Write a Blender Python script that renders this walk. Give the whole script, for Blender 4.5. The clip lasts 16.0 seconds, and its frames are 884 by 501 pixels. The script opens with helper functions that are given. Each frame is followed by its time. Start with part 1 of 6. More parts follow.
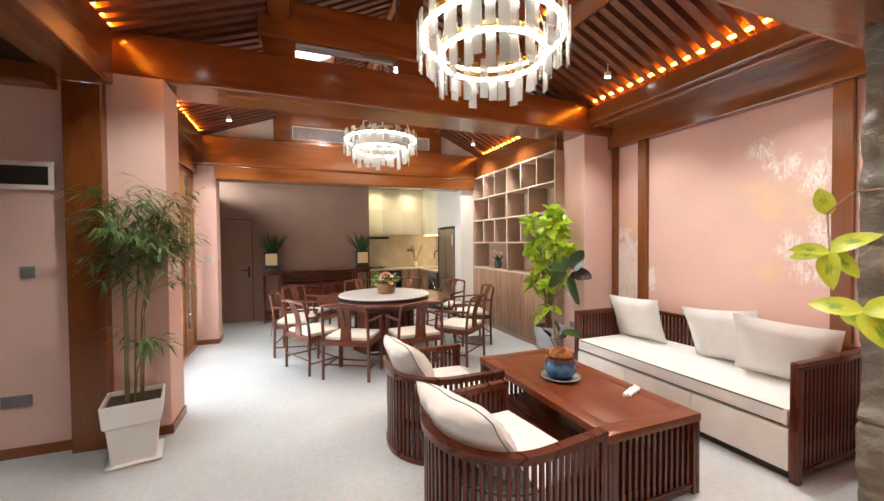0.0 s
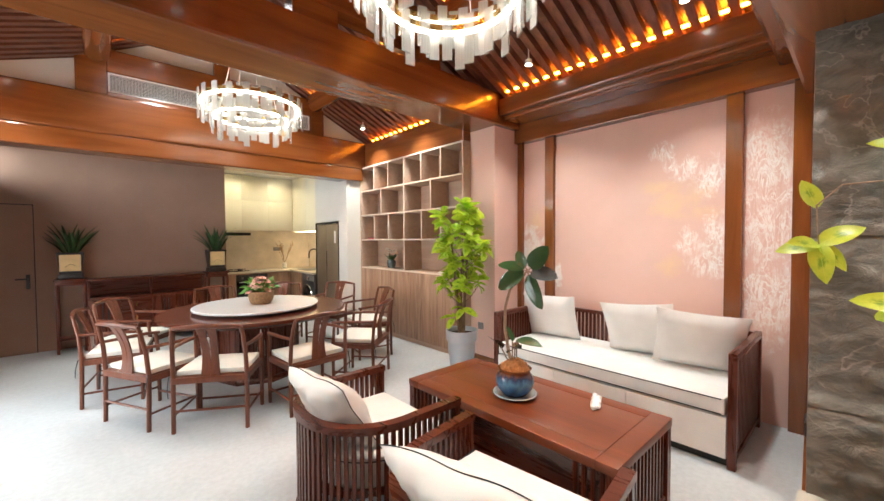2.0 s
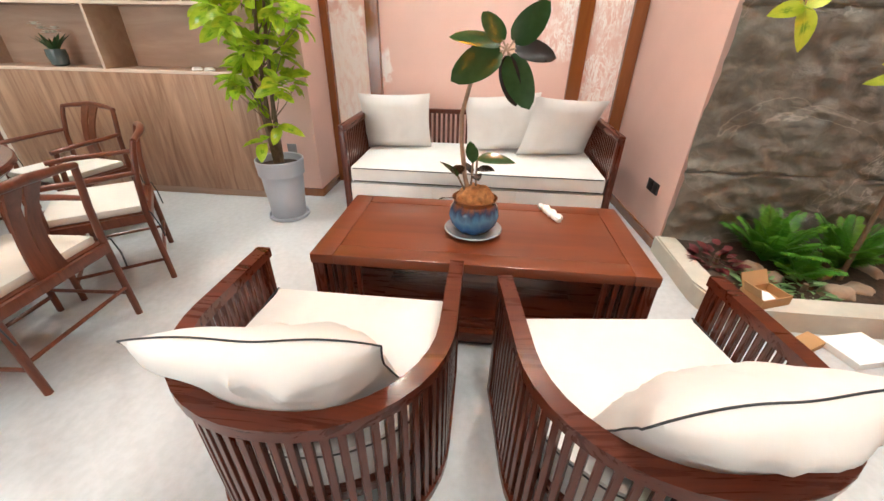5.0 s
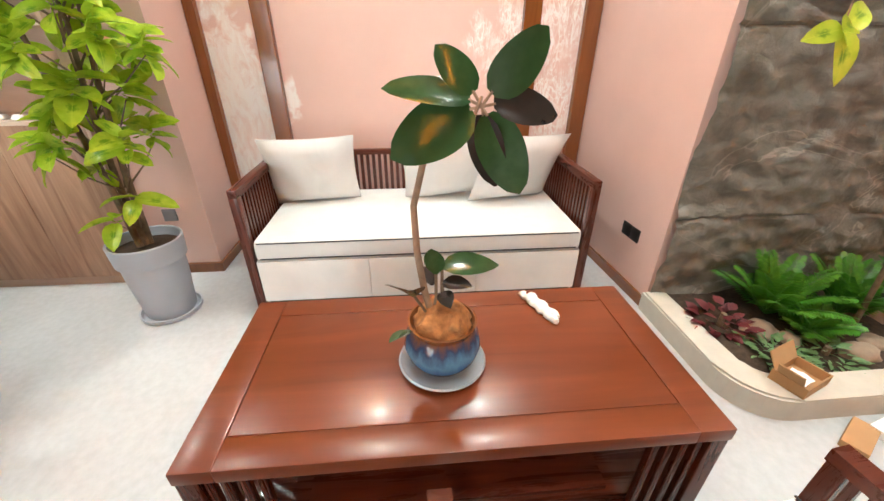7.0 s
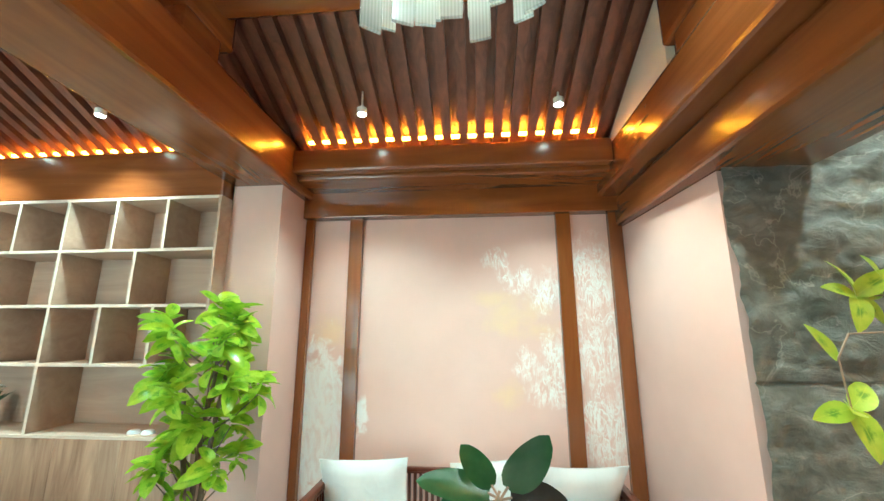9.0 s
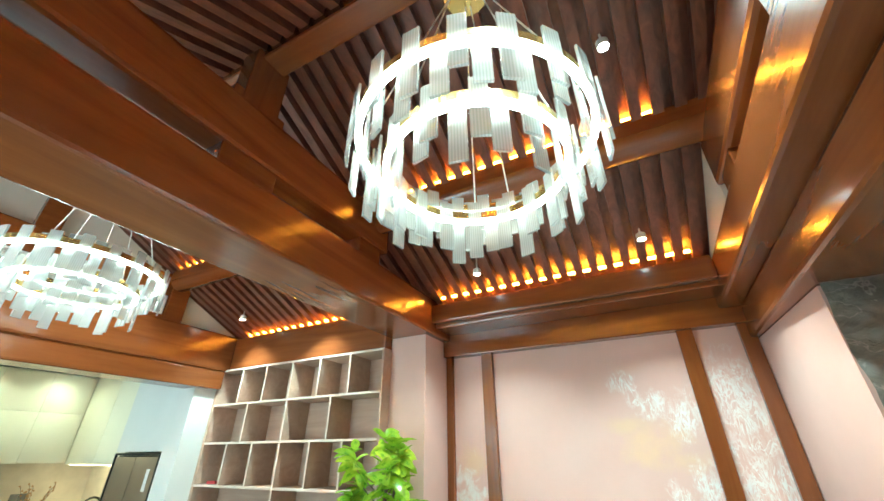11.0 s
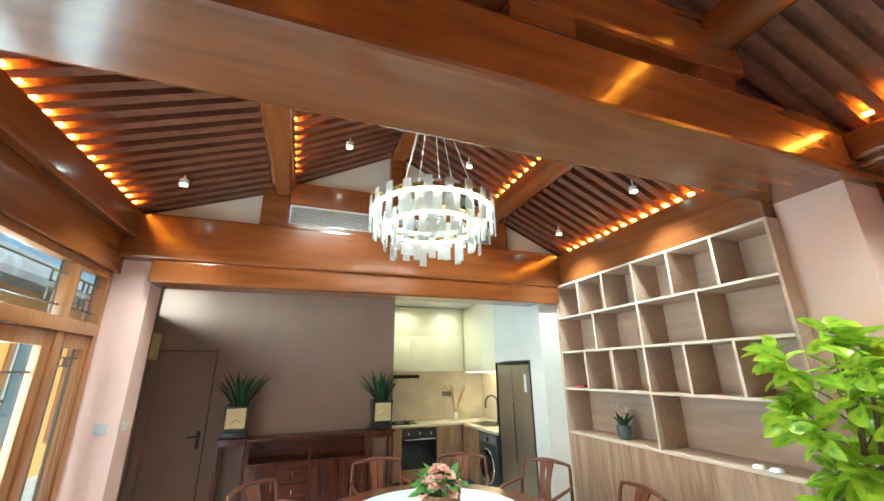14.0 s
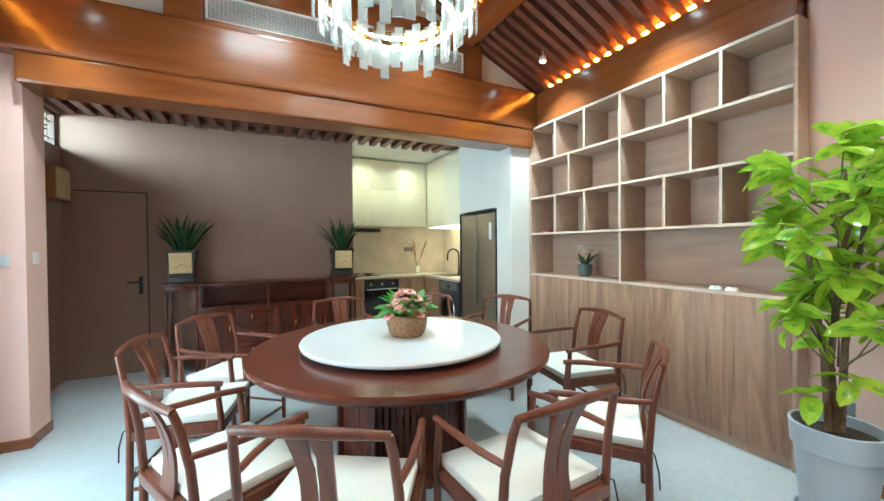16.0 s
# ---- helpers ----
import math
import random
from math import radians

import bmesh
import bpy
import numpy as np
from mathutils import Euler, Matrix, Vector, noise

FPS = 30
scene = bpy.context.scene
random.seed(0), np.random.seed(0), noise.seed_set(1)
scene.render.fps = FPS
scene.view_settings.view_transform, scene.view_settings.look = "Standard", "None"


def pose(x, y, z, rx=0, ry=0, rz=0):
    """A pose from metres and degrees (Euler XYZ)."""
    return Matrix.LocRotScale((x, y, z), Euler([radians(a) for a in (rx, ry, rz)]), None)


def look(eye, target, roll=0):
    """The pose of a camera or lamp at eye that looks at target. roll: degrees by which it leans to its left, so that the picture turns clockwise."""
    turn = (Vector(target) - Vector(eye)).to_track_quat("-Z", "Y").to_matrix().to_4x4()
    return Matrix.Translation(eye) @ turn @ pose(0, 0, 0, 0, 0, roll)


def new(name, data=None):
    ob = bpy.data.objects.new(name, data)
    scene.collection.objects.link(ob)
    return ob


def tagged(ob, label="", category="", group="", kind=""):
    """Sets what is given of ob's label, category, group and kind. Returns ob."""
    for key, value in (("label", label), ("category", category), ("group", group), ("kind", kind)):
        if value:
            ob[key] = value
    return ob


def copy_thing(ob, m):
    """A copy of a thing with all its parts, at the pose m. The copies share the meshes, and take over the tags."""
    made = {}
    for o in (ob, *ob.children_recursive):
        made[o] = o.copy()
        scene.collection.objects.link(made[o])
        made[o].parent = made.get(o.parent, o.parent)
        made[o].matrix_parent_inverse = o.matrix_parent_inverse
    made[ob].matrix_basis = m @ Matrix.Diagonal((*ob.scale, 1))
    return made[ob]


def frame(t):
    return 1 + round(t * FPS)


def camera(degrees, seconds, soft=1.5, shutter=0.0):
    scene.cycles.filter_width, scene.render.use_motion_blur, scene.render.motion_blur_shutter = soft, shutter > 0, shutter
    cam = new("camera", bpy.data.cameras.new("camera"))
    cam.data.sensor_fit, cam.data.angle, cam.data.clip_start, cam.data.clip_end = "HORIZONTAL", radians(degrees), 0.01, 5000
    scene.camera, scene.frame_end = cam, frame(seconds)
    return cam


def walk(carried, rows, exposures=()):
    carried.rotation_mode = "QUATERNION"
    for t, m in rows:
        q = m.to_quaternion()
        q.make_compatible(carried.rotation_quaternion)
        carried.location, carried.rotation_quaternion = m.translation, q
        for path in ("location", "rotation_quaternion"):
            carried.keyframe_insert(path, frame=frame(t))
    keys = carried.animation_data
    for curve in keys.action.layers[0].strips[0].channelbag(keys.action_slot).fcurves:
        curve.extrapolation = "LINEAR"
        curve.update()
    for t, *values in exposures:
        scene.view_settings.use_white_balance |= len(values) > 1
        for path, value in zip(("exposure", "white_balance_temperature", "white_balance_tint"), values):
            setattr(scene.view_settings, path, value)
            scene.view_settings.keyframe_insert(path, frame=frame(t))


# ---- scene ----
cam = camera(98.6, 16.0)

PATH = [
    (0, (-0.097, -0.382, 1.58), (0.63, 1.48, 1.534), -0.5),
    (0.5, (-0.12, -0.23, 1.579), (0.722, 1.584, 1.533), -0.5),
    (1, (-0.143, -0.057, 1.573), (0.854, 1.676, 1.527), -0.5),
    (1.5, (-0.175, 0.217, 1.559), (0.97, 1.856, 1.51), -0.4),
    (2, (-0.222, 0.486, 1.55), (1.12, 1.968, 1.494), -0.3),
    (2.5, (-0.189, 0.757, 1.541), (1.301, 2.089, 1.477), -0.2),
    (3, (-0.189, 1.038, 1.49), (1.457, 2.168, 1.383), 0.1),
    (3.5, (-0.243, 1.368, 1.43), (1.546, 2.189, 1.08), 0.1),
    (4, (-0.201, 1.669, 1.384), (1.591, 2.267, 0.727), 0.3),
    (6.5, (0.688, 2.118, 1.441), (2.333, 1.986, 0.312), 0.0),
    (7, (0.866, 2.12, 1.472), (2.616, 1.964, 0.516), 0.2),
    (7.5, (0.906, 2.142, 1.555), (2.818, 1.996, 0.991), 0.6),
    (8, (0.896, 2.088, 1.628), (2.888, 2.044, 1.453), -0.4),
    (8.5, (0.825, 2.103, 1.74), (2.821, 2.129, 1.852), -0.3),
    (9, (0.634, 1.997, 1.814), (2.587, 2.165, 2.214), -0.1),
    (11.5, (0.034, 1.583, 1.861), (1.426, 2.604, 2.871), -1.0),
    (12, (0.135, 1.684, 1.848), (1.281, 2.975, 2.858), -0.7),
    (12.5, (0.118, 1.807, 1.842), (1.022, 3.312, 2.8), -0.8),
    (13, (0.102, 1.922, 1.846), (0.794, 3.582, 2.722), -0.5),
    (13.5, (0.074, 2.088, 1.807), (0.697, 3.815, 2.602), -0.7),
    (14, (0.166, 2.299, 1.777), (0.814, 4.092, 2.381), -0.7),
    (14.5, (0.221, 2.513, 1.712), (0.921, 4.331, 2.166), -0.6),
    (15, (0.22, 2.662, 1.639), (0.983, 4.485, 1.945), -0.6),
    (15.5, (0.229, 2.744, 1.545), (1.061, 4.557, 1.693), -0.7),
    (16, (0.275, 2.763, 1.432), (1.145, 4.564, 1.404), -0.5),
]
EXPOSURES = [(0, 0.31, 6350, 5), (3, 0.35, 6200, 3), (4, 0.33, 6250, 3), (6.5, 0.42, 6250, 3), (8, 0.61, 5550, -14), (9, 0.61, 4950, -31), (11.5, 0.54, 4950, -22), (13, 0.60, 5350, -15), (14.5, 0.54, 5200, -18), (16, 0.45, 4950, -17)]
walk(cam, [(t, look(eye, target, roll)) for t, eye, target, roll in PATH], EXPOSURES)

# ---- world and light ----
world = bpy.data.worlds.new("sky")
scene.world = world
world.use_nodes = True
wn = world.node_tree
sky = wn.nodes.new("ShaderNodeTexSky")
sky.sky_type = "NISHITA"
sky.sun_disc = False
sky.sun_elevation, sky.sun_rotation = radians(56), radians(108)
sky.dust_density = 6.0
wn.links.new(sky.outputs[0], wn.nodes["Background"].inputs[0])
wn.nodes["Background"].inputs[1].default_value = 0.15
sun = new("sun", bpy.data.lights.new("sun", "SUN"))
sun.data.energy, sun.data.angle, sun.data.color = 3.2, radians(0.5), (1.0, 0.95, 0.88)
sun.matrix_world = look((3.0, 2.0, 14), (-6, 5.0, 0))


def area(name, eye, target, sx, sy, watts, color):
    l = bpy.data.lights.new(name, "AREA")
    l.shape, l.size, l.size_y, l.energy, l.color = "RECTANGLE", sx, sy, watts, color
    o = new(name, l)
    o.matrix_world = look(eye, target)
    return o


area("clerestory_daylight", (-2.75, 7.35, 2.80), (0, 8.5, 2.3), 1.4, 0.5, 165, (0.93, 0.97, 1.0))
area("window_daylight", (-1.82, 4.75, 1.30), (3.0, 4.3, 1.15), 2.0, 2.1, 125, (0.93, 0.97, 1.0))
area("skylight_daylight", (0.22, 4.72, 3.90), (0.4, 4.72, 0), 0.5, 0.9, 15, (0.95, 0.98, 1.0))

# ---- materials ----


class Mat:
    """A node material under construction."""

    def __init__(self, name, rough=0.5, metal=0.0, spec=0.5):
        self.m = bpy.data.materials.new(name)
        self.m.use_nodes = True
        self.t = self.m.node_tree
        self.b = self.t.nodes["Principled BSDF"]
        self.b.inputs["Roughness"].default_value = rough
        self.b.inputs["Metallic"].default_value = metal
        self.b.inputs["Specular IOR Level"].default_value = spec
        self.co = self.t.nodes.new("ShaderNodeTexCoord").outputs["Object"]

    def node(self, kind, **props):
        n = self.t.nodes.new(kind)
        for k, v in props.items():
            n.inputs[k].default_value = v
        return n

    def link(self, a, b):
        self.t.links.new(a, b)

    def coords(self, sx=1, sy=1, sz=1, rot=(0, 0, 0)):
        n = self.t.nodes.new("ShaderNodeMapping")
        n.inputs["Scale"].default_value = (sx, sy, sz)
        n.inputs["Rotation"].default_value = [radians(a) for a in rot]
        self.link(self.co, n.inputs["Vector"])
        return n.outputs[0]

    def noise(self, vec, scale, detail=4, rough=0.55, dist=0.0):
        n = self.node("ShaderNodeTexNoise", Scale=scale, Detail=detail, Roughness=rough, Distortion=dist)
        self.link(vec, n.inputs["Vector"])
        return n.outputs["Fac"]

    def ramp(self, fac, stops):
        n = self.t.nodes.new("ShaderNodeValToRGB")
        e = n.color_ramp.elements
        while len(e) < len(stops):
            e.new(0.5)
        for el, (p, c) in zip(e, stops):
            el.position, el.color = p, (*c, 1)
        self.link(fac, n.inputs[0])
        return n.outputs[0]

    def mix(self, fac, a, b, mode="MIX"):
        n = self.t.nodes.new("ShaderNodeMix")
        n.data_type, n.blend_type = "RGBA", mode
        for s, v in ((n.inputs[0], fac), (n.inputs[6], a), (n.inputs[7], b)):
            if isinstance(v, (int, float)):
                s.default_value = v
            elif isinstance(v, tuple):
                s.default_value = (*v, 1)
            else:
                self.link(v, s)
        return n.outputs[2]

    def color(self, out):
        if isinstance(out, tuple):
            self.b.inputs["Base Color"].default_value = (*out, 1)
        else:
            self.link(out, self.b.inputs["Base Color"])

    def bump(self, fac, strength=0.2, dist=0.01):
        n = self.node("ShaderNodeBump", Strength=strength, Distance=dist)
        self.link(fac, n.inputs["Height"])
        self.link(n.outputs[0], self.b.inputs["Normal"])

    def rough(self, fac, lo, hi):
        n = self.t.nodes.new("ShaderNodeMapRange")
        n.inputs["To Min"].default_value, n.inputs["To Max"].default_value = lo, hi
        self.link(fac, n.inputs["Value"])
        self.link(n.outputs[0], self.b.inputs["Roughness"])


def wood(name, dark, light, axis="x", grain=14, rough=(0.25, 0.4), bump=0.08, coat=0.0, vary=0.0, spec=0.5):
    m = Mat(name, spec=spec)
    s = {"x": (0.09, 1, 1), "y": (1, 0.09, 1), "z": (1, 1, 0.09)}[axis]
    v = m.coords(*s)
    n1 = m.noise(v, grain, 6, 0.62, 1.4)
    n2 = m.noise(m.coords(*(a * 0.5 for a in s)), 3.0, 3)
    c = m.ramp(n1, [(0.28, dark), (0.72, light)])
    c = m.mix(m.ramp(n2, [(0.35, (0.0,) * 3), (0.7, (0.45,) * 3)]), c, m.mix(0.35, c, dark))
    if vary:
        info = m.t.nodes.new("ShaderNodeObjectInfo")
        c = m.mix(m.ramp(info.outputs["Random"], [(0, (0,) * 3), (1, (vary,) * 3)]), c, dark)
    m.color(c)
    m.rough(n1, *rough)
    m.bump(m.noise(v, grain * 4, 3), bump, 0.004)
    if coat:
        m.b.inputs["Coat Weight"].default_value = coat
        m.b.inputs["Coat Roughness"].default_value = 0.12
    return m.m


def plain(name, col, rough=0.5, metal=0.0, var=0.12, scale=6, bump=0.05, bscale=120, spec=0.5):
    m = Mat(name, rough, metal, spec)
    n = m.noise(m.coords(), scale, 5)
    d = tuple(c * (1 - var) for c in col)
    l = tuple(min(1, c * (1 + var * 0.5)) for c in col)
    m.color(m.ramp(n, [(0.3, d), (0.7, l)]))
    if bump:
        m.bump(m.noise(m.coords(), bscale, 3), bump, 0.002)
    return m.m


def glow(name, col, strength):
    m = Mat(name)
    m.color((0.8, 0.8, 0.8))
    m.b.inputs["Emission Color"].default_value = (*col, 1)
    m.b.inputs["Emission Strength"].default_value = strength
    return m.m


WOOD_BEAM = {a: wood("varnished_beam_wood_" + a, (0.150, 0.044, 0.0105), (0.250, 0.080, 0.020), a, 6, (0.20, 0.30), 0.015, 0.4) for a in "xyz"}
WOOD_SLAT = wood("rafter_wood", (0.085, 0.030, 0.018), (0.23, 0.085, 0.048), "x", 12, (0.35, 0.5), 0.1)
WOOD_ROOF = wood("roof_board_wood", (0.025, 0.009, 0.006), (0.06, 0.020, 0.012), "x", 10, (0.5, 0.6), 0.1)
FURN = {a: wood("rosewood_" + a, (0.042, 0.0085, 0.0045), (0.140, 0.031, 0.013), a, 16, (0.22, 0.34), 0.05, 0.15, 0.0, 0.3) for a in "xyz"}
TABLEWOOD = wood("dining_table_wood", (0.062, 0.014, 0.007), (0.118, 0.028, 0.013), "x", 6, (0.20, 0.30), 0.015, 0.35)
CHAIRWOOD = wood("walnut_chair_wood", (0.085, 0.025, 0.013), (0.19, 0.062, 0.032), "z", 18, (0.28, 0.40), 0.05, 0.2, 0.25, 0.3)
TABLETOP = wood("coffee_table_wood", (0.105, 0.022, 0.006), (0.215, 0.053, 0.015), "y", 5, (0.27, 0.38), 0.015, 0.08)
OAK = wood("oak_panel", (0.36, 0.22, 0.145), (0.56, 0.385, 0.28), "z", 7, (0.45, 0.6), 0.06)
OAK_LIGHT = wood("oak_shelf", (0.40, 0.275, 0.20), (0.53, 0.385, 0.29), "y", 8, (0.5, 0.62), 0.05)
# paler than OAK_LIGHT: light on the bookcase's front edges, put into the colour
OAK_LIT_EDGE = wood("lit_oak_edge", (0.60, 0.48, 0.38), (0.72, 0.60, 0.49), "y", 8, (0.5, 0.62), 0.03)
OAK_DARK = wood("oak_cabinet_board", (0.20, 0.105, 0.064), (0.52, 0.34, 0.225), "z", 9, (0.40, 0.55), 0.06)
DOORWOOD = wood("window_frame_wood", (0.24, 0.095, 0.03), (0.42, 0.19, 0.07), "z", 14, (0.3, 0.42), 0.06, 0.2)
PINK = plain("pink_plaster", (0.72, 0.49, 0.425), 0.75, var=0.05, scale=2.5, bump=0.12, bscale=70, spec=0.3)
WHITEWALL = plain("white_plaster", (0.74, 0.71, 0.66), 0.7, var=0.03, scale=3, bump=0.06)
GABLE = plain("cream_gable_plaster", (0.80, 0.72, 0.62), 0.7, var=0.04, scale=3, bump=0.06)
MAUVE = plain("mauve_wall_panel", (0.31, 0.195, 0.142), 0.5, var=0.08, scale=3, bump=0.05, spec=0.3)
CREAM = plain("cream_lacquer", (0.83, 0.77, 0.60), 0.3, var=0.02, scale=3, bump=0)
SPLASH = plain("cream_stone_splashback", (0.70, 0.62, 0.51), 0.3, var=0.14, scale=4, bump=0)
COUNTER = plain("pale_stone_counter", (0.74, 0.68, 0.56), 0.25, var=0.06, scale=9, bump=0)


def linen(name, col):
    m = Mat(name, 0.9, 0.0, 0.15)
    n = m.noise(m.coords(), 5, 5)
    c = m.ramp(n, [(0.3, tuple(v * 0.93 for v in col)), (0.7, tuple(v * 1.03 for v in col))])
    m.color(c)
    fold = m.ramp(m.noise(m.coords(1, 1, 0.6), 3.2, 2, 0.4, 0.5), [(0.3, (0,) * 3), (0.5, (1,) * 3), (0.7, (0.4,) * 3)])
    h = m.mix(0.04, fold, m.noise(m.coords(), 420, 3))
    m.bump(h, 0.22, 0.02)
    return m.m


FABRIC = linen("off_white_linen", (0.76, 0.755, 0.735))
PIPING = plain("charcoal_piping", (0.03, 0.035, 0.04), 0.7, bump=0)
CHAIRPAD = plain("cream_seat_pad", (0.68, 0.66, 0.60), 0.85, var=0.05, scale=6, bump=0.3, bscale=350, spec=0.2)
BLACK = plain("black_metal", (0.015, 0.015, 0.016), 0.35, bump=0)
GLASSBLACK = plain("black_glass", (0.012, 0.012, 0.014), 0.08, bump=0)
GREYPLASTIC = plain("grey_switch_plastic", (0.19, 0.185, 0.19), 0.4, bump=0)
SILVERSW = plain("silver_switch_plastic", (0.48, 0.5, 0.52), 0.35, bump=0)
STEEL = plain("brushed_champagne_steel", (0.40, 0.335, 0.265), 0.32, 0.75, var=0.06, scale=3, bump=0)
GREYPOT = plain("grey_plastic_pot", (0.43, 0.465, 0.52), 0.5, var=0.06, bump=0.05)
WHITEPOT = plain("white_glazed_pot", (0.78, 0.78, 0.76), 0.3, var=0.04, bump=0.02)
SOIL = plain("dark_potting_soil", (0.05, 0.032, 0.02), 0.95, var=0.5, scale=40, bump=0.9, bscale=60)
COIR = plain("orange_coir_fibre", (0.45, 0.20, 0.07), 0.95, var=0.5, scale=35, bump=0.9, bscale=70)
BARK = plain("grey_brown_bark", (0.20, 0.14, 0.09), 0.85, var=0.4, scale=25, bump=0.6, bscale=60)
STEM = plain("pale_stem", (0.36, 0.24, 0.16), 0.75, var=0.3, scale=30, bump=0.3, bscale=60)
CANE = plain("bamboo_cane", (0.22, 0.19, 0.08), 0.6, var=0.3, scale=20, bump=0.2)
AC_WHITE = plain("air_conditioner_white", (0.78, 0.75, 0.70), 0.45, var=0.02, bump=0)
DARKGREY = plain("dark_grille", (0.05, 0.05, 0.05), 0.6, bump=0)
PAPER = plain("white_tissue_paper", (0.85, 0.85, 0.84), 0.9, var=0.02, bump=0.2, bscale=80)
CARDBOARD = plain("brown_cardboard", (0.42, 0.24, 0.11), 0.85, var=0.1, bump=0.1)
REDCARD = plain("red_card", (0.45, 0.04, 0.05), 0.6, bump=0)
CURB = plain("cement_kerb", (0.52, 0.49, 0.42), 0.75, var=0.1, scale=8, bump=0.15)
GOLD = plain("brushed_gold_metal", (0.75, 0.55, 0.2), 0.25, 0.9, var=0.05, bump=0)
BASKET = plain("woven_basket", (0.30, 0.17, 0.08), 0.8, var=0.4, scale=50, bump=0.8, bscale=90)
PETAL = plain("pink_petals", (0.84, 0.47, 0.42), 0.6, var=0.25, scale=20, bump=0)
PETALW = plain("white_petals", (0.82, 0.78, 0.66), 0.6, var=0.1, scale=20, bump=0)
BOXGOLD = plain("gold_painted_panel", (0.66, 0.50, 0.24), 0.5, var=0.1, scale=9, bump=0)
LACQUER = plain("black_lacquer", (0.02, 0.016, 0.014), 0.3, bump=0)
YELLOWHOUSE = plain("ochre_painted_wall", (0.72, 0.36, 0.10), 0.85, var=0.1, scale=2)
TILEROOF = plain("grey_tile_roof", (0.20, 0.21, 0.22), 0.8, var=0.3, scale=5, bump=0.4, bscale=12)
PAVING = plain("courtyard_paving", (0.36, 0.35, 0.33), 0.8, var=0.2, scale=3)
CHROME = plain("chrome", (0.7, 0.7, 0.7), 0.15, 1.0, var=0.02, bump=0)
LED = glow("warm_led_strip", (1.0, 0.29, 0.012), 150)
RINGLIGHT = glow("white_led_ring", (1.0, 0.92, 0.80), 15.0)
BULB = glow("spot_bulb", (1.0, 0.93, 0.82), 25)
KLED = glow("kitchen_led", (1.0, 0.70, 0.38), 4.5)


def leafmat(name, mid, edge, rough=0.35, sub=0.25, heart=None, size=(0.16, 0.09)):
    m = Mat(name, rough)
    info = m.t.nodes.new("ShaderNodeObjectInfo")
    geo = m.t.nodes.new("ShaderNodeNewGeometry")
    n = m.noise(m.coords(), 18, 4)
    c = m.mix(m.ramp(n, [(0.35, (0,) * 3), (0.65, (1,) * 3)]), mid, edge)
    c = m.mix(m.ramp(info.outputs["Random"], [(0, (0,) * 3), (1, (0.6,) * 3)]), c, mid)
    if heart:
        mp = m.t.nodes.new("ShaderNodeMapping")
        mp.inputs["Location"].default_value = (0, -1.15, 0)
        mp.inputs["Scale"].default_value = (1 / (0.36 * size[1]), 1 / (0.42 * size[0]), 0)
        m.link(m.co, mp.inputs["Vector"])
        le = m.t.nodes.new("ShaderNodeVectorMath")
        le.operation = "LENGTH"
        m.link(mp.outputs[0], le.inputs[0])
        ad = m.node("ShaderNodeMath")
        ad.operation = "MULTIPLY_ADD"
        m.link(m.noise(m.coords(1, 0.6, 1), 60, 3), ad.inputs[0])
        ad.inputs[1].default_value = 1.1
        m.link(le.outputs["Value"], ad.inputs[2])
        c = m.mix(m.ramp(ad.outputs[0], [(0.0, (0.9,) * 3), (0.72, (0.8,) * 3), (1.0, (0.0,) * 3)]), c, heart)
        rib = m.t.nodes.new("ShaderNodeMapping")
        rib.inputs["Scale"].default_value = (600, 0, 0)
        m.link(m.co, rib.inputs["Vector"])
        rl = m.t.nodes.new("ShaderNodeVectorMath")
        rl.operation = "LENGTH"
        m.link(rib.outputs[0], rl.inputs[0])
        c = m.mix(m.ramp(rl.outputs["Value"], [(0.5, (0.5,) * 3), (1.0, (0.0,) * 3)]), c, edge)
    c = m.mix(m.ramp(geo.outputs["Random Per Island"], [(0, (0,) * 3), (1, (0.5,) * 3)]), c, tuple(v * 0.55 for v in mid))
    m.color(c)
    tr = m.node("ShaderNodeBsdfTranslucent")
    m.link(c, tr.inputs[0])
    mx = m.t.nodes.new("ShaderNodeMixShader")
    mx.inputs[0].default_value = sub
    m.link(m.b.outputs[0], mx.inputs[1])
    m.link(tr.outputs[0], mx.inputs[2])
    m.link(mx.outputs[0], m.t.nodes["Material Output"].inputs[0])
    return m.m


LEAF_FICUS = leafmat("yellow_green_leaf", (0.34, 0.55, 0.028), (0.62, 0.77, 0.075), 0.17, 0.24, (0.13, 0.34, 0.025), (0.16, 0.105))
LEAF_RUBBER = leafmat("dark_glossy_leaf", (0.035, 0.085, 0.03), (0.055, 0.13, 0.045), 0.14, 0.05)
LEAF_RUBBERDARK = leafmat("purple_black_leaf", (0.022, 0.02, 0.018), (0.04, 0.03, 0.026), 0.2, 0.03)
LEAF_VARIEG = leafmat("variegated_lime_leaf", (0.50, 0.62, 0.05), (0.74, 0.76, 0.10), 0.28, 0.25, (0.12, 0.30, 0.03), (0.17, 0.10))
LEAF_BAMBOO = leafmat("bamboo_leaf", (0.085, 0.15, 0.035), (0.17, 0.24, 0.06), 0.5)
LEAF_FERN = leafmat("fern_leaf", (0.06, 0.22, 0.02), (0.19, 0.44, 0.045), 0.4)
LEAF_DARK = leafmat("dark_green_blade", (0.022, 0.065, 0.02), (0.045, 0.11, 0.03), 0.4, 0.1)
LEAF_RED = leafmat("wine_red_leaf", (0.12, 0.02, 0.025), (0.25, 0.05, 0.05), 0.45)
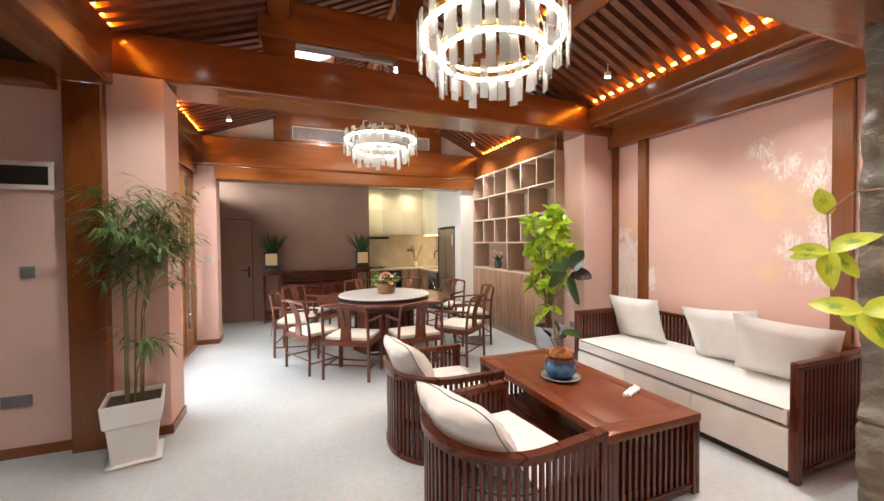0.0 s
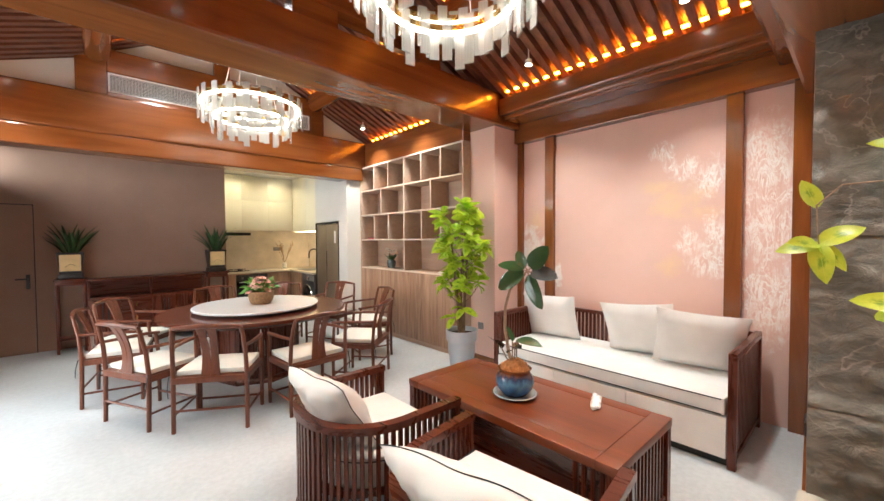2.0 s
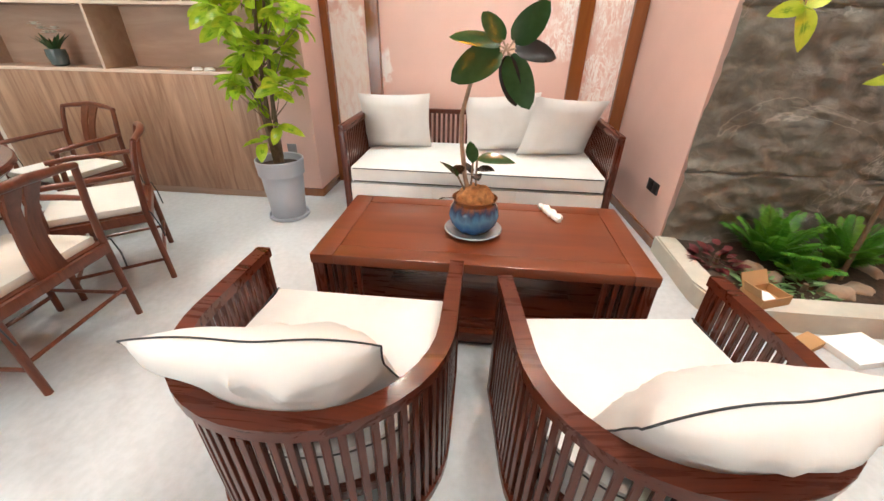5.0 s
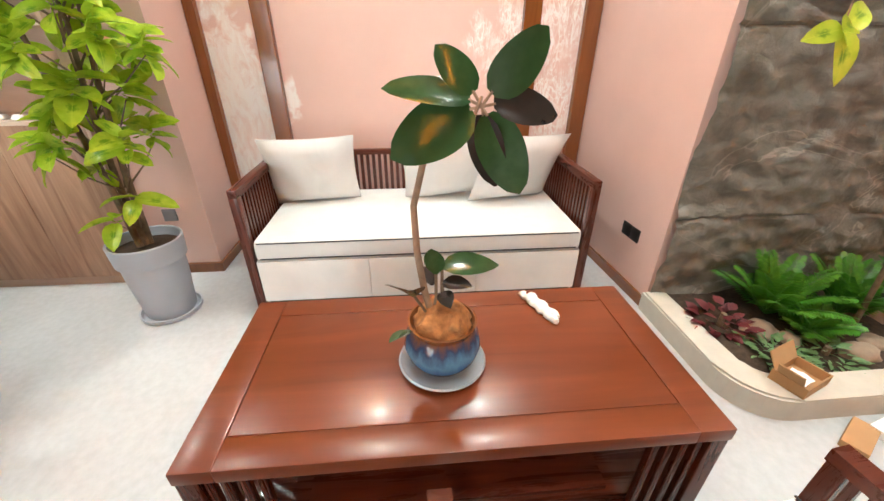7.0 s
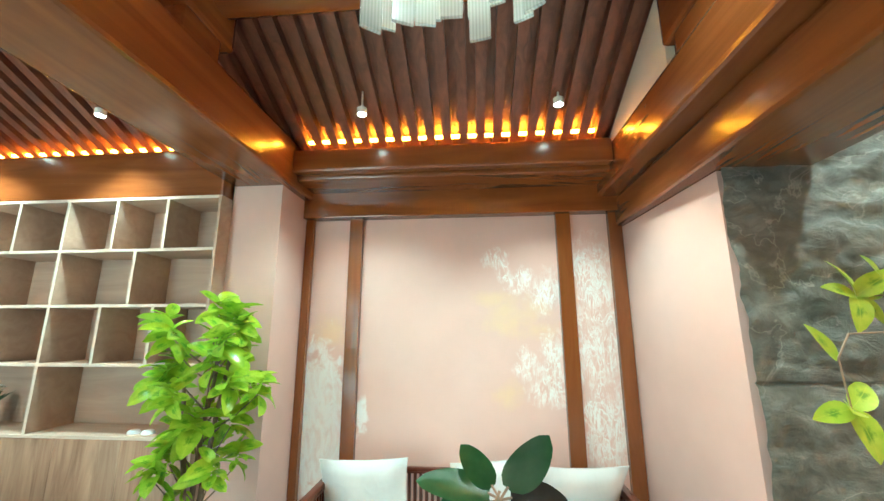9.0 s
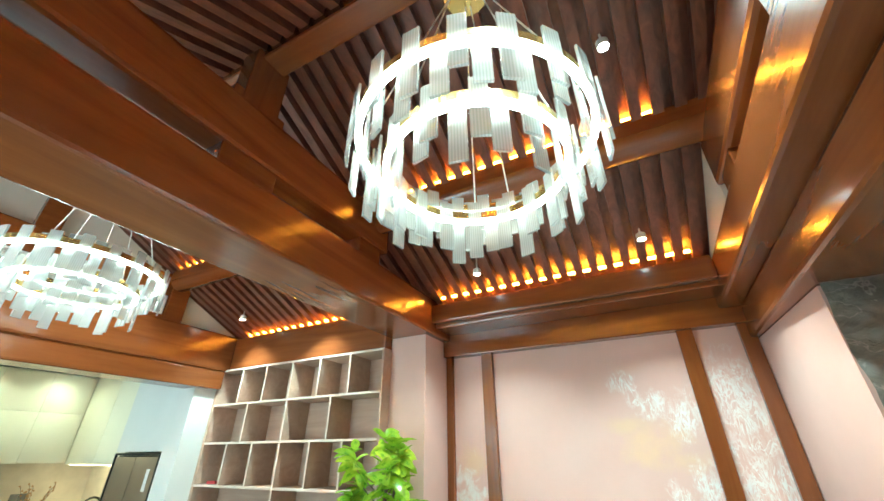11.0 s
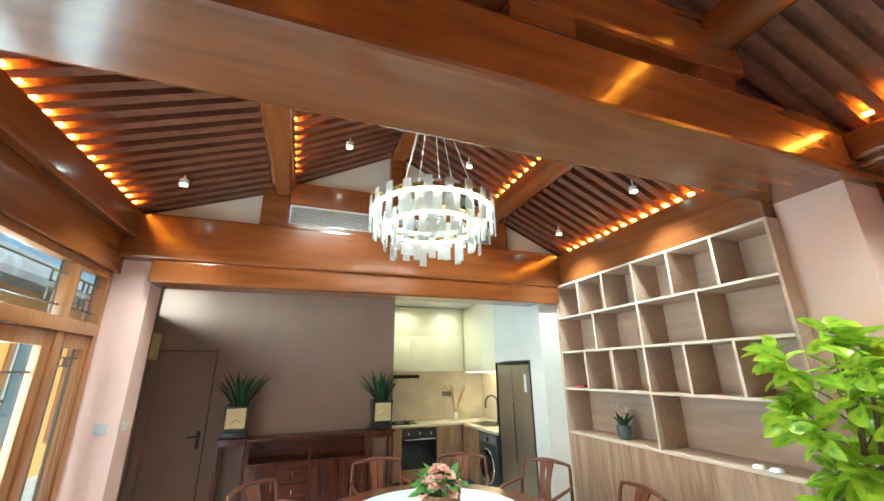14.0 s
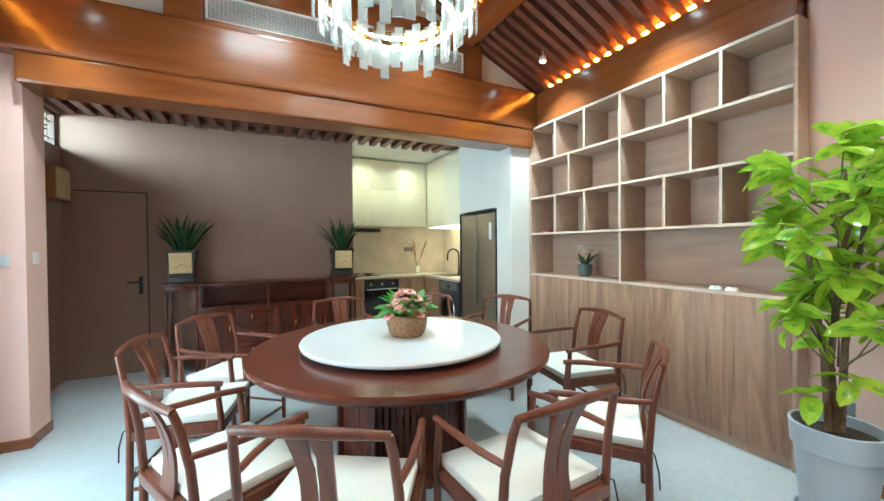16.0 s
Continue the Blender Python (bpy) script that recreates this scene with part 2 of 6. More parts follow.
LEAF_PALE = leafmat("pale_succulent_leaf", (0.14, 0.26, 0.10), (0.28, 0.42, 0.2), 0.5)


def floor_material():
    m = Mat("pale_microcement", 0.4)
    n1 = m.noise(m.coords(), 1.3, 6, 0.6)
    n2 = m.noise(m.coords(), 26, 4)
    c = m.ramp(n1, [(0.3, (0.41, 0.43, 0.445)), (0.7, (0.505, 0.525, 0.54))])
    c = m.mix(0.12, c, m.ramp(n2, [(0.35, (0.3, 0.3, 0.3)), (0.65, (0.75, 0.75, 0.75))]))
    m.color(c)
    m.rough(n1, 0.28, 0.5)
    m.bump(n2, 0.05, 0.003)
    return m.m


def stone_material():
    m = Mat("grey_slate", 0.52)
    v = m.coords()
    n1 = m.noise(v, 2.2, 8, 0.62, 0.6)
    n2 = m.noise(m.coords(1, 0.8, 1.3), 8, 8, 0.68, 0.5)
    c = m.ramp(n1, [(0.3, (0.14, 0.126, 0.104)), (0.7, (0.27, 0.248, 0.208))])
    c = m.mix(0.35, c, m.ramp(n2, [(0.4, (0.05, 0.046, 0.04)), (0.7, (0.36, 0.335, 0.29))]))
    vein = m.noise(m.coords(1, 0.7, 1.1), 1.7, 5, 0.55, 1.2)
    c = m.mix(m.ramp(vein, [(0.490, (0,) * 3), (0.498, (0.5,) * 3), (0.502, (0.5,) * 3), (0.510, (0,) * 3)]), c, (0.46, 0.42, 0.36))
    m.color(c)
    m.bump(n2, 0.6, 0.05)
    return m.m


def marble_material():
    m = Mat("white_marble", 0.12)
    n = m.noise(m.coords(), 3.0, 8, 0.6, 1.8)
    m.color(m.ramp(n, [(0.485, (0.62, 0.645, 0.66)), (0.5, (0.585, 0.605, 0.62)), (0.515, (0.62, 0.645, 0.66))]))
    return m.m


def glaze_material():
    m = Mat("blue_drip_glaze", 0.1)
    sep = m.t.nodes.new("ShaderNodeSeparateXYZ")
    m.link(m.co, sep.inputs[0])
    n = m.noise(m.coords(1, 1, 0.25), 30, 4)
    a = m.node("ShaderNodeMath")
    a.operation = "MULTIPLY_ADD"
    m.link(n, a.inputs[0])
    a.inputs[1].default_value = 0.09
    m.link(sep.outputs[2], a.inputs[2])
    m.color(m.ramp(a.outputs[0], [(0.06, (0.012, 0.022, 0.07)), (0.10, (0.03, 0.12, 0.30)), (0.15, (0.09, 0.24, 0.40)), (0.185, (0.03, 0.05, 0.11)), (0.22, (0.22, 0.09, 0.035))]))
    return m.m


def acrylic_material():
    m = Mat("clear_ribbed_acrylic", 0.15)
    m.color((0.56, 0.56, 0.55))
    tr = m.node("ShaderNodeBsdfTransparent")
    tl = m.node("ShaderNodeBsdfTranslucent", Color=(0.42, 0.42, 0.41, 1))
    m1 = m.t.nodes.new("ShaderNodeMixShader")
    m1.inputs[0].default_value = 0.35
    m.link(m.b.outputs[0], m1.inputs[1])
    m.link(tl.outputs[0], m1.inputs[2])
    w = m.t.nodes.new("ShaderNodeTexWave")
    w.inputs["Scale"].default_value = 30
    m.link(m.coords(1, 1, 0), w.inputs["Vector"])
    mr = m.t.nodes.new("ShaderNodeMapRange")
    mr.inputs["To Min"].default_value, mr.inputs["To Max"].default_value = 0.46, 0.60
    m.link(w.outputs["Fac"], mr.inputs["Value"])
    m2 = m.t.nodes.new("ShaderNodeMixShader")
    m.link(mr.outputs[0], m2.inputs[0])
    m.link(tr.outputs[0], m2.inputs[1])
    m.link(m1.outputs[0], m2.inputs[2])
    m.link(m2.outputs[0], m.t.nodes["Material Output"].inputs[0])
    return m.m


def glass_material():
    m = Mat("window_glass", 0.02)
    tr = m.node("ShaderNodeBsdfTransparent")
    gl = m.node("ShaderNodeBsdfGlossy", Roughness=0.02)
    mx = m.t.nodes.new("ShaderNodeMixShader")
    mx.inputs[0].default_value = 0.08
    m.link(tr.outputs[0], mx.inputs[1])
    m.link(gl.outputs[0], mx.inputs[2])
    m.link(mx.outputs[0], m.t.nodes["Material Output"].inputs[0])
    return m.m


def mural_material():
    """Pink plaster with white brushed pines and clouds and pale yellow washes."""
    m = Mat("painted_mural_plaster", 0.75, spec=0.3)
    n = m.noise(m.coords(), 2.5, 5)
    base = m.ramp(n, [(0.3, (0.69, 0.465, 0.40)), (0.7, (0.73, 0.50, 0.435))])

    def blob(y, z, ry, rz, soft, warp):
        v = m.t.nodes.new("ShaderNodeVectorMath")
        v.operation = "SUBTRACT"
        v.inputs[1].default_value = (3.9, y, z)
        m.link(m.co, v.inputs[0])
        w = m.t.nodes.new("ShaderNodeVectorMath")
        w.operation = "MULTIPLY"
        w.inputs[1].default_value = (0, 1 / ry, 1 / rz)
        m.link(v.outputs[0], w.inputs[0])
        le = m.t.nodes.new("ShaderNodeVectorMath")
        le.operation = "LENGTH"
        m.link(w.outputs[0], le.inputs[0])
        a = m.node("ShaderNodeMath")
        a.operation = "MULTIPLY_ADD"
        m.link(warp, a.inputs[0])
        a.inputs[1].default_value = 2.2
        m.link(le.outputs["Value"], a.inputs[2])
        r = m.t.nodes.new("ShaderNodeMapRange")
        r.inputs["From Min"].default_value, r.inputs["From Max"].default_value = 2.1, 2.1 - soft
        m.link(a.outputs[0], r.inputs["Value"])
        return r.outputs[0]

    def most(items):
        out = items[0]
        for it in items[1:]:
            x = m.node("ShaderNodeMath")
            x.operation = "MAXIMUM"
            m.link(out, x.inputs[0])
            m.link(it, x.inputs[1])
            out = x.outputs[0]
        return out

    def ridge(vec, scale, detail, dist, lo, hi):
        n = m.noise(vec, scale, detail, 0.55, dist)
        return m.ramp(n, [(0.5 - hi, (0,) * 3), (0.5 - lo, (1,) * 3), (0.5 + lo, (1,) * 3), (0.5 + hi, (0,) * 3)])

    def times(a, b):
        x = m.node("ShaderNodeMath")
        x.operation = "MULTIPLY"
        for k, v in enumerate((a, b)):
            if isinstance(v, float):
                x.inputs[k].default_value = v
            else:
                m.link(v, x.inputs[k])
        return x.outputs[0]

    warp = m.noise(m.coords(), 7.5, 6, 0.62, 0.8)
    wide = m.noise(m.coords(), 6, 4)
    spots = [blob(y, z, ry, rz, 0.6, warp) for y, z, ry, rz in ((1.84, 2.40, 0.10, 0.10), (1.76, 2.32, 0.09, 0.14), (1.60, 2.20, 0.16, 0.13), (1.42, 2.10, 0.20, 0.17), (1.56, 1.52, 0.16, 0.14), (1.36, 1.58, 0.13, 0.26), (1.42, 1.32, 0.18, 0.14))]
    ridges = most([blob(y, z, ry, rz, 0.6, warp) for y, z, ry, rz in ((1.02, 2.20, 0.26, 0.40), (1.00, 1.65, 0.28, 0.46), (0.98, 1.05, 0.28, 0.46))])
    cloud = most([blob(y, z, ry, rz, 0.35, warp) for y, z, ry, rz in ((3.30, 0.98, 0.30, 0.72), (3.36, 1.30, 0.20, 0.40), (2.94, 1.12, 0.06, 0.14))])
    yellow = most([blob(y, z, ry, rz, 0.8, wide) for y, z, ry, rz in ((1.88, 2.06, 0.18, 0.10), (1.66, 1.90, 0.30, 0.18), (1.46, 1.80, 0.22, 0.12), (1.72, 1.30, 0.15, 0.12), (3.27, 1.78, 0.17, 0.14))])
    fine = ridge(m.coords(1, 1.25, 0.55), 9, 3, 1.6, 0.016, 0.042)
    long = ridge(m.coords(1, 1.5, 0.45, (18, 0, 0)), 6, 4, 2.2, 0.014, 0.045)
    strokes = most([fine, long])
    lines = m.noise(m.coords(1, 1.3, 0.5), 13, 9, 0.72, 1.2)
    brushed = m.ramp(lines, [(0.36, (0.55,) * 3), (0.54, (1.0,) * 3)])
    faint = m.ramp(lines, [(0.46, (0.0,) * 3), (0.62, (0.75,) * 3)])
    white = most([times(most(spots), strokes), times(most(spots), times(faint, 0.9)), times(ridges, strokes), times(ridges, faint), times(cloud, brushed)])
    c = m.mix(times(yellow, 0.42), base, (0.80, 0.60, 0.30))
    c = m.mix(white, c, (0.84, 0.79, 0.75))
    m.color(c)
    m.bump(m.noise(m.coords(), 70, 3), 0.12, 0.002)
    return m.m


MURAL = mural_material()
FLOOR, STONE, MARBLE, GLAZE, ACRYLIC, GLASS = floor_material(), stone_material(), marble_material(), glaze_material(), acrylic_material(), glass_material()

# ---- mesh helpers ----


def box(bm, x0, x1, y0, y1, z0, z1, bev=0.0, m=None):
    mat = Matrix.Translation(((x0 + x1) / 2, (y0 + y1) / 2, (z0 + z1) / 2)) @ Matrix.Diagonal((abs(x1 - x0), abs(y1 - y0), abs(z1 - z0), 1))
    if m:
        mat = m @ mat
    vs = bmesh.ops.create_cube(bm, size=1, matrix=mat)["verts"]
    if bev:
        es = list({e for v in vs for e in v.link_edges})
        bmesh.ops.bevel(bm, geom=es, offset=bev, segments=2, affect="EDGES", profile=0.6)
    return bm


def B(*a, **k):
    return box(bmesh.new(), *a, **k)


def lathe(bm, prof, seg=32, m=None):
    """A turned body from (radius, z) pairs."""
    rings = []
    for r, z in prof:
        rings.append([bm.verts.new((r * math.cos(2 * math.pi * i / seg), r * math.sin(2 * math.pi * i / seg), z)) for i in range(seg)])
    for a, b in zip(rings, rings[1:]):
        for i in range(seg):
            j = (i + 1) % seg
            bm.faces.new((a[i], a[j], b[j], b[i]))
    closed = prof[0] == prof[-1]
    if prof[0][0] > 0.001 and not closed:
        bm.faces.new(list(reversed(rings[0])))
    if prof[-1][0] > 0.001 and not closed:
        bm.faces.new(rings[-1])
    if m:
        bmesh.ops.transform(bm, matrix=m, verts=[v for r in rings for v in r])
    return bm


def tube(bm, pts, radii, seg=8, square=False):
    """A swept rod through pts."""
    pts = [Vector(p) for p in pts]
    if isinstance(radii, (int, float)):
        radii = [radii] * len(pts)
    n = 4 if square else seg
    rings, side = [], None
    for i, p in enumerate(pts):
        d = (pts[min(i + 1, len(pts) - 1)] - pts[max(i - 1, 0)]).normalized()
        if side is None:
            side = d.cross(Vector((0, 0, 1)) if abs(d.z) < 0.9 else Vector((1, 0, 0))).normalized()
        else:
            side = (side - d * side.dot(d)).normalized()
        up = side.cross(d)
        k = math.pi / 4 if square else 0
        q = math.sqrt(2) if square else 1
        rings.append([bm.verts.new(p + (side * math.cos(k + 2 * math.pi * j / n) + up * math.sin(k + 2 * math.pi * j / n)) * radii[i] * q) for j in range(n)])
    for a, b in zip(rings, rings[1:]):
        for i in range(n):
            j = (i + 1) % n
            bm.faces.new((a[i], a[j], b[j], b[i]))
    bm.faces.new(list(reversed(rings[0])))
    bm.faces.new(rings[-1])
    return bm


def prism(bm, poly, z0, z1, m=None):
    """An upright body over a plan outline."""
    lo = [bm.verts.new((x, y, z0)) for x, y in poly]
    hi = [bm.verts.new((x, y, z1)) for x, y in poly]
    n = len(poly)
    for i in range(n):
        j = (i + 1) % n
        bm.faces.new((lo[i], lo[j], hi[j], hi[i]))
    bm.faces.new(list(reversed(lo)))
    bm.faces.new(hi)
    if m:
        bmesh.ops.transform(bm, matrix=m, verts=lo + hi)
    return bm


def cushion(bm, w, d, h, n=10):
    """A stuffed square cushion lying flat about the origin, with pulled corners."""
    grid = {}
    for s in (1, -1):
        for i in range(n + 1):
            for j in range(n + 1):
                u, v = 2 * i / n - 1, 2 * j / n - 1
                edge = i in (0, n) or j in (0, n)
                if s < 0 and edge:
                    grid[s, i, j] = grid[1, i, j]
                    continue
                f = (1 - abs(u) ** 2.6) ** 0.6 * (1 - abs(v) ** 2.6) ** 0.6
                px = u * w / 2 * (1 - 0.06 * (1 - v * v) * abs(u))
                py = v * d / 2 * (1 - 0.06 * (1 - u * u) * abs(v))
                wob = 0.012 * noise.noise((u * 2.1 + w * 9, v * 2.1, s * 3.0 + d)) * f
                grid[s, i, j] = bm.verts.new((px, py, s * h / 2 * f + wob))
    for s in (1, -1):
        for i in range(n):
            for j in range(n):
                q = [grid[s, i, j], grid[s, i + 1, j], grid[s, i + 1, j + 1], grid[s, i, j + 1]]
                bm.faces.new(q if s > 0 else q[::-1])
    return bm


def rim(w, d, n=10):
    """The seam line of a cushion of that size."""
    pts = []
    for i in range(4 * n + 1):
        k, s = divmod(i % (4 * n), n)
        a = 2 * s / n - 1
        u, v = ((a, -1), (1, a), (-a, 1), (-1, -a))[k]
        pts.append((u * w / 2 * (1 - 0.06 * (1 - v * v) * abs(u)), v * d / 2 * (1 - 0.06 * (1 - u * u) * abs(v)), 0))
    return pts


def finish(ob, bm, material, smooth=False):
    me = ob
    bmesh.ops.recalc_face_normals(bm, faces=bm.faces[:])
    bm.to_mesh(me)
    bm.free()
    for mt in (material if isinstance(material, (list, tuple)) else [material]):
        me.materials.append(mt)
    if smooth:
        me.shade_smooth()
        me.set_sharp_from_angle(angle=radians(40))
    return me


def thing(name, label, category, m=None, group="", kind=""):
    ob = new(name)
    ob.empty_display_size = 0.1
    if m:
        ob.matrix_world = m
    return tagged(ob, label, category, group, kind)


def part(name, bm, material, parent, label="", smooth=True, m=None):
    ob = new(name, finish(bpy.data.meshes.new(name), bm, material, smooth))
    ob.parent = parent
    if m:
        ob.matrix_basis = m
    if label:
        ob["label"] = label
    return ob


def solo(name, bm, material, label, category="", kind="", smooth=True, m=None, group=""):
    ob = new(name, finish(bpy.data.meshes.new(name), bm, material, smooth))
    if m:
        ob.matrix_world = m
    return tagged(ob, label, category, group, kind)


def struct(name, bm, material, label, category="", smooth=False):
    return solo(name, bm, material, label, category, "structure", smooth)


def shared(name, mesh, parent, m):
    ob = new(name, mesh)
    ob.parent = parent
    ob.matrix_basis = m
    return ob


def leaf_mesh(name, L, W, mat, cup=0.15, droop=0.25, n=5, tip=1.0):
    """A leaf that grows along +y from its stalk, its face to +z."""
    bm = bmesh.new()
    rows = []
    for i in range(n + 1):
        t = i / n
        w = W / 2 * math.sin(math.pi * min(1, t ** 0.8 * 0.97 + 0.03)) ** tip + 0.0015
        y, z = L * t * (1 - 0.12 * droop * t), -L * droop * t * t
        rows.append([bm.verts.new((s * w, y, z + abs(s) * w * cup * 2)) for s in (-1, 0, 1)])
    for a, b in zip(rows, rows[1:]):
        for k in (0, 1):
            bm.faces.new((a[k], a[k + 1], b[k + 1], b[k]))
    return finish(bpy.data.meshes.new(name), bm, mat, True)


def face(p, d, normal, scale=1.0):
    """The pose of a leaf at p that grows along d and turns its face to normal."""
    y = Vector(d).normalized()
    z = Vector(normal)
    z = (z - y * z.dot(y)).normalized()
    r = Matrix((y.cross(z), y, z)).transposed().to_4x4()
    return Matrix.Translation(p) @ r @ Matrix.Diagonal((scale, scale, scale, 1))


def aim(p, d, roll=0.0, scale=1.0):
    """The pose of a leaf at p that grows along d with its face up."""
    y = Vector(d).normalized()
    x = y.cross(Vector((0, 0, 1)))
    x = x.normalized() if x.length > 0.05 else Vector((1, 0, 0))
    z = x.cross(y)
    r = Matrix((x, y, z)).transposed().to_4x4()
    return Matrix.Translation(p) @ r @ Matrix.Rotation(roll, 4, "Y") @ Matrix.Diagonal((scale, scale, scale, 1))

# ---- the large structure ----
XL, XR, XC = -1.42, 3.40, 1.09          # eaves and ridge across the room
PL, PR = -0.19, 2.41                    # purlin centres
ZE, ZP0, ZP1, ZR = 3.25, 3.66, 3.79, 4.40

struct("floor", B(-5.2, 4.2, -3.2, 10.2, -0.15, 0.0), FLOOR, "pale grey polished microcement floor", "floor")

# mural side
struct("wall_mural", B(3.90, 4.10, 0.47, 3.92, 0, 3.3), MURAL, "dusty pink plaster wall behind the daybed", "wall")
struct("wall_pink_return", prism(bmesh.new(), [(2.70, 0.474), (3.90, 0.474), (3.90, 0.748), (2.70, 0.674)], 0, 2.65), PINK, "dusty pink plaster return wall beside the daybed", "wall")
struct("pillar_bookcase", B(3.39, 3.90, 3.51, 3.915, 0, 2.945), PINK, "pink plastered pillar beside the bookcase", "pillar")
struct("wall_bookcase", B(3.62, 3.82, 3.915, 6.60, 0, 3.3), PINK, "plaster wall behind the bookcase", "wall")
struct("wall_living_back", B(-5.2, 4.2, -3.2, -3.0, 0, 4.6), PINK, "pink plaster wall behind the walk", "wall")
struct("wall_annex", B(-5.2, -5.0, -3.0, 3.38, 0, 3.2), PINK, "pink plaster wall of the side room", "wall")

# window side
struct("wall_vent", B(-5.0, -1.68, 3.38, 3.58, 0, 2.95), PINK, "pink plaster wall with an air vent", "wall")
struct("pillar_window", B(-1.45, -1.07, 3.38, 3.78, 0, 2.93), PINK, "pink plastered pillar beside the glazed doors", "pillar")
struct("wooden_post", B(-1.68, -1.45, 3.28, 3.50, 0, 2.80, 0.006), WOOD_BEAM["z"], "varnished red-brown wooden post against the pillar", "post")
struct("pillar_kitchen", B(-1.60, -1.22, 6.50, 6.80, 0, 2.82), PINK, "pink plastered pillar beside the kitchen", "pillar")
struct("wall_window_header", B(-1.62, -1.47, 3.78, 6.50, 2.66, 3.2), WOOD_BEAM["y"], "varnished wooden panel over the glazed doors", "wall")
struct("wall_kitchen_window_low", B(-1.80, -1.62, 6.80, 8.4, 0, 2.50), MAUVE, "mauve wall under a clerestory window", "wall")
struct("wall_kitchen_window_top", B(-1.80, -1.62, 6.80, 8.4, 2.88, 3.0), MAUVE, "mauve strip over the clerestory window", "wall")
struct("wall_kitchen_window_side", B(-1.80, -1.62, 8.24, 8.4, 2.50, 2.88), MAUVE, "mauve wall beside the clerestory window", "wall")

# kitchen
struct("wall_mauve", B(-1.62, 1.50, 8.22, 8.40, 0, 2.98), MAUVE, "mauve panelled wall with a flush door", "wall")
struct("wall_kitchen_back", B(1.30, 3.9, 9.62, 9.8, 0, 3.1), SPLASH, "cream stone kitchen back wall", "wall")
struct("wall_kitchen_left", B(1.32, 1.50, 8.40, 9.62, 0, 3.1), CREAM, "cream kitchen side wall", "wall")
struct("wall_kitchen_right", B(3.62, 3.8, 6.60, 9.62, 0, 3.1), SPLASH, "cream stone kitchen side wall", "wall")
bm = bmesh.new()
box(bm, 2.98, 3.60, 6.47, 6.77, 0, 2.95)
box(bm, 2.98, 3.60, 6.77, 7.74, 1.90, 2.95)
struct("wall_fridge_surround", bm, WHITEWALL, "white plastered surround of the refrigerator", "wall")
struct("kitchen_ceiling", B(1.5, 3.62, 8.24, 9.62, 2.95, 3.05), WHITEWALL, "white kitchen ceiling", "ceiling")
bm = B(-1.62, 3.62, 6.80, 8.23, 2.96, 3.04)
for i in range(27):
    x = -1.55 + i * 0.165
    box(bm, x, x + 0.075, 6.80, 8.215, 2.885, 2.96)
struct("slatted_kitchen_ceiling", bm, WOOD_SLAT, "dark wooden slatted ceiling before the kitchen", "ceiling")

# stone wall and planting bed
bm = bmesh.new()
ny, nz = 260, 330
y0, y1, z0, z1 = -3.0, 0.672, -0.02, 4.3
gv = {}
for i in range(ny + 1):
    for j in range(nz + 1):
        y, z = y0 + (y1 - y0) * i / ny, z0 + (z1 - z0) * j / nz
        d = 0.044 * noise.fractal((y * 2.1, z * 3.0, 1.0), 1.0, 2.1, 5) + 0.026 * abs(noise.noise((y * 2.3 + 4, z * 5.5, 3)))
        w = z + 0.10 * noise.noise((y * 1.1, z * 0.9, 5)) + 0.03 * noise.noise((y * 4.3, z * 3.1, 8))
        d += 0.024 * (1 - abs(noise.noise((y * 0.8, w * 3.3, 11)))) ** 5 * (0.5 + 0.5 * noise.noise((y * 0.9, z * 1.1, 2)))
        d += 0.018 * noise.noise((y * 7, z * 9, 9)) + 0.009 * noise.noise((y * 19, z * 22, 4))
        if abs((z + 0.02 * noise.noise((y * 3, 2, 1))) - 1.55) < 0.012 or abs(z - 0.62 - 0.015 * noise.noise((y * 4, 7, 1))) < 0.010:
            d -= 0.014
        gv[i, j] = bm.verts.new((2.676 - max(-0.016, d), y, z))
for i in range(ny):
    for j in range(nz):
        bm.faces.new((gv[i, j], gv[i, j + 1], gv[i + 1, j + 1], gv[i + 1, j]))
stone_face = struct("wall_stone", bm, STONE, "rough dark grey split-slate wall above the planting bed", "wall", True)
struct("wall_stone_core", B(2.72, 4.1, -3.0, 0.474, 0, 4.4), STONE, "solid core behind the slate wall", "wall")

# mural wall joinery
for k, (a, b) in enumerate(((3.44, 3.508), (2.985, 3.10), (1.175, 1.295), (0.752, 0.86))):
    struct("trim_mural_post_%d" % (k + 1), B(3.845, 3.90, a, b, 0.0, 2.79, 0.004), WOOD_BEAM["z"], "varnished red-brown upright batten on the mural wall", "trim")
struct("trim_mural_header", B(3.78, 3.90, 0.68, 3.51, 2.775, 3.02, 0.008), WOOD_BEAM["y"], "varnished red-brown header beam over the mural", "trim")
struct("trim_mural_top", B(3.46, 3.90, 0.68, 3.51, 3.00, 3.08, 0.02), WOOD_BEAM["y"], "varnished soffit board over the mural", "trim")
struct("trim_right_fascia_living", B(3.36, 3.46, 0.95, 3.43, 3.03, 3.22, 0.02), WOOD_BEAM["y"], "varnished eaves board hiding the light strip", "trim")
struct("trim_right_fascia_dining", B(3.28, 3.42, 3.93, 6.37, 2.822, 3.22, 0.02), WOOD_BEAM["y"], "varnished eaves board above the bookcase", "trim")
struct("trim_left_fascia_dining", B(-1.47, -1.36, 3.93, 6.37, 2.98, 3.24, 0.02), WOOD_BEAM["y"], "varnished eaves board above the glazed doors", "trim")
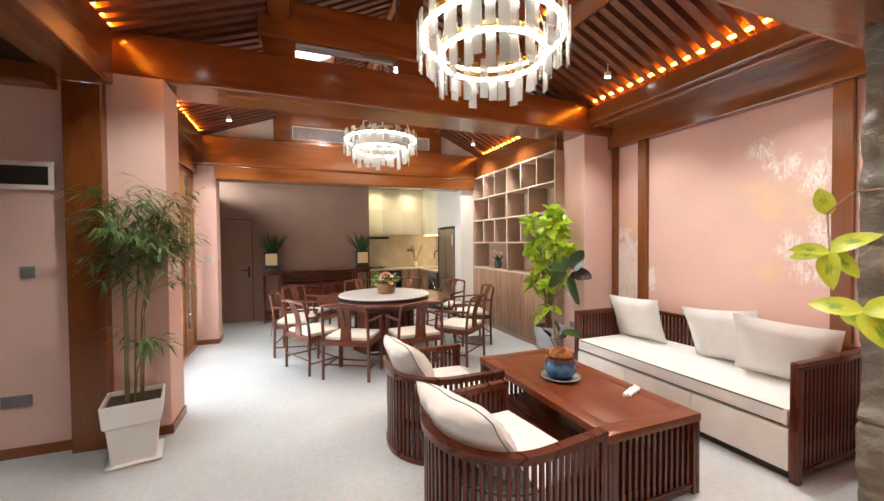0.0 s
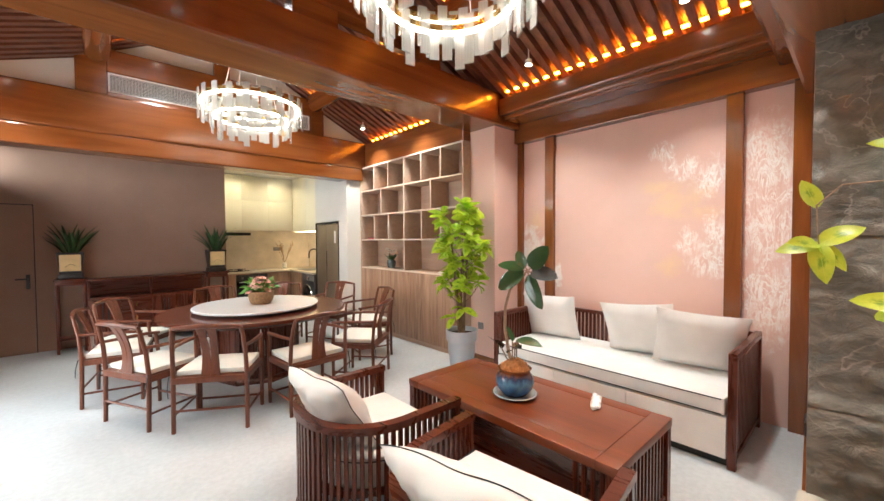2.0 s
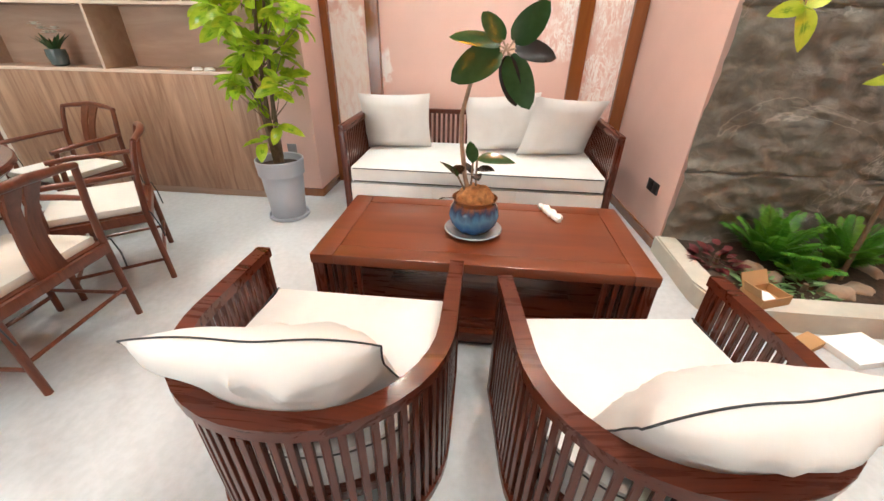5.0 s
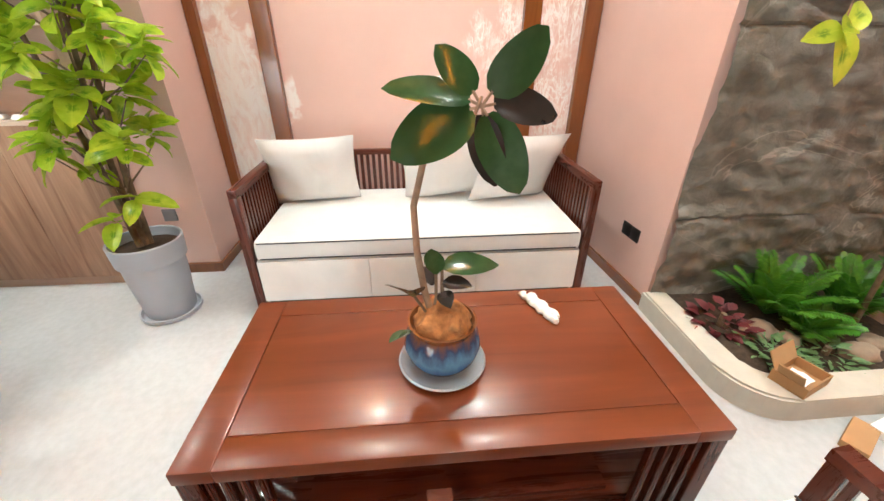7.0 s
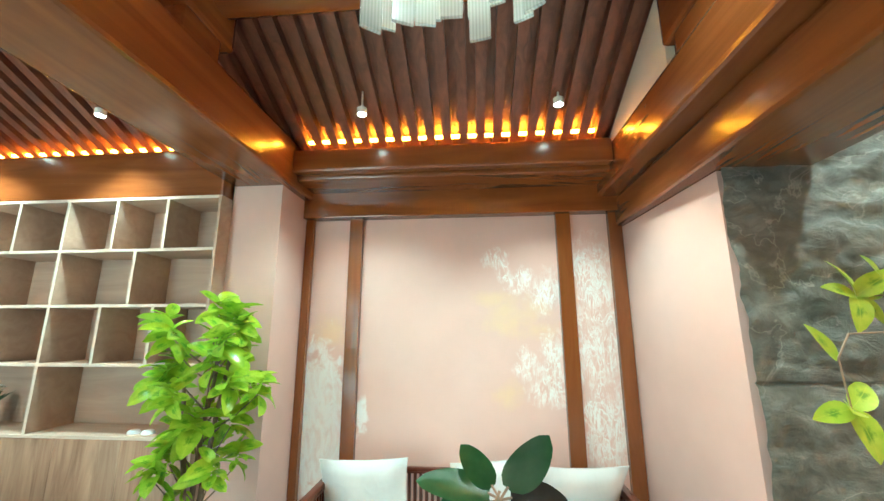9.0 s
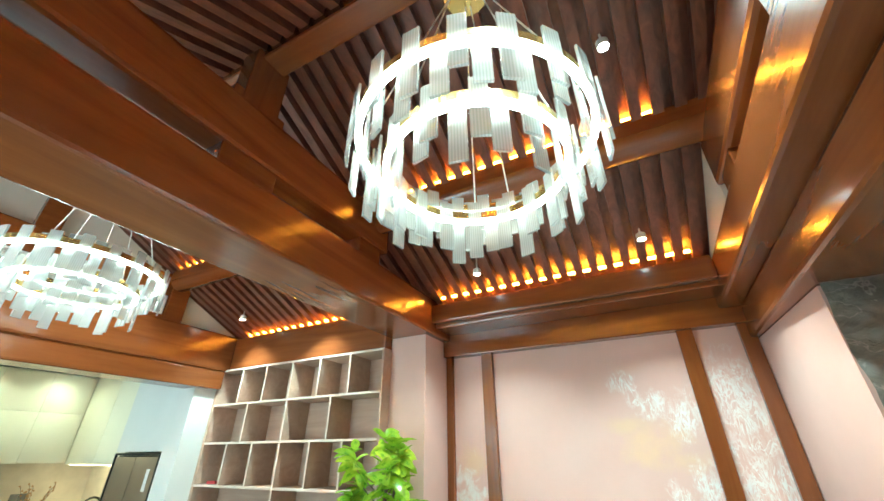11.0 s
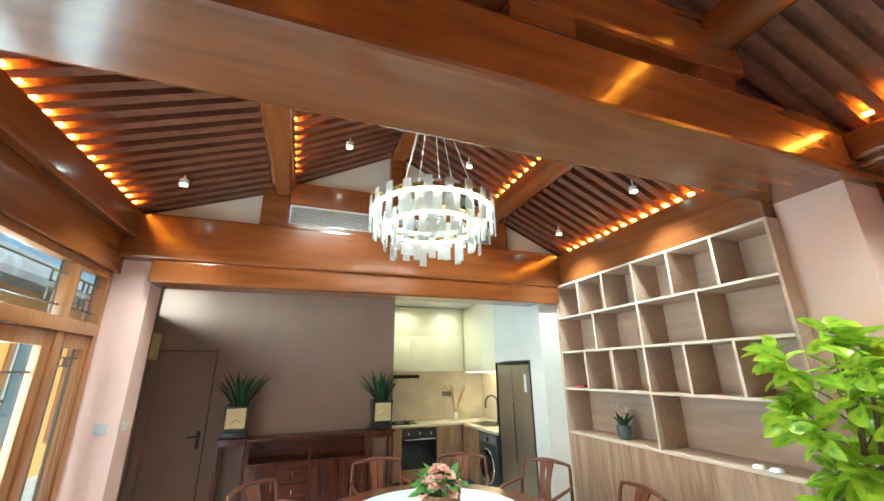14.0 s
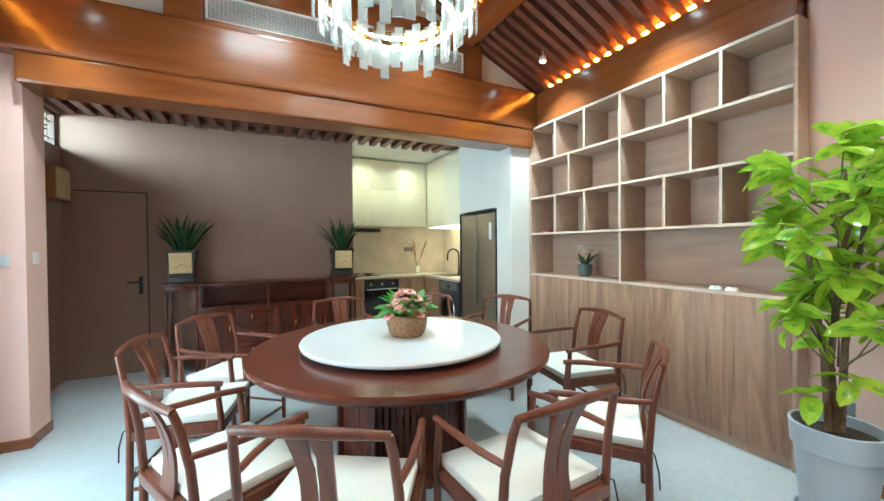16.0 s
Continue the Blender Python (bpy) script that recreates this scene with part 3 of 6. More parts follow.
struct("trim_left_beam_living", B(-1.68, -1.36, -3.0, 3.28, 2.80, 3.24, 0.02), WOOD_BEAM["y"], "varnished long beam on the open side", "trim")
struct("trim_right_fascia_entry", B(2.60, 3.46, -3.0, 0.19, 3.9, 4.0), WOOD_BEAM["y"], "varnished board over the slate wall", "trim")


# main beams across the room
def truss(y0, y1, zb, zt, tag, x0=XL - 0.1, x1=3.9, ym=None, w=0.20, gap=0.12, rise=0.34):
    struct("beam_%s" % tag, B(x0, x1, y0, y1, zb, zt, 0.025), WOOD_BEAM["x"], "thick varnished red-brown main beam across the room", "beam")
    ym = ym or (y0 + y1) / 2
    for k, (a, b) in enumerate(((-0.33, -0.05), (0.93, 1.31), (2.18, 2.46))):
        struct("beam_block_%s_%d" % (tag, k + 1), B(a, b, ym - w, ym + w, zt - 0.004, zt + gap + 0.005, 0.01), WOOD_BEAM["x"], "wooden block between the two beams", "beam")
    struct("upper_beam_%s" % tag, B(-0.37, 2.56, ym - w - 0.015, ym + w + 0.015, zt + gap, zt + gap + rise, 0.03), WOOD_BEAM["x"], "varnished red-brown upper beam on blocks", "beam")
    bm = B(0.96, 1.22, ym - 0.08, ym + 0.08, zt + gap + rise - 0.04, 4.34, 0.01)
    box(bm, 0.90, 1.28, ym - 0.07, ym + 0.07, zt + gap + rise - 0.04, zt + gap + rise + 0.09, 0.01)
    struct("king_post_%s" % tag, bm, WOOD_BEAM["z"], "short wooden king post under the ridge", "beam")


truss(3.43, 3.93, 2.938, 3.31, "middle", ym=3.54, w=0.088, gap=0.145, rise=0.38)
struct("beam_entry_lower", B(-1.5, 3.9, 0.19, 0.80, 2.655, 2.90, 0.025), WOOD_BEAM["x"], "varnished moulded beam under the entry truss", "beam")
truss(0.19, 0.95, 2.90, 3.20, "entry", ym=0.735)
for tag, x0, x1, xm in (("bookcase", 2.56, 3.52, 2.56), ("window", -0.37, -1.52, -0.37)):
    bm = prism(bmesh.new(), [(x0, 3.19), (x1, 3.19), (x1, 3.24), (xm, 3.70)], 0, 0.05, Matrix.Translation((0, 0.93, 0)) @ Matrix.Rotation(radians(90), 4, "X"))
    struct("wall_entry_gable_%s" % tag, bm, GABLE, "cream plaster infill between beam and rafters", "wall")
struct("wall_entry_infill", B(0.1, 2.1, 0.74, 0.77, 3.62, 4.1), GABLE, "cream plaster infill in the entry truss", "wall")

struct("beam_kitchen", B(-1.62, 3.30, 6.37, 6.78, 2.80, 3.25, 0.025), WOOD_BEAM["x"], "thick varnished red-brown beam before the kitchen", "beam")
struct("beam_kitchen_lintel", B(-1.22, 3.26, 6.39, 6.72, 2.585, 2.803, 0.02), WOOD_BEAM["x"], "varnished lintel under the kitchen beam", "beam")
bm = B(-0.37, -0.10, 6.40, 6.7, 3.25, 3.66, 0.01)
box(bm, -0.10, 2.34, 6.40, 6.7, 3.525, 3.79, 0.015)
box(bm, -0.10, 2.34, 6.44, 6.7, 3.25, 3.525)
box(bm, -0.10, 2.34, 6.40, 6.44, 3.25, 3.295, 0.004)
box(bm, 2.34, 2.55, 6.40, 6.7, 3.25, 3.66, 0.01)
box(bm, 1.00, 1.19, 6.41, 6.5, 3.79, 4.34, 0.008)
struct("beam_kitchen_upper", bm, WOOD_BEAM["x"], "varnished upper frame over the kitchen beam", "beam")


def gable(y0, y1, tag):
    bm = bmesh.new()
    poly = [(XL - 0.2, ZE - 0.1), (3.62, ZE - 0.1), (3.62, 3.3), (PR, ZP0 + 0.1), (XC, ZR + 0.12), (PL, ZP0 + 0.12), (XL - 0.2, 3.3)]
    prism(bm, poly, 0, y1 - y0, Matrix.Translation((0, y1, 0)) @ Matrix.Rotation(radians(90), 4, "X"))
    struct("wall_gable_%s" % tag, bm, GABLE, "cream plaster gable infill under the roof", "wall")


gable(6.5, 6.62, "kitchen")
gable(-3.02, -2.9, "back")

for k, (x, nm) in enumerate(((PL, "window"), (PR, "bookcase"))):
    bm = bmesh.new()
    lathe(bm, [(0.13, 0), (0.13, 9.4)], 20, Matrix.Translation((x, 6.4, 3.74)) @ Matrix.Rotation(radians(90), 4, "X"))
    box(bm, x - 0.13, x + 0.13, -3.0, 6.4, 3.70, 3.83)
    struct("purlin_%s" % nm, bm, WOOD_BEAM["y"], "varnished wooden purlin with a light strip", "beam", True)
struct("ridge_beam", B(XC - 0.09, XC + 0.09, -3.0, 6.42, 4.28, 4.44, 0.02), WOOD_BEAM["y"], "varnished ridge beam", "beam")


def slope(xa, za, xb, zb, y0, y1, tag, hole=None):
    """Roof boards with rafters below them, from the eaves side a to the ridge side b."""
    d = Vector((xb - xa, 0, zb - za))
    L = d.length
    d.normalize()
    up = Vector((-d.z, 0, d.x)) if d.x > 0 else Vector((d.z, 0, -d.x))
    m = Matrix((d, (0, 1, 0) if d.x > 0 else (0, -1, 0), up)).transposed().to_4x4()
    m.translation = (xa, 0, za)
    s = 1 if d.x > 0 else -1
    bm = bmesh.new()

    def strip(u0, u1, a, b, w0, w1):
        box(bm, u0, u1, min(s * a, s * b), max(s * a, s * b), w0, w1, m=m)

    if hole:
        u0, u1, h0, h1 = hole
        strip(-0.25, L + 0.02, y0, h0, 0.075, 0.12)
        strip(-0.25, L + 0.02, h1, y1, 0.075, 0.12)
        strip(-0.25, u0, h0, h1, 0.075, 0.12)
        strip(u1, L + 0.02, h0, h1, 0.075, 0.12)
    else:
        strip(-0.25, L + 0.02, y0, y1, 0.075, 0.12)
    n = round((y1 - y0) / 0.131)
    for i in range(n):
        y = y0 + (i + 0.5) * (y1 - y0) / n
        j = 0.004 * math.sin(i * 5.3 + xa)
        if hole and h0 - 0.02 < y < h1 + 0.02:
            strip(-0.12, u0, y - 0.034, y + 0.034, j, 0.078)
            strip(u1, L, y - 0.034, y + 0.034, j, 0.078)
        else:
            strip(-0.12, L, y - 0.034, y + 0.034, j, 0.078)
    me = finish(bpy.data.meshes.new("ceiling_" + tag), bm, WOOD_SLAT)
    tagged(new("ceiling_" + tag, me), "dark wooden rafters under roof boards", "ceiling", "", "structure")


BAYS = (("entry", -2.9, 0.57), ("living", 0.57, 3.68), ("dining", 3.68, 6.60))
for tag, y0, y1 in BAYS:
    slope(XL, ZE, PL - 0.10, ZP0, y0, y1, tag + "_window_low")
    slope(PL + 0.10, ZP1, XC, ZR, y0, y1, tag + "_window_high", (0.06, 0.62, 4.30, 5.15) if tag == "dining" else None)
    slope(XR, ZE, PR + 0.10, ZP0, y0, y1, tag + "_wall_low")
    slope(PR - 0.10, ZP1, XC, ZR, y0, y1, tag + "_wall_high")
struct("roof_cover", prism(bmesh.new(), [(XL - 0.6, 3.25), (XL - 0.6, 3.40), (XC, 4.85), (4.2, 3.55), (4.2, 3.40), (XC, 4.72)], 0, 10.0, Matrix.Translation((0, 6.8, 0)) @ Matrix.Rotation(radians(90), 4, "X")), WOOD_ROOF, "dark roof boarding above the rafters", "roof")
struct("ceiling_annex", B(-5.0, -1.68, -3.0, 3.4, 2.86, 2.95), WOOD_ROOF, "dark wooden ceiling of the side room", "ceiling")
struct("beam_annex", B(-5.0, -1.70, 3.14, 3.30, 2.72, 2.86, 0.02), WOOD_BEAM["x"], "dark wooden beam along the side room wall", "beam")
struct("wall_eaves_bookcase", B(3.62, 3.8, 3.9, 6.6, 3.25, 3.6), WOOD_ROOF, "dark boarding behind the eaves", "wall")
struct("wall_eaves_mural", B(3.9, 4.1, 0.19, 3.93, 3.05, 3.6), WOOD_ROOF, "dark boarding behind the eaves", "wall")

# light strips along eaves and purlins
for tag, y0, y1 in BAYS:
    a, b = {"entry": (-2.9, 0.19), "living": (0.95, 3.43), "dining": (3.93, 6.40)}[tag]
    for x, z, side in ((XL + 0.025, ZE + 0.035, "window_eaves"), (XR - 0.025, ZE + 0.035, "wall_eaves"), (PL + 0.118, ZP1 + 0.053, "window_purlin"), (PR - 0.118, ZP1 + 0.053, "wall_purlin")):
        if tag == "entry" and side == "wall_eaves":
            continue
        e = 0.20 if "purlin" in side else 0.12
        solo("light_strip", B(x - 0.014, x + 0.014, a + e, b - e, z - 0.008, z + 0.008), LED, "glowing amber light strip tucked behind the timber", "light strip", group="amber light strips")

# skylight panel; its own glow stands in for daylight from the sky
sk = thing("skylight", "white skylight panel between the rafters, glowing in place of daylight", "skylight", kind="structure")
d = Vector((XC - PL - 0.10, 0, ZR - ZP1)).normalized()
ms = Matrix((d, (0, 1, 0), (-d.z, 0, d.x))).transposed().to_4x4()
ms.translation = (PL + 0.10, 0, ZP1)
part("glow_panel", B(0.06, 0.62, 4.30, 5.15, 0.085, 0.10, m=ms), glow("skylight_glow", (1.0, 0.95, 0.90), 2.6), sk)
bm = bmesh.new()
box(bm, 0.03, 0.06, 4.27, 5.18, 0.0, 0.10, m=ms)
box(bm, 0.62, 0.65, 4.27, 5.18, 0.0, 0.10, m=ms)
box(bm, 0.06, 0.62, 4.27, 4.30, 0.0, 0.10, m=ms)
box(bm, 0.06, 0.62, 5.15, 5.18, 0.0, 0.10, m=ms)
part("frame", bm, WOOD_BEAM["x"], sk)

# baseboards
for k, a in enumerate(((-5.0, -1.69, 3.36, 3.38), (-1.45, -1.07, 3.36, 3.38), (-1.07, -1.052, 3.36, 3.78), (-1.52, -1.22, 6.482, 6.50), (-1.22, -1.204, 6.482, 6.80), (3.372, 3.39, 3.495, 3.915), (3.39, 3.84, 3.495, 3.51))):
    struct("baseboard_%d" % (k + 1), B(*a, 0, 0.075, 0.003), WOOD_BEAM["x"], "low red-brown wooden baseboard", "baseboard")

struct("baseboard_return", prism(bmesh.new(), [(2.70, 0.675), (3.844, 0.7455), (3.844, 0.762), (2.70, 0.691)], 0, 0.075), WOOD_BEAM["x"], "low red-brown wooden baseboard", "baseboard")

# ---- living area ----


def armchair(m, shift, turn, wide):
    ch = thing("barrel_armchair", "dark rosewood barrel armchair with slatted curved back and white cushions", "armchair", m, "armchairs at the coffee table")
    W, D, R = 0.42, 0.785, 0.40     # half width, depth (faces +x), corner radius

    def outline(off, n=11):
        pts = [(D, W - off)]
        for i in range(n):
            a = math.pi / 2 + math.pi / 2 * i / (n - 1)
            pts.append((R + (R - off) * math.cos(a), W - R + (R - off) * math.sin(a)))
        for i in range(n):
            a = math.pi + math.pi / 2 * i / (n - 1)
            pts.append((R + (R - off) * math.cos(a), -(W - R) + (R - off) * math.sin(a)))
        pts.append((D, -W + off))
        return pts

    def band(z0, z1, o0, o1):
        bm = bmesh.new()
        a, b = outline(o0), outline(o1)
        rows = [[bm.verts.new((x, y, z)) for x, y in q] for q, z in ((a, z0), (a, z1), (b, z1), (b, z0))]
        for r in range(4):
            p, q = rows[r], rows[(r + 1) % 4]
            for i in range(len(a) - 1):
                bm.faces.new((p[i], p[i + 1], q[i + 1], q[i]))
        bm.faces.new([r[0] for r in rows])
        bm.faces.new([r[-1] for r in rows][::-1])
        return bm

    part("top_rail", band(0.578, 0.618, -0.006, 0.048), FURN["y"], ch)
    part("bottom_rail", band(0.0, 0.035, 0.0, 0.035), FURN["y"], ch)
    part("seat_rail", band(0.24, 0.28, 0.034, 0.062), FURN["y"], ch)
    line = outline(0.018, 40)
    dist, acc = [0.0], 0
    for p, q in zip(line, line[1:]):
        acc += math.dist(p, q)
        dist.append(acc)
    n = 50
    slat = finish(bpy.data.meshes.new("slat"), B(-0.011, 0.011, -0.009, 0.009, 0.03, 0.582, 0.002), FURN["z"])
    for i in range(n):
        s = acc * (i + 0.5) / n
        k = max(j for j in range(len(dist)) if dist[j] <= s)
        f = (s - dist[k]) / max(1e-6, dist[k + 1] - dist[k])
        x, y = line[k][0] + f * (line[k + 1][0] - line[k][0]), line[k][1] + f * (line[k + 1][1] - line[k][1])
        a = math.atan2(line[k + 1][1] - line[k][1], line[k + 1][0] - line[k][0])
        shared("slat", slat, ch, pose(x, y, 0, 0, 0, math.degrees(a)))
    leg = finish(bpy.data.meshes.new("leg"), B(-0.022, 0.022, -0.018, 0.018, 0, 0.580, 0.004), FURN["z"])
    for s in (1, -1):
        shared("leg", leg, ch, pose(D - 0.022, s * (W - 0.018), 0))
    bm = bmesh.new()
    poly = [(D + 0.0, W - 0.045)]
    poly += [(0.39 + 0.33 * math.cos(math.pi / 2 + math.pi * i / 20), 0.375 * math.sin(math.pi / 2 + math.pi * i / 20)) for i in range(21)]
    poly += [(D + 0.0, -W + 0.045)]
    part("seat_board", prism(bmesh.new(), [(x * 0.97 + 0.01, y * 0.97) for x, y in poly], 0.245, 0.275), FURN["y"], ch)
    prism(bm, poly, 0.28, 0.43)
    bmesh.ops.bevel(bm, geom=[e for e in bm.edges if abs(e.verts[0].co.z - e.verts[1].co.z) < 1e-6], offset=0.025, segments=3, affect="EDGES")
    cu = part("seat_cushion", bm, FABRIC, ch, "thick white linen seat cushion")
    part("piping", tube(bmesh.new(), [(x * 1.002, y * 1.006, 0.414) for x, y in poly], 0.0035, 6), PIPING, cu)
    PW, PD = wide, 0.44

    def bend(x, y, z):
        """Stands the pillow up against the curved back, its top over the rail."""
        v = y / (PD / 2)
        px = 0.165 - z - 0.40 * y - turn * x + 0.55 * x * x * max(0.0, 0.35 - v)
        py = x + shift
        pz = 0.622 + 0.92 * y - 0.014 * max(0.0, v) * math.exp(-((x - shift * 0.3) / 0.10) ** 2) - 0.03 * max(0.0, v) * (abs(x) / 0.3) ** 3
        e = math.hypot((min(px, 0.39) - 0.39) / 0.335, py / 0.375)
        k = max(0.0, min(1.0, (0.74 - pz) / 0.14))
        if e > 1 and k > 0:
            px, py = px + k * ((0.39 + (px - 0.39) / e if px < 0.39 else px) - px), py + k * (py / e - py)
        return (px, py, pz)

    bm = cushion(bmesh.new(), PW, PD, 0.25, 30)
    for v in bm.verts:
        x, y, z = v.co
        f = max(0.0, 1 - abs(2 * y / PD) ** 4) * max(0.0, 1 - abs(2 * x / PW) ** 4)
        crease = (1 - abs(noise.noise((x * 9 + shift * 40, y * 3.2, 2.0)))) ** 4 - 0.3
        sag = noise.noise((x * 5 + shift * 30, y * 5, 7.0))
        v.co = bend(x, y, z * (1 + f * (0.26 * crease + 0.22 * sag)))
    bp = part("back_cushion", bm, FABRIC, ch, "plump white back pillow with charcoal piping")
    part("piping", tube(bmesh.new(), [bend(*p) for p in rim(PW + 0.004, PD + 0.004, 30)], 0.0026, 6), PIPING, bp)
    return ch


armchair(pose(0.56, 2.48, 0), 0.01, 0.10, 0.57)
armchair(pose(0.534, 1.405, 0, 0, 0, 7), -0.05, 0.12, 0.64)

ct = thing("coffee_table", "long red-brown rosewood coffee table with slatted ends", "coffee table", pose(1.87, 1.99, 0))
bm = bmesh.new()
box(bm, -0.37, 0.37, -0.78, -0.67, 0.455, 0.505, 0.005)
box(bm, -0.37, 0.37, 0.67, 0.78, 0.455, 0.505, 0.005)
box(bm, -0.37, -0.27, -0.67, 0.67, 0.455, 0.505, 0.004)
box(bm, 0.27, 0.37, -0.67, 0.67, 0.455, 0.505, 0.004)
part("tabletop_frame", bm, TABLETOP, ct)
part("tabletop_panel", B(-0.268, 0.268, -0.668, 0.668, 0.458, 0.5035, 0.002), TABLETOP, ct)
leg = finish(bpy.data.meshes.new("leg"), B(-0.028, 0.028, -0.028, 0.028, 0, 0.456, 0.004), FURN["z"])
slat = finish(bpy.data.meshes.new("slat"), B(-0.011, 0.011, -0.011, 0.011, 0.05, 0.456, 0.002), FURN["z"])
for sy in (-1, 1):
    for sx in (-1, 1):
        shared("leg", leg, ct, pose(sx * 0.338, sy * 0.748, 0))
    part("rail", B(-0.31, 0.31, sy * 0.748 - 0.02, sy * 0.748 + 0.02, 0.02, 0.06, 0.004), FURN["x"], ct)
    for i in range(13):
        shared("slat", slat, ct, pose(-0.288 + i * 0.048, sy * 0.748, 0))
    for sx in (-1, 1):
        for i in range(4):
            shared("slat", slat, ct, pose(sx * 0.345, sy * (0.70 - i * 0.046), 0))
part("shelf", B(-0.32, 0.32, -0.73, 0.73, 0.10, 0.13, 0.003), FURN["y"], ct)
for sx in (-1, 1):
    part("rail", B(sx * 0.338 - 0.02, sx * 0.338 + 0.02, -0.72, 0.72, 0.04, 0.10, 0.004), FURN["y"], ct)
part("inner_box", B(-0.30, 0.30, -0.50, 0.50, 0.13, 0.15, 0.003), FURN["y"], ct)

so = thing("daybed", "rosewood daybed with slatted sides and white linen mattress", "sofa", pose(0, 0, 0))
X0, X1, Y0, Y1 = 2.87, 3.80, 1.02, 3.09
base = part("base", B(X0 + 0.015, X1 - 0.04, Y0 + 0.055, Y1 - 0.055, 0.06, 0.345, 0.006), FABRIC, so, "white upholstered base with three front panels")
for i in range(3):
    w = (Y1 - Y0 - 0.11) / 3
    part("front_panel", B(X0 + 0.002, X0 + 0.015, Y0 + 0.057 + i * w, Y0 + 0.053 + (i + 1) * w, 0.065, 0.342, 0.004), FABRIC, so)
part("plinth", B(X0 + 0.05, X1 - 0.05, Y0 + 0.06, Y1 - 0.06, 0.0, 0.06), BLACK, so, "dark recessed plinth")
mt = part("mattress", B(X0 + 0.0, X1 - 0.045, Y0 + 0.06, Y1 - 0.06, 0.35, 0.475, 0.028), FABRIC, so, "thick white linen mattress")
for z in (0.362, 0.463):
    part("piping", tube(bmesh.new(), [(X0 + 0.002, Y0 + 0.085, z), (X0 + 0.002, Y1 - 0.085, z)], 0.004, 6), PIPING, mt)
for y, s in ((Y0, 1), (Y1, -1)):
    yy = y + s * 0.025
    part("arm_top_rail", B(X0, X1, yy - 0.025, yy + 0.025, 0.735, 0.785, 0.006), FURN["x"], so)
    part("arm_post", B(X0, X0 + 0.05, yy - 0.025, yy + 0.025, 0, 0.74, 0.005), FURN["z"], so)
    part("arm_post", B(X1 - 0.05, X1, yy - 0.025, yy + 0.025, 0, 0.74, 0.005), FURN["z"], so)
    part("arm_bottom_rail", B(X0 + 0.05, X1 - 0.05, yy - 0.02, yy + 0.02, 0.05, 0.09, 0.004), FURN["x"], so)
    sl = finish(bpy.data.meshes.new("slat"), B(-0.014, 0.014, -0.010, 0.010, 0.085, 0.74, 0.002), FURN["z"])
    for i in range(18):
        shared("slat", sl, so, pose(X0 + 0.075 + i * (X1 - X0 - 0.15) / 17, yy, 0))
    part("arm_panel", B(X0 + 0.05, X1 - 0.05, yy + s * 0.012, yy + s * 0.02, 0.09, 0.40), FURN["x"], so)
part("back_top_rail", B(X1 - 0.04, X1, Y0 + 0.05, Y1 - 0.05, 0.735, 0.775, 0.006), FURN["y"], so)
part("back_bottom_rail", B(X1 - 0.035, X1 - 0.005, Y0 + 0.05, Y1 - 0.05, 0.42, 0.46, 0.004), FURN["y"], so)
sl = finish(bpy.data.meshes.new("slat"), B(-0.010, 0.010, -0.012, 0.012, 0.45, 0.74, 0.002), FURN["z"])
for i in range(44):
    shared("slat", sl, so, pose(X1 - 0.02, Y0 + 0.085 + i * (Y1 - Y0 - 0.17) / 43, 0))


def pillow(x, y, z, w, d, lean, turn, tilt, label):
    m = Matrix.Translation((x, y, z)) @ Matrix.Rotation(radians(90 + turn), 4, "Z") @ Matrix.Rotation(radians(lean), 4, "X") @ Matrix.Rotation(radians(tilt), 4, "Z")
    p = thing("throw_pillow", label, "pillow", m, "pillows on the daybed")
    part("cover", cushion(bmesh.new(), w, d, 0.17, 12), FABRIC, p)
    part("piping", tube(bmesh.new(), rim(w + 0.002, d + 0.002), 0.0022, 5), FABRIC, p)
    return p


pillow(3.47, 2.775, 0.705, 0.60, 0.51, -108, 5, 1, "square off-white linen pillow on the daybed")
pillow(3.49, 1.86, 0.715, 0.62, 0.53, -110, 6, 5, "square off-white linen pillow leaning on the daybed back")
pillow(3.40, 1.37, 0.715, 0.63, 0.53, -111, 16, -4, "square off-white linen pillow beside the daybed arm")

# blue pot with rubber plant
rp = thing("rubber_plant", "tall rubber plant in a blue glazed pot on a saucer", "plant", pose(1.83, 2.032, 0.505))
part("saucer", lathe(bmesh.new(), [(0.09, 0.0), (0.115, 0.006), (0.145, 0.024), (0.148, 0.024), (0.142, 0.028), (0.112, 0.012), (0.0, 0.010)], 40), plain("grey_glazed_saucer", (0.34, 0.38, 0.41), 0.2, bump=0), rp, "grey glazed saucer")
part("pot", lathe(bmesh.new(), [(0.075, 0.012), (0.085, 0.02), (0.115, 0.06), (0.126, 0.10), (0.118, 0.14), (0.100, 0.165), (0.106, 0.185), (0.112, 0.19), (0.105, 0.192), (0.094, 0.17), (0.0, 0.165)], 48), GLAZE, rp, "blue drip-glazed ceramic pot")
bm = bmesh.new()
bmesh.ops.create_icosphere(bm, subdivisions=4, radius=1)
for v in bm.verts:
    k = 1 + 0.16 * noise.noise(v.co * 3.1) + 0.06 * noise.noise(v.co * 9)
    v.co = Vector((v.co.x * 0.09 * k, v.co.y * 0.09 * k, 0.175 + max(0, v.co.z) * 0.075 * k))
part("coir_mulch", bm, COIR, rp, "orange coir fibre")
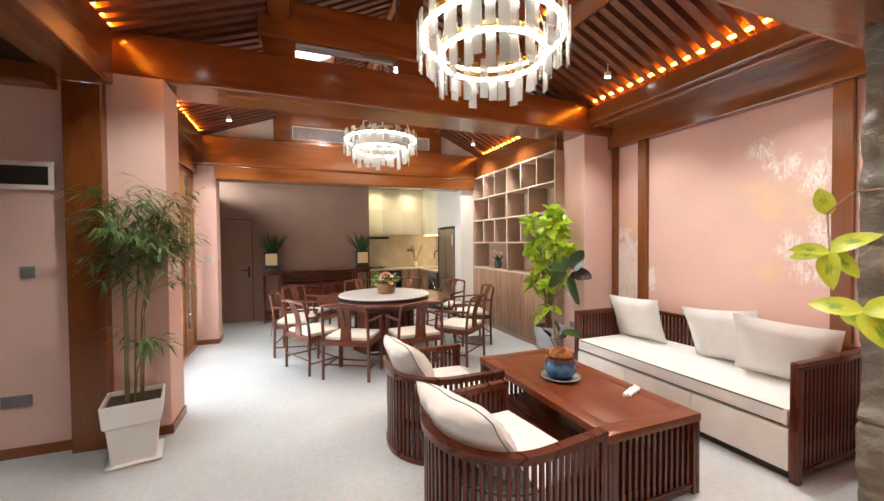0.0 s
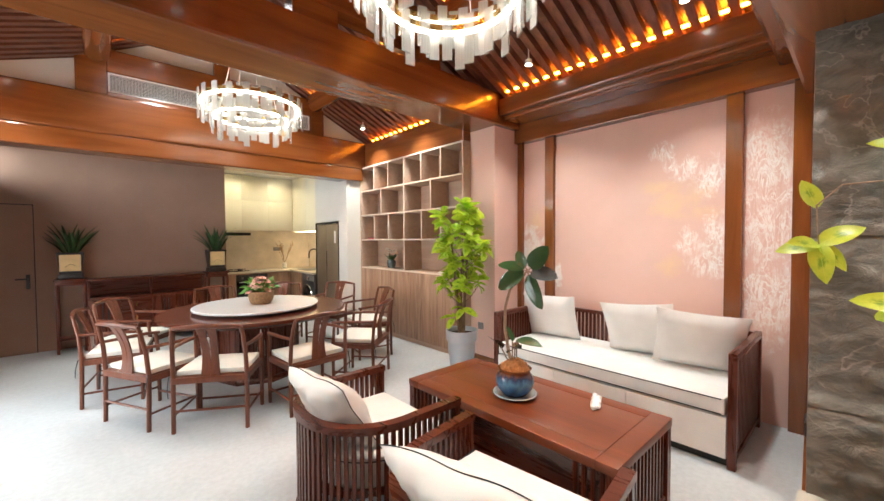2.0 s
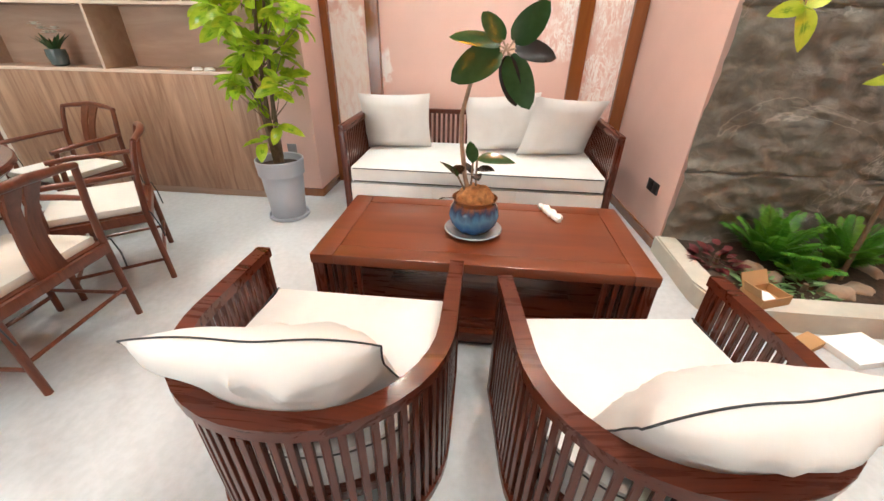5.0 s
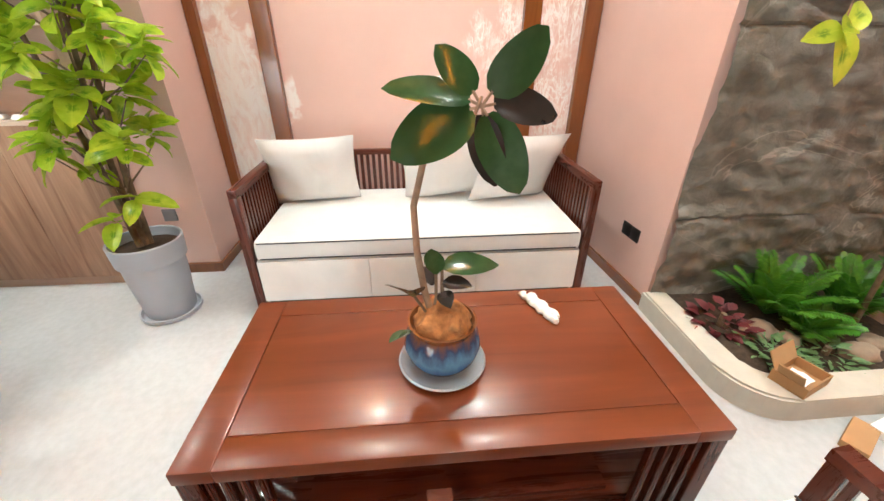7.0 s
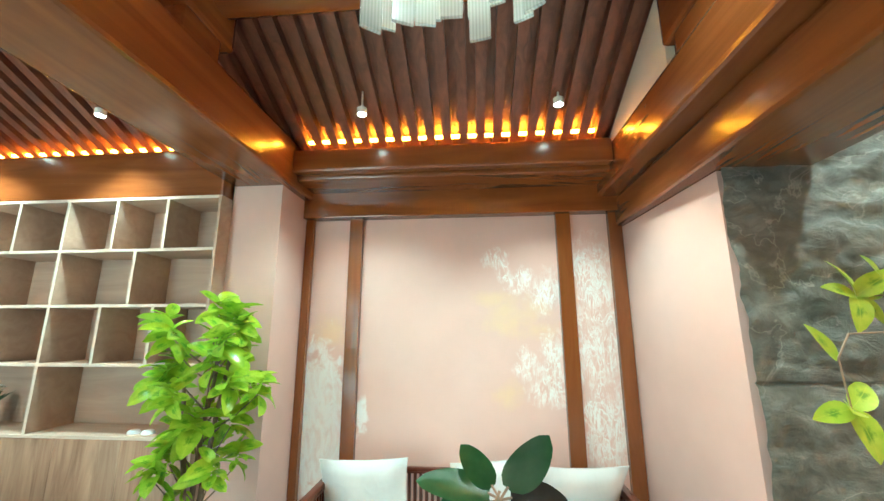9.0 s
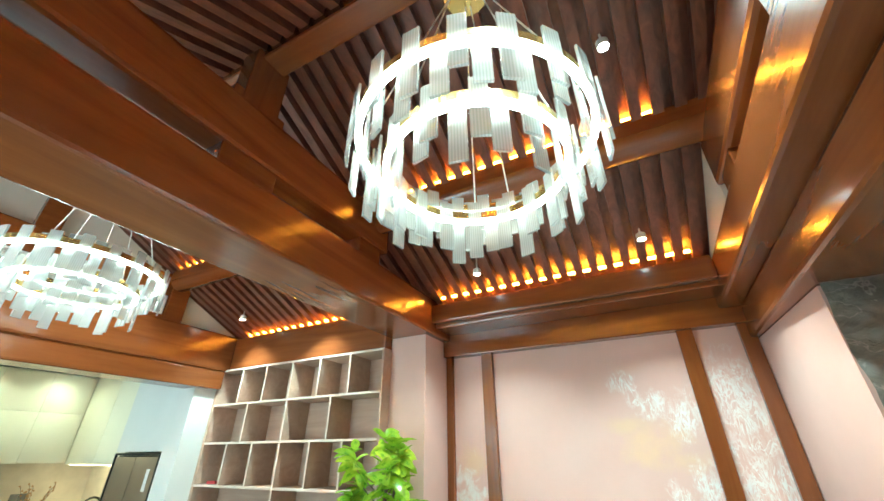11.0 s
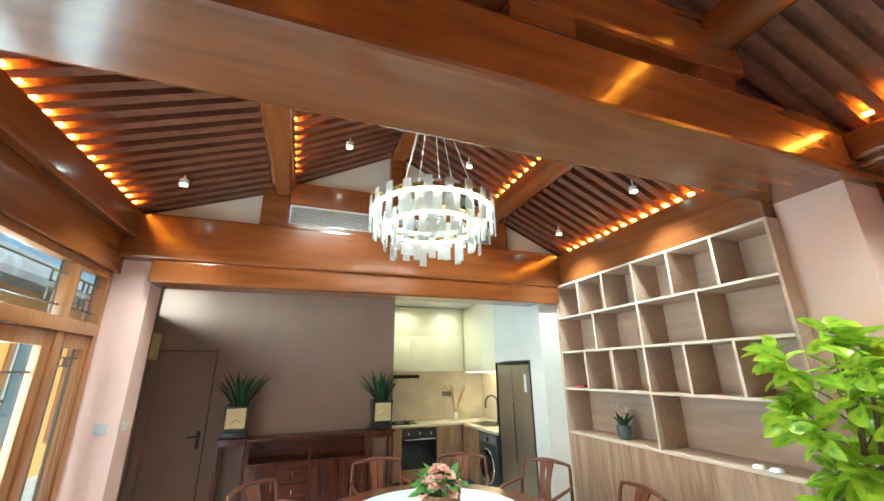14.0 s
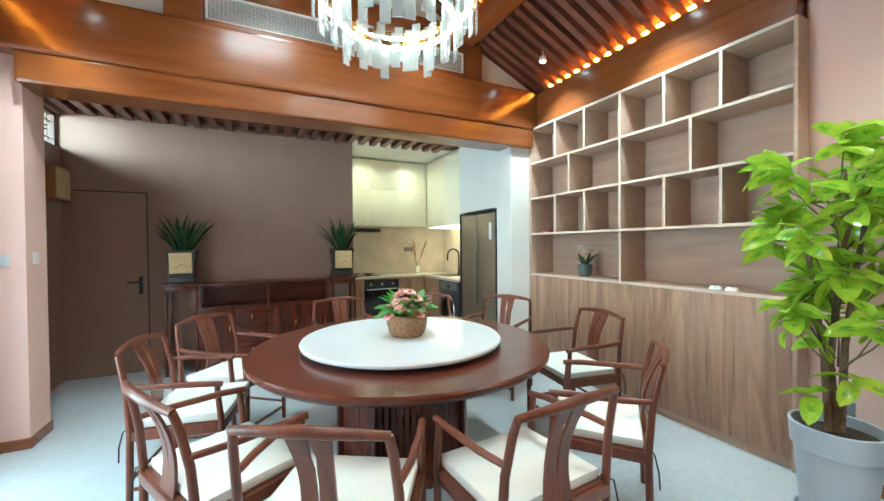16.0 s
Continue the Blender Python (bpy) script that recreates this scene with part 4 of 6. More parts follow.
stem = [(0.01, 0.03, 0.19), (0.0, 0.055, 0.30), (-0.01, 0.075, 0.45), (0.0, 0.08, 0.58), (0.01, 0.05, 0.70), (0.01, -0.02, 0.79), (0.0, -0.075, 0.81), (0.01, -0.095, 0.855)]
part("stem", tube(bmesh.new(), stem, [0.012, 0.011, 0.010, 0.009, 0.009, 0.007, 0.006, 0.004], 10), STEM, rp)
tip = Vector((0.01, -0.095, 0.842))
for mat, L, w, d, nrm in ((LEAF_RUBBER, 0.235, 0.140, (-0.15, 0.80, -0.42), (-0.85, -0.2, 0.55)), (LEAF_RUBBER, 0.19, 0.115, (-0.05, -0.67, 0.70), (-0.9, -0.2, -0.1)), (LEAF_RUBBER, 0.235, 0.118, (-0.12, -0.42, -0.88), (-0.92, 0.25, 0.25)), (LEAF_RUBBERDARK, 0.22, 0.105, (0.15, -0.20, -1.0), (-0.8, 0.6, 0.1)), (LEAF_RUBBERDARK, 0.18, 0.105, (0.05, -1.0, -0.12), (-0.75, 0, 0.65)), (LEAF_RUBBER, 0.14, 0.075, (0.1, 0.55, 0.62), (-0.95, 0.1, 0.3)), (LEAF_RUBBER, 0.215, 0.10, (-0.05, 0.95, 0.20), (-0.55, -0.15, 0.85))):
    dv = Vector(d).normalized()
    lf = leaf_mesh("leaf", L, w, mat, 0.09, 0.10, 10, 0.55)
    shared("leaf", lf, rp, face(tip + dv * 0.03, dv, nrm))
    part("leaf_stalk", tube(bmesh.new(), [tip - Vector((0, 0, 0.01)), tip + dv * 0.035], 0.004, 5), STEM, rp)
small = leaf_mesh("leaf", 0.15, 0.075, LEAF_RUBBER, 0.1, 0.15, 7, 0.75)
smalld = leaf_mesh("leaf", 0.12, 0.07, LEAF_RUBBERDARK, 0.1, 0.15, 7, 0.75)
for me, p, d, s in ((small, (0.0, 0.02, 0.36), (-0.2, 0.1, 0.9), 0.8), (small, (0.02, 0.0, 0.37), (0.1, -0.9, 0.05), 1.25), (smalld, (0.0, 0.0, 0.33), (-0.4, -0.7, 0.2), 0.8), (small, (-0.03, 0.09, 0.30), (-0.3, 0.5, 0.7), 0.85), (smalld, (-0.03, 0.08, 0.31), (-0.6, 0.1, 0.75), 0.85), (small, (-0.06, 0.10, 0.20), (-0.5, 0.5, 0.25), 0.65), (smalld, (-0.02, 0.0, 0.31), (-0.8, -0.1, 0.1), 0.7), (smalld, (0.03, 0.03, 0.30), (0.7, 0.2, 0.4), 0.7)):
    shared("leaf", me, rp, aim(Vector(p), d, 0.3, s))
for q in (((0.01, 0.03, 0.19), (0.0, 0.02, 0.28), (0.0, 0.02, 0.36)), ((0.02, 0.0, 0.19), (0.02, 0.0, 0.37)), ((0, 0.04, 0.2), (-0.03, 0.09, 0.31)), ((0, 0.0, 0.2), (0.0, 0.0, 0.33))):
    part("shoot", tube(bmesh.new(), q, 0.005, 6), BARK, rp)

bm = bmesh.new()
pts = [(-0.012 + 0.006 * math.sin(i * 2.1), -0.11 + 0.018 * i, 0.012 + 0.004 * math.sin(i * 3.3)) for i in range(13)]
tube(bm, pts, [0.012 + 0.006 * abs(math.sin(i * 1.7)) for i in range(13)], 9)
tube(bm, [(0.012 + 0.005 * math.sin(i * 1.4), -0.09 + 0.016 * i, 0.014) for i in range(12)], [0.010 + 0.006 * abs(math.sin(i * 2.3)) for i in range(12)], 7)
solo("tissue", bm, PAPER, "crumpled white tissue lying on the coffee table", "tissue", m=pose(2.10, 1.60, 0.506, 0, 0, -68))

# ficus in grey pot
fi = thing("ficus_plant", "yellow-green leafy ficus in a grey ribbed pot", "plant", pose(2.93, 3.63, 0))
part("saucer", lathe(bmesh.new(), [(0.14, 0), (0.165, 0.005), (0.17, 0.03), (0.16, 0.03), (0.15, 0.012), (0, 0.012)], 32), GREYPOT, fi, "dark grey saucer")
prof = [(0.13, 0.012), (0.135, 0.02), (0.157, 0.26), (0.162, 0.365), (0.166, 0.372), (0.178, 0.376), (0.186, 0.495), (0.18, 0.50), (0.172, 0.495), (0.168, 0.44), (0, 0.435)]
part("pot", lathe(bmesh.new(), prof, 44), GREYPOT, fi, "grey plastic pot with a broad rim")
part("soil", lathe(bmesh.new(), [(0.0, 0.452), (0.167, 0.442)], 24), SOIL, fi)
rnd = random.Random(4)
trunks = (((0.0, 0.0, 0.46), (0.02, 0.03, 0.8), (0.0, 0.0, 1.2), (0.03, -0.03, 1.55), (0.02, -0.02, 1.80)), ((0.02, -0.01, 0.46), (0.03, -0.02, 0.9), (0.03, -0.06, 1.3), (0.05, -0.10, 1.65)), ((-0.02, 0.02, 0.46), (-0.03, 0.04, 0.85), (-0.05, 0.08, 1.25), (-0.04, 0.12, 1.5)))
for tr in trunks:
    part("trunk", tube(bmesh.new(), tr, [0.019 - 0.003 * i for i in range(len(tr))], 8), BARK, fi)
lm = [leaf_mesh("leaf", L, w, LEAF_FICUS, 0.16, dr, 7, 0.52) for L, w, dr in ((0.165, 0.088, 0.25), (0.145, 0.082, 0.45), (0.12, 0.068, 0.15))]
cl = []
for z0, n, r0 in ((1.02, 5, 0.27), (1.20, 4, 0.20), (1.42, 7, 0.31), (1.58, 4, 0.20), (1.74, 6, 0.23)):
    for i in range(n):
        ang = 6.283 * (i + 0.6 * rnd.random()) / n + z0 * 5
        rr = r0 * rnd.uniform(0.65, 1.1)
        cl.append(Vector((0.85 * rr * math.cos(ang), 1.15 * rr * math.sin(ang), z0 + rnd.uniform(-0.05, 0.07))))
cl += [Vector((0, -0.02, 1.89)), Vector((0.02, -0.12, 1.83)), Vector((-0.06, 0.07, 0.62)), Vector((-0.05, -0.07, 0.74)), Vector((-0.04, 0.05, 0.90))]
for c in cl:
    if c.z < 1.3:
        c.y = max(-0.20, min(0.10, c.y))
    foot = Vector((0.01, 0.0, max(0.55, c.z - 0.24)))
    part("twig", tube(bmesh.new(), [foot + (c - foot) * 0.05, foot.lerp(c, 0.6) + Vector((0, 0, -0.02)), c], [0.006, 0.004, 0.003], 5), BARK, fi)
    n = 10 if c.z > 0.95 else 4
    a0 = rnd.random() * 6
    for k in range(n):
        a = a0 + k * 2.4
        el = -0.45 + 1.35 * k / n
        dv = Vector((math.cos(a) * math.cos(el), math.sin(a) * math.cos(el), math.sin(el) - 0.1)) + 0.45 * Vector((c.x, c.y, 0)).normalized()
        shared("leaf", lm[rnd.randrange(3)], fi, aim(c + Vector((0, 0, 0.010 * k)), dv, rnd.uniform(-0.9, 0.9), rnd.uniform(0.7, 1.25)))

# bamboo palm in white square pot
bp = thing("bamboo_plant", "tall slender bamboo palm in a white square pot", "plant", pose(-1.215, 3.06, 0, 0, 0, 12))


def square_pot(levels):
    bm = bmesh.new()
    rings = []
    for w, z in levels:
        rings.append([bm.verts.new((sx * w, sy * w, z)) for sx, sy in ((-1, -1), (1, -1), (1, 1), (-1, 1))])
    for a, b in zip(rings, rings[1:]):
        for i in range(4):
            bm.faces.new((a[i], a[(i + 1) % 4], b[(i + 1) % 4], b[i]))
    bm.faces.new(rings[0][::-1])
    bm.faces.new(rings[-1])
    bmesh.ops.bevel(bm, geom=bm.edges[:], offset=0.004, segments=2, affect="EDGES")
    return bm


part("saucer", square_pot([(0.155, 0), (0.165, 0.02), (0.155, 0.022)]), WHITEPOT, bp)
part("pot", square_pot([(0.125, 0.02), (0.150, 0.29), (0.166, 0.30), (0.178, 0.46), (0.165, 0.46), (0.160, 0.42)]), WHITEPOT, bp, "white glazed square pot with stepped rim")
part("soil", B(-0.158, 0.158, -0.158, 0.158, 0.40, 0.428), SOIL, bp)
rnd = random.Random(9)
for i in range(8):
    a = i * 0.8
    h = (1.90, 1.68, 1.82, 1.48, 1.88, 1.74, 0.85, 1.60)[i]
    top = Vector((0.07 + 0.20 * math.cos(a) * (0.5 + 0.5 * rnd.random()), 0.17 * math.sin(a) * (0.5 + 0.5 * rnd.random()), h))
    foot = Vector((0.05 * math.cos(a), 0.05 * math.sin(a), 0.41))
    mid = foot.lerp(top, 0.5) - Vector((top.x * 0.25, top.y * 0.25, 0))
    cane = part("cane", tube(bmesh.new(), [foot, mid, top], [0.007, 0.0065, 0.004], 7), CANE, bp)
    bm = bmesh.new()
    for c in range(6):
        node = mid.lerp(top, 0.35 + 0.65 * c / 5) if h > 1 else mid.lerp(top, 0.6 + 0.08 * c)
        if c < 3 and rnd.random() < 0.55:
            continue
        for s in range(6 if h > 1 else 3):
            b = rnd.random() * 6.28
            sp = Vector((math.cos(b), math.sin(b), rnd.uniform(0.1, 0.7)))
            end = node + sp * rnd.uniform(0.12, 0.30)
            tube(bm, [node, node.lerp(end, 0.5) + Vector((0, 0, 0.015)), end], 0.0014, 4)
            for k in range(7):
                e = b + rnd.uniform(-1.2, 1.2)
                dv = Vector((math.cos(e), math.sin(e), rnd.uniform(-0.55, 0.35))).normalized()
                p = node.lerp(end, rnd.uniform(0.45, 1.0))
                L, w = rnd.uniform(0.10, 0.19), rnd.uniform(0.007, 0.011)
                sd = dv.cross(Vector((0, 0, 1))).normalized() * w
                q0, q1, q2 = p, p + dv * L * 0.45, p + dv * L - Vector((0, 0, L * 0.3))
                vs = [bm.verts.new(v) for v in (q0, q1 + sd, q2, q1 - sd)]
                bm.faces.new(vs)
    tagged(part("foliage", bm, LEAF_BAMBOO, cane), kind="stuff")


# chandeliers
def chandelier(x, y, zr, label, R=0.50, r2=0.375):
    c = thing("chandelier", label, "chandelier", pose(x, y, zr), "acrylic ring chandeliers")

    def ring(r, z, h, w, mat, nm, lab=""):
        part(nm, lathe(bmesh.new(), [(r - w, z), (r + w, z), (r + w, z + h), (r - w, z + h), (r - w, z)], 72), mat, c, lab)

    for r, z, n in ((R, 0.135, 42), (r2, 0.0, 30)):
        ring(r, z + 0.006, 0.040, 0.014, GOLD, "ring_frame", "gold ring frame")
        ring(r, z - 0.014, 0.020, 0.013, RINGLIGHT, "light_ring", "glowing white light ring")
        pl = [finish(bpy.data.meshes.new("plate"), B(-0.033, 0.033, -0.006, 0.006, -h, t, 0.002), ACRYLIC) for h, t in ((0.19, 0.075), (0.225, 0.09), (0.16, 0.095))]
        for i in range(n):
            a = 2 * math.pi * i / n
            o = 0.032 if i % 2 else -0.032
            shared("plate", pl[(i * 2 + i // 3) % 3], c, Matrix.Translation(((r + o) * math.cos(a), (r + o) * math.sin(a), z)) @ Matrix.Rotation(a + math.pi / 2, 4, "Z"))
    part("canopy", lathe(bmesh.new(), [(0.13, 4.235 - zr), (0.14, 4.245 - zr), (0.14, 4.283 - zr), (0, 4.284 - zr)], 32), GOLD, c, "round ceiling canopy")
    for k in range(3):
        for r, z in ((R, 0.155), (r2, 0.02)):
            a = 2 * math.pi * k / 3 + (0.4 if r == r2 else 0)
            part("cable", tube(bmesh.new(), [(r * math.cos(a), r * math.sin(a), z), (0.07 * math.cos(a), 0.07 * math.sin(a), 4.25 - zr)], 0.0042, 6), AC_WHITE, c)
    return c


chandelier(1.25, 2.05, 2.90, "large round chandelier of light rings and acrylic plates over the seating")
chandelier(1.125, 5.19, 2.94, "large round chandelier of light rings and acrylic plates over the table")

# small spot lamps on the rafters
# the last four are added, out of view, to brighten entry bay and slate
SPOTS = [(-0.93, 5.85, 3.39), (0.44, 5.79, 4.01), (2.98, 5.90, 3.385), (2.95, 4.72, 3.395), (1.75, 5.75, 4.0), (3.05, 2.78, 3.36), (3.05, 1.40, 3.36), (-0.95, 2.6, 3.39), (-0.95, 1.5, 3.39), (0.45, 1.5, 4.01), (1.75, 1.4, 4.0), (-0.95, -1.2, 3.39), (0.6, -1.4, 4.07), (1.95, -0.25, 3.84), (1.95, -1.3, 3.84)]
for x, y, z in SPOTS:
    s = thing("spot_lamp", "small round white spot lamp hanging from the rafters, some added for light", "spot lamp", pose(x, y, z), "spot lamps")
    part("housing", lathe(bmesh.new(), [(0.034, -0.045), (0.036, 0.0), (0.02, 0.012), (0.007, 0.014), (0.007, 0.15)], 20), AC_WHITE, s)
    part("bulb", lathe(bmesh.new(), [(0.0, -0.050), (0.03, -0.047), (0.03, -0.044)], 20), BULB, s)
    l = bpy.data.lights.new("spot_light", "SPOT")
    l.energy, l.spot_size, l.spot_blend, l.shadow_soft_size, l.color = 108, radians(107), 0.8, 0.04, (1.0, 0.96, 0.90)
    o = new("spot_light", l)
    o.location = (x, y, z - 0.07)

# ---- dining area ----
TC = (1.17, 5.26)
dt = thing("round_dining_table", "large round dark rosewood dining table with slatted pedestal", "dining table", pose(*TC, 0))
part("tabletop", lathe(bmesh.new(), [(0.0, 0.705), (0.90, 0.705), (0.965, 0.715), (0.985, 0.735), (0.985, 0.755), (0.975, 0.765), (0.80, 0.766), (0.0, 0.766)], 96), TABLEWOOD, dt)
part("apron", lathe(bmesh.new(), [(0.60, 0.63), (0.62, 0.63), (0.62, 0.706), (0.60, 0.706), (0.60, 0.63)], 64), FURN["x"], dt)
part("pedestal_base", lathe(bmesh.new(), [(0.0, 0.0), (0.47, 0.0), (0.48, 0.03), (0.46, 0.06), (0.0, 0.06)], 8), FURN["x"], dt, smooth=False)
part("pedestal_top", lathe(bmesh.new(), [(0.0, 0.60), (0.44, 0.60), (0.46, 0.63), (0.46, 0.706), (0.0, 0.706)], 8), FURN["x"], dt, smooth=False)
psl = finish(bpy.data.meshes.new("slat"), B(-0.013, 0.013, -0.010, 0.010, 0.05, 0.61, 0.002), FURN["z"])
ppo = finish(bpy.data.meshes.new("post"), B(-0.03, 0.03, -0.03, 0.03, 0.05, 0.61, 0.004), FURN["z"])
for k in range(8):
    a0, a1 = 2 * math.pi * k / 8, 2 * math.pi * (k + 1) / 8
    p, q = Vector((0.42 * math.cos(a0), 0.42 * math.sin(a0), 0)), Vector((0.42 * math.cos(a1), 0.42 * math.sin(a1), 0))
    shared("post", ppo, dt, Matrix.Translation(p) @ Matrix.Rotation(a0, 4, "Z"))
    if k % 2 == 0:
        part("side_panel", B(-0.16, 0.16, -0.008, 0.008, 0.05, 0.61, 0.002), FURN["z"], dt, m=Matrix.Translation(p.lerp(q, 0.5)) @ Matrix.Rotation((a0 + a1) / 2 + math.pi / 2, 4, "Z"))
    else:
        for i in range(7):
            shared("slat", psl, dt, Matrix.Translation(p.lerp(q, (i + 1) / 8)) @ Matrix.Rotation((a0 + a1) / 2 + math.pi / 2, 4, "Z"))
ls = thing("lazy_susan", "round white marble turntable on the dining table", "turntable", pose(TC[0] - 0.01, TC[1] - 0.03, 0.766))
part("bearing", lathe(bmesh.new(), [(0.0, 0.0), (0.30, 0.0), (0.30, 0.025), (0.0, 0.025)], 40), BLACK, ls)
part("disc", lathe(bmesh.new(), [(0.0, 0.025), (0.655, 0.025), (0.665, 0.03), (0.668, 0.045), (0.66, 0.052), (0.0, 0.053)], 96), MARBLE, ls)

fb = thing("flower_basket", "woven basket of pink flowers with green leaves on the turntable", "flowers", pose(TC[0] + 0.02, TC[1] - 0.04, 0.819))
bm = lathe(bmesh.new(), [(0.105, 0.0), (0.125, 0.03), (0.138, 0.09), (0.135, 0.125), (0.143, 0.13), (0.143, 0.145), (0.13, 0.145), (0.12, 0.11), (0, 0.105)], 40)
part("basket", bm, BASKET, fb, "round brown woven basket")
rnd = random.Random(21)
fl = [leaf_mesh("leaf", L, w, LEAF_FERN, 0.1, 0.35, 3, 0.7) for L, w in ((0.11, 0.05), (0.09, 0.045))]
for i in range(90):
    a, el = rnd.random() * 6.28, rnd.uniform(0.0, 1.3)
    dv = Vector((math.cos(a) * math.cos(el), math.sin(a) * math.cos(el), math.sin(el)))
    p = Vector((0.09 * math.cos(a) * rnd.random() ** 0.5, 0.09 * math.sin(a) * rnd.random() ** 0.5, 0.12 + 0.08 * rnd.random())) + dv * rnd.uniform(0.01, 0.06)
    shared("leaf", fl[i % 2], fb, aim(p, dv, rnd.uniform(-0.6, 0.6), rnd.uniform(0.7, 1.15)))


def blossom(mat, r):
    bm = bmesh.new()
    for ring, (n, el, s) in enumerate(((6, 0.25, 1.0), (5, 0.8, 0.75), (3, 1.25, 0.5))):
        for k in range(n):
            a = 6.283 * k / n + ring * 0.5
            dv = Vector((math.cos(a) * math.cos(el), math.sin(a) * math.cos(el), math.sin(el)))
            t = Vector((-math.sin(a), math.cos(a), 0))
            up = dv.cross(t)
            vs = [bm.verts.new(q * r * s) for q in (Vector((0, 0, 0)), dv * 0.7 + t * 0.5, dv * 1.1 - up * 0.15, dv * 0.7 - t * 0.5)]
            bm.faces.new(vs)
    return finish(bpy.data.meshes.new("flower"), bm, mat, True)


bl1, bl2 = blossom(PETAL, 0.045), blossom(plain("pale_pink_petals", (0.84, 0.55, 0.47), 0.6, var=0.2, scale=20, bump=0), 0.042)
for i in range(26):
    a, rr = i * 2.4, 0.15 * math.sqrt((i + 0.5) / 26)
    shared("flower", bl1 if i % 3 else bl2, fb, Matrix.Translation((rr * math.cos(a), rr * math.sin(a), 0.29 - 0.9 * rr * rr / 0.15 + 0.015 * math.sin(i * 7))) @ Matrix.Rotation(rr * 4, 4, Vector((-math.sin(a), math.cos(a), 0))))


def dining_chair(m):
    """Faces +y; its feet stand about the origin."""
    c = thing("dining_chair", "dark walnut dining armchair with cream seat pad and slotted splat", "chair", m, "dining chairs round the table")
    W, F, K = 0.275, 0.22, -0.23     # half width, front and back legs
    for s in (1, -1):
        part("back_leg", tube(bmesh.new(), [(s * W, K, 0), (s * W, K + 0.01, 0.45), (s * (W - 0.005), K - 0.005, 0.65), (s * (W - 0.015), K - 0.035, 0.80), (s * (W - 0.025), K - 0.05, 0.855)], [0.017, 0.018, 0.017, 0.016, 0.015], 10), CHAIRWOOD, c)
        part("front_leg", tube(bmesh.new(), [(s * W, F, 0), (s * W, F, 0.45), (s * (W + 0.002), F - 0.02, 0.665)], [0.016, 0.018, 0.015], 10), CHAIRWOOD, c)
        part("armrest", tube(bmesh.new(), [(s * (W - 0.003), K - 0.012, 0.69), (s * (W + 0.012), K + 0.12, 0.685), (s * (W + 0.012), F - 0.10, 0.678), (s * (W + 0.002), F + 0.01, 0.668)], [0.013, 0.015, 0.016, 0.015], 10), CHAIRWOOD, c)
        part("stretcher", tube(bmesh.new(), [(s * W, K, 0.14), (s * W, F, 0.14)], 0.010, 8), CHAIRWOOD, c)
        part("side_rail", B(s * W - 0.012, s * W + 0.012, K, F, 0.40, 0.45, 0.003), CHAIRWOOD, c)
    part("front_stretcher", tube(bmesh.new(), [(-W, F, 0.10), (W, F, 0.10)], 0.011, 8), CHAIRWOOD, c)
    part("back_stretcher", tube(bmesh.new(), [(-W, K, 0.18), (W, K, 0.18)], 0.010, 8), CHAIRWOOD, c)
    part("front_rail", B(-W, W, F - 0.012, F + 0.012, 0.40, 0.45, 0.003), CHAIRWOOD, c)
    part("back_rail", B(-W, W, K - 0.010, K + 0.014, 0.40, 0.45, 0.003), CHAIRWOOD, c)
    n = 9
    bm = bmesh.new()
    pts = []
    for i in range(n):
        u = 2 * i / (n - 1) - 1
        pts.append((u * 0.255, K - 0.052 - 0.035 * (1 - u * u), 0.857 + 0.022 * (1 - abs(u)) ** 0.6))
    part("top_rail", tube(bm, pts, [0.015, 0.016, 0.018, 0.02, 0.021, 0.02, 0.018, 0.016, 0.015], 10), CHAIRWOOD, c)
    bm = bmesh.new()
    rows = []
    for i in range(9):
        t = i / 8
        z = 0.45 + 0.42 * t
        y = K + 0.005 + 0.022 * math.sin(t * math.pi * 1.0) - 0.085 * t ** 2
        w = 0.072 - 0.016 * math.sin(t * math.pi) + 0.006 * t
        slot = (0.0, 0.0, 0.0, 0.003, 0.0045, 0.0045, 0.011, 0.004, 0.0)[i] + 0.0006
        rows.append([[bm.verts.new((x, y + d, z)) for d in (0, 0.012)] for x in (-w, -slot, slot, w)])
    for a, b in zip(rows, rows[1:]):
        for k in (0, 2):
            bm.faces.new((a[k][0], a[k + 1][0], b[k + 1][0], b[k][0]))
            bm.faces.new((a[k][1], b[k][1], b[k + 1][1], a[k + 1][1]))
            bm.faces.new((a[k][0], b[k][0], b[k][1], a[k][1]))
            bm.faces.new((a[k + 1][0], a[k + 1][1], b[k + 1][1], b[k + 1][0]))
    part("splat", bm, CHAIRWOOD, c)
    part("seat", B(-W + 0.008, W - 0.008, K + 0.01, F + 0.005, 0.438, 0.456, 0.003), CHAIRWOOD, c)
    part("seat_pad", B(-W + 0.015, W - 0.015, K + 0.03, F + 0.02, 0.456, 0.500, 0.014), CHAIRPAD, c, "cream padded seat cushion")
    for s in (1, -1):
        part("pad_tie", tube(bmesh.new(), [(s * (W - 0.02), K + 0.02, 0.48), (s * (W + 0.022), K - 0.012, 0.46), (s * (W + 0.025), K - 0.03, 0.38), (s * (W + 0.018), K - 0.035, 0.30)], 0.004, 5), PIPING, c)
    return c


first = None
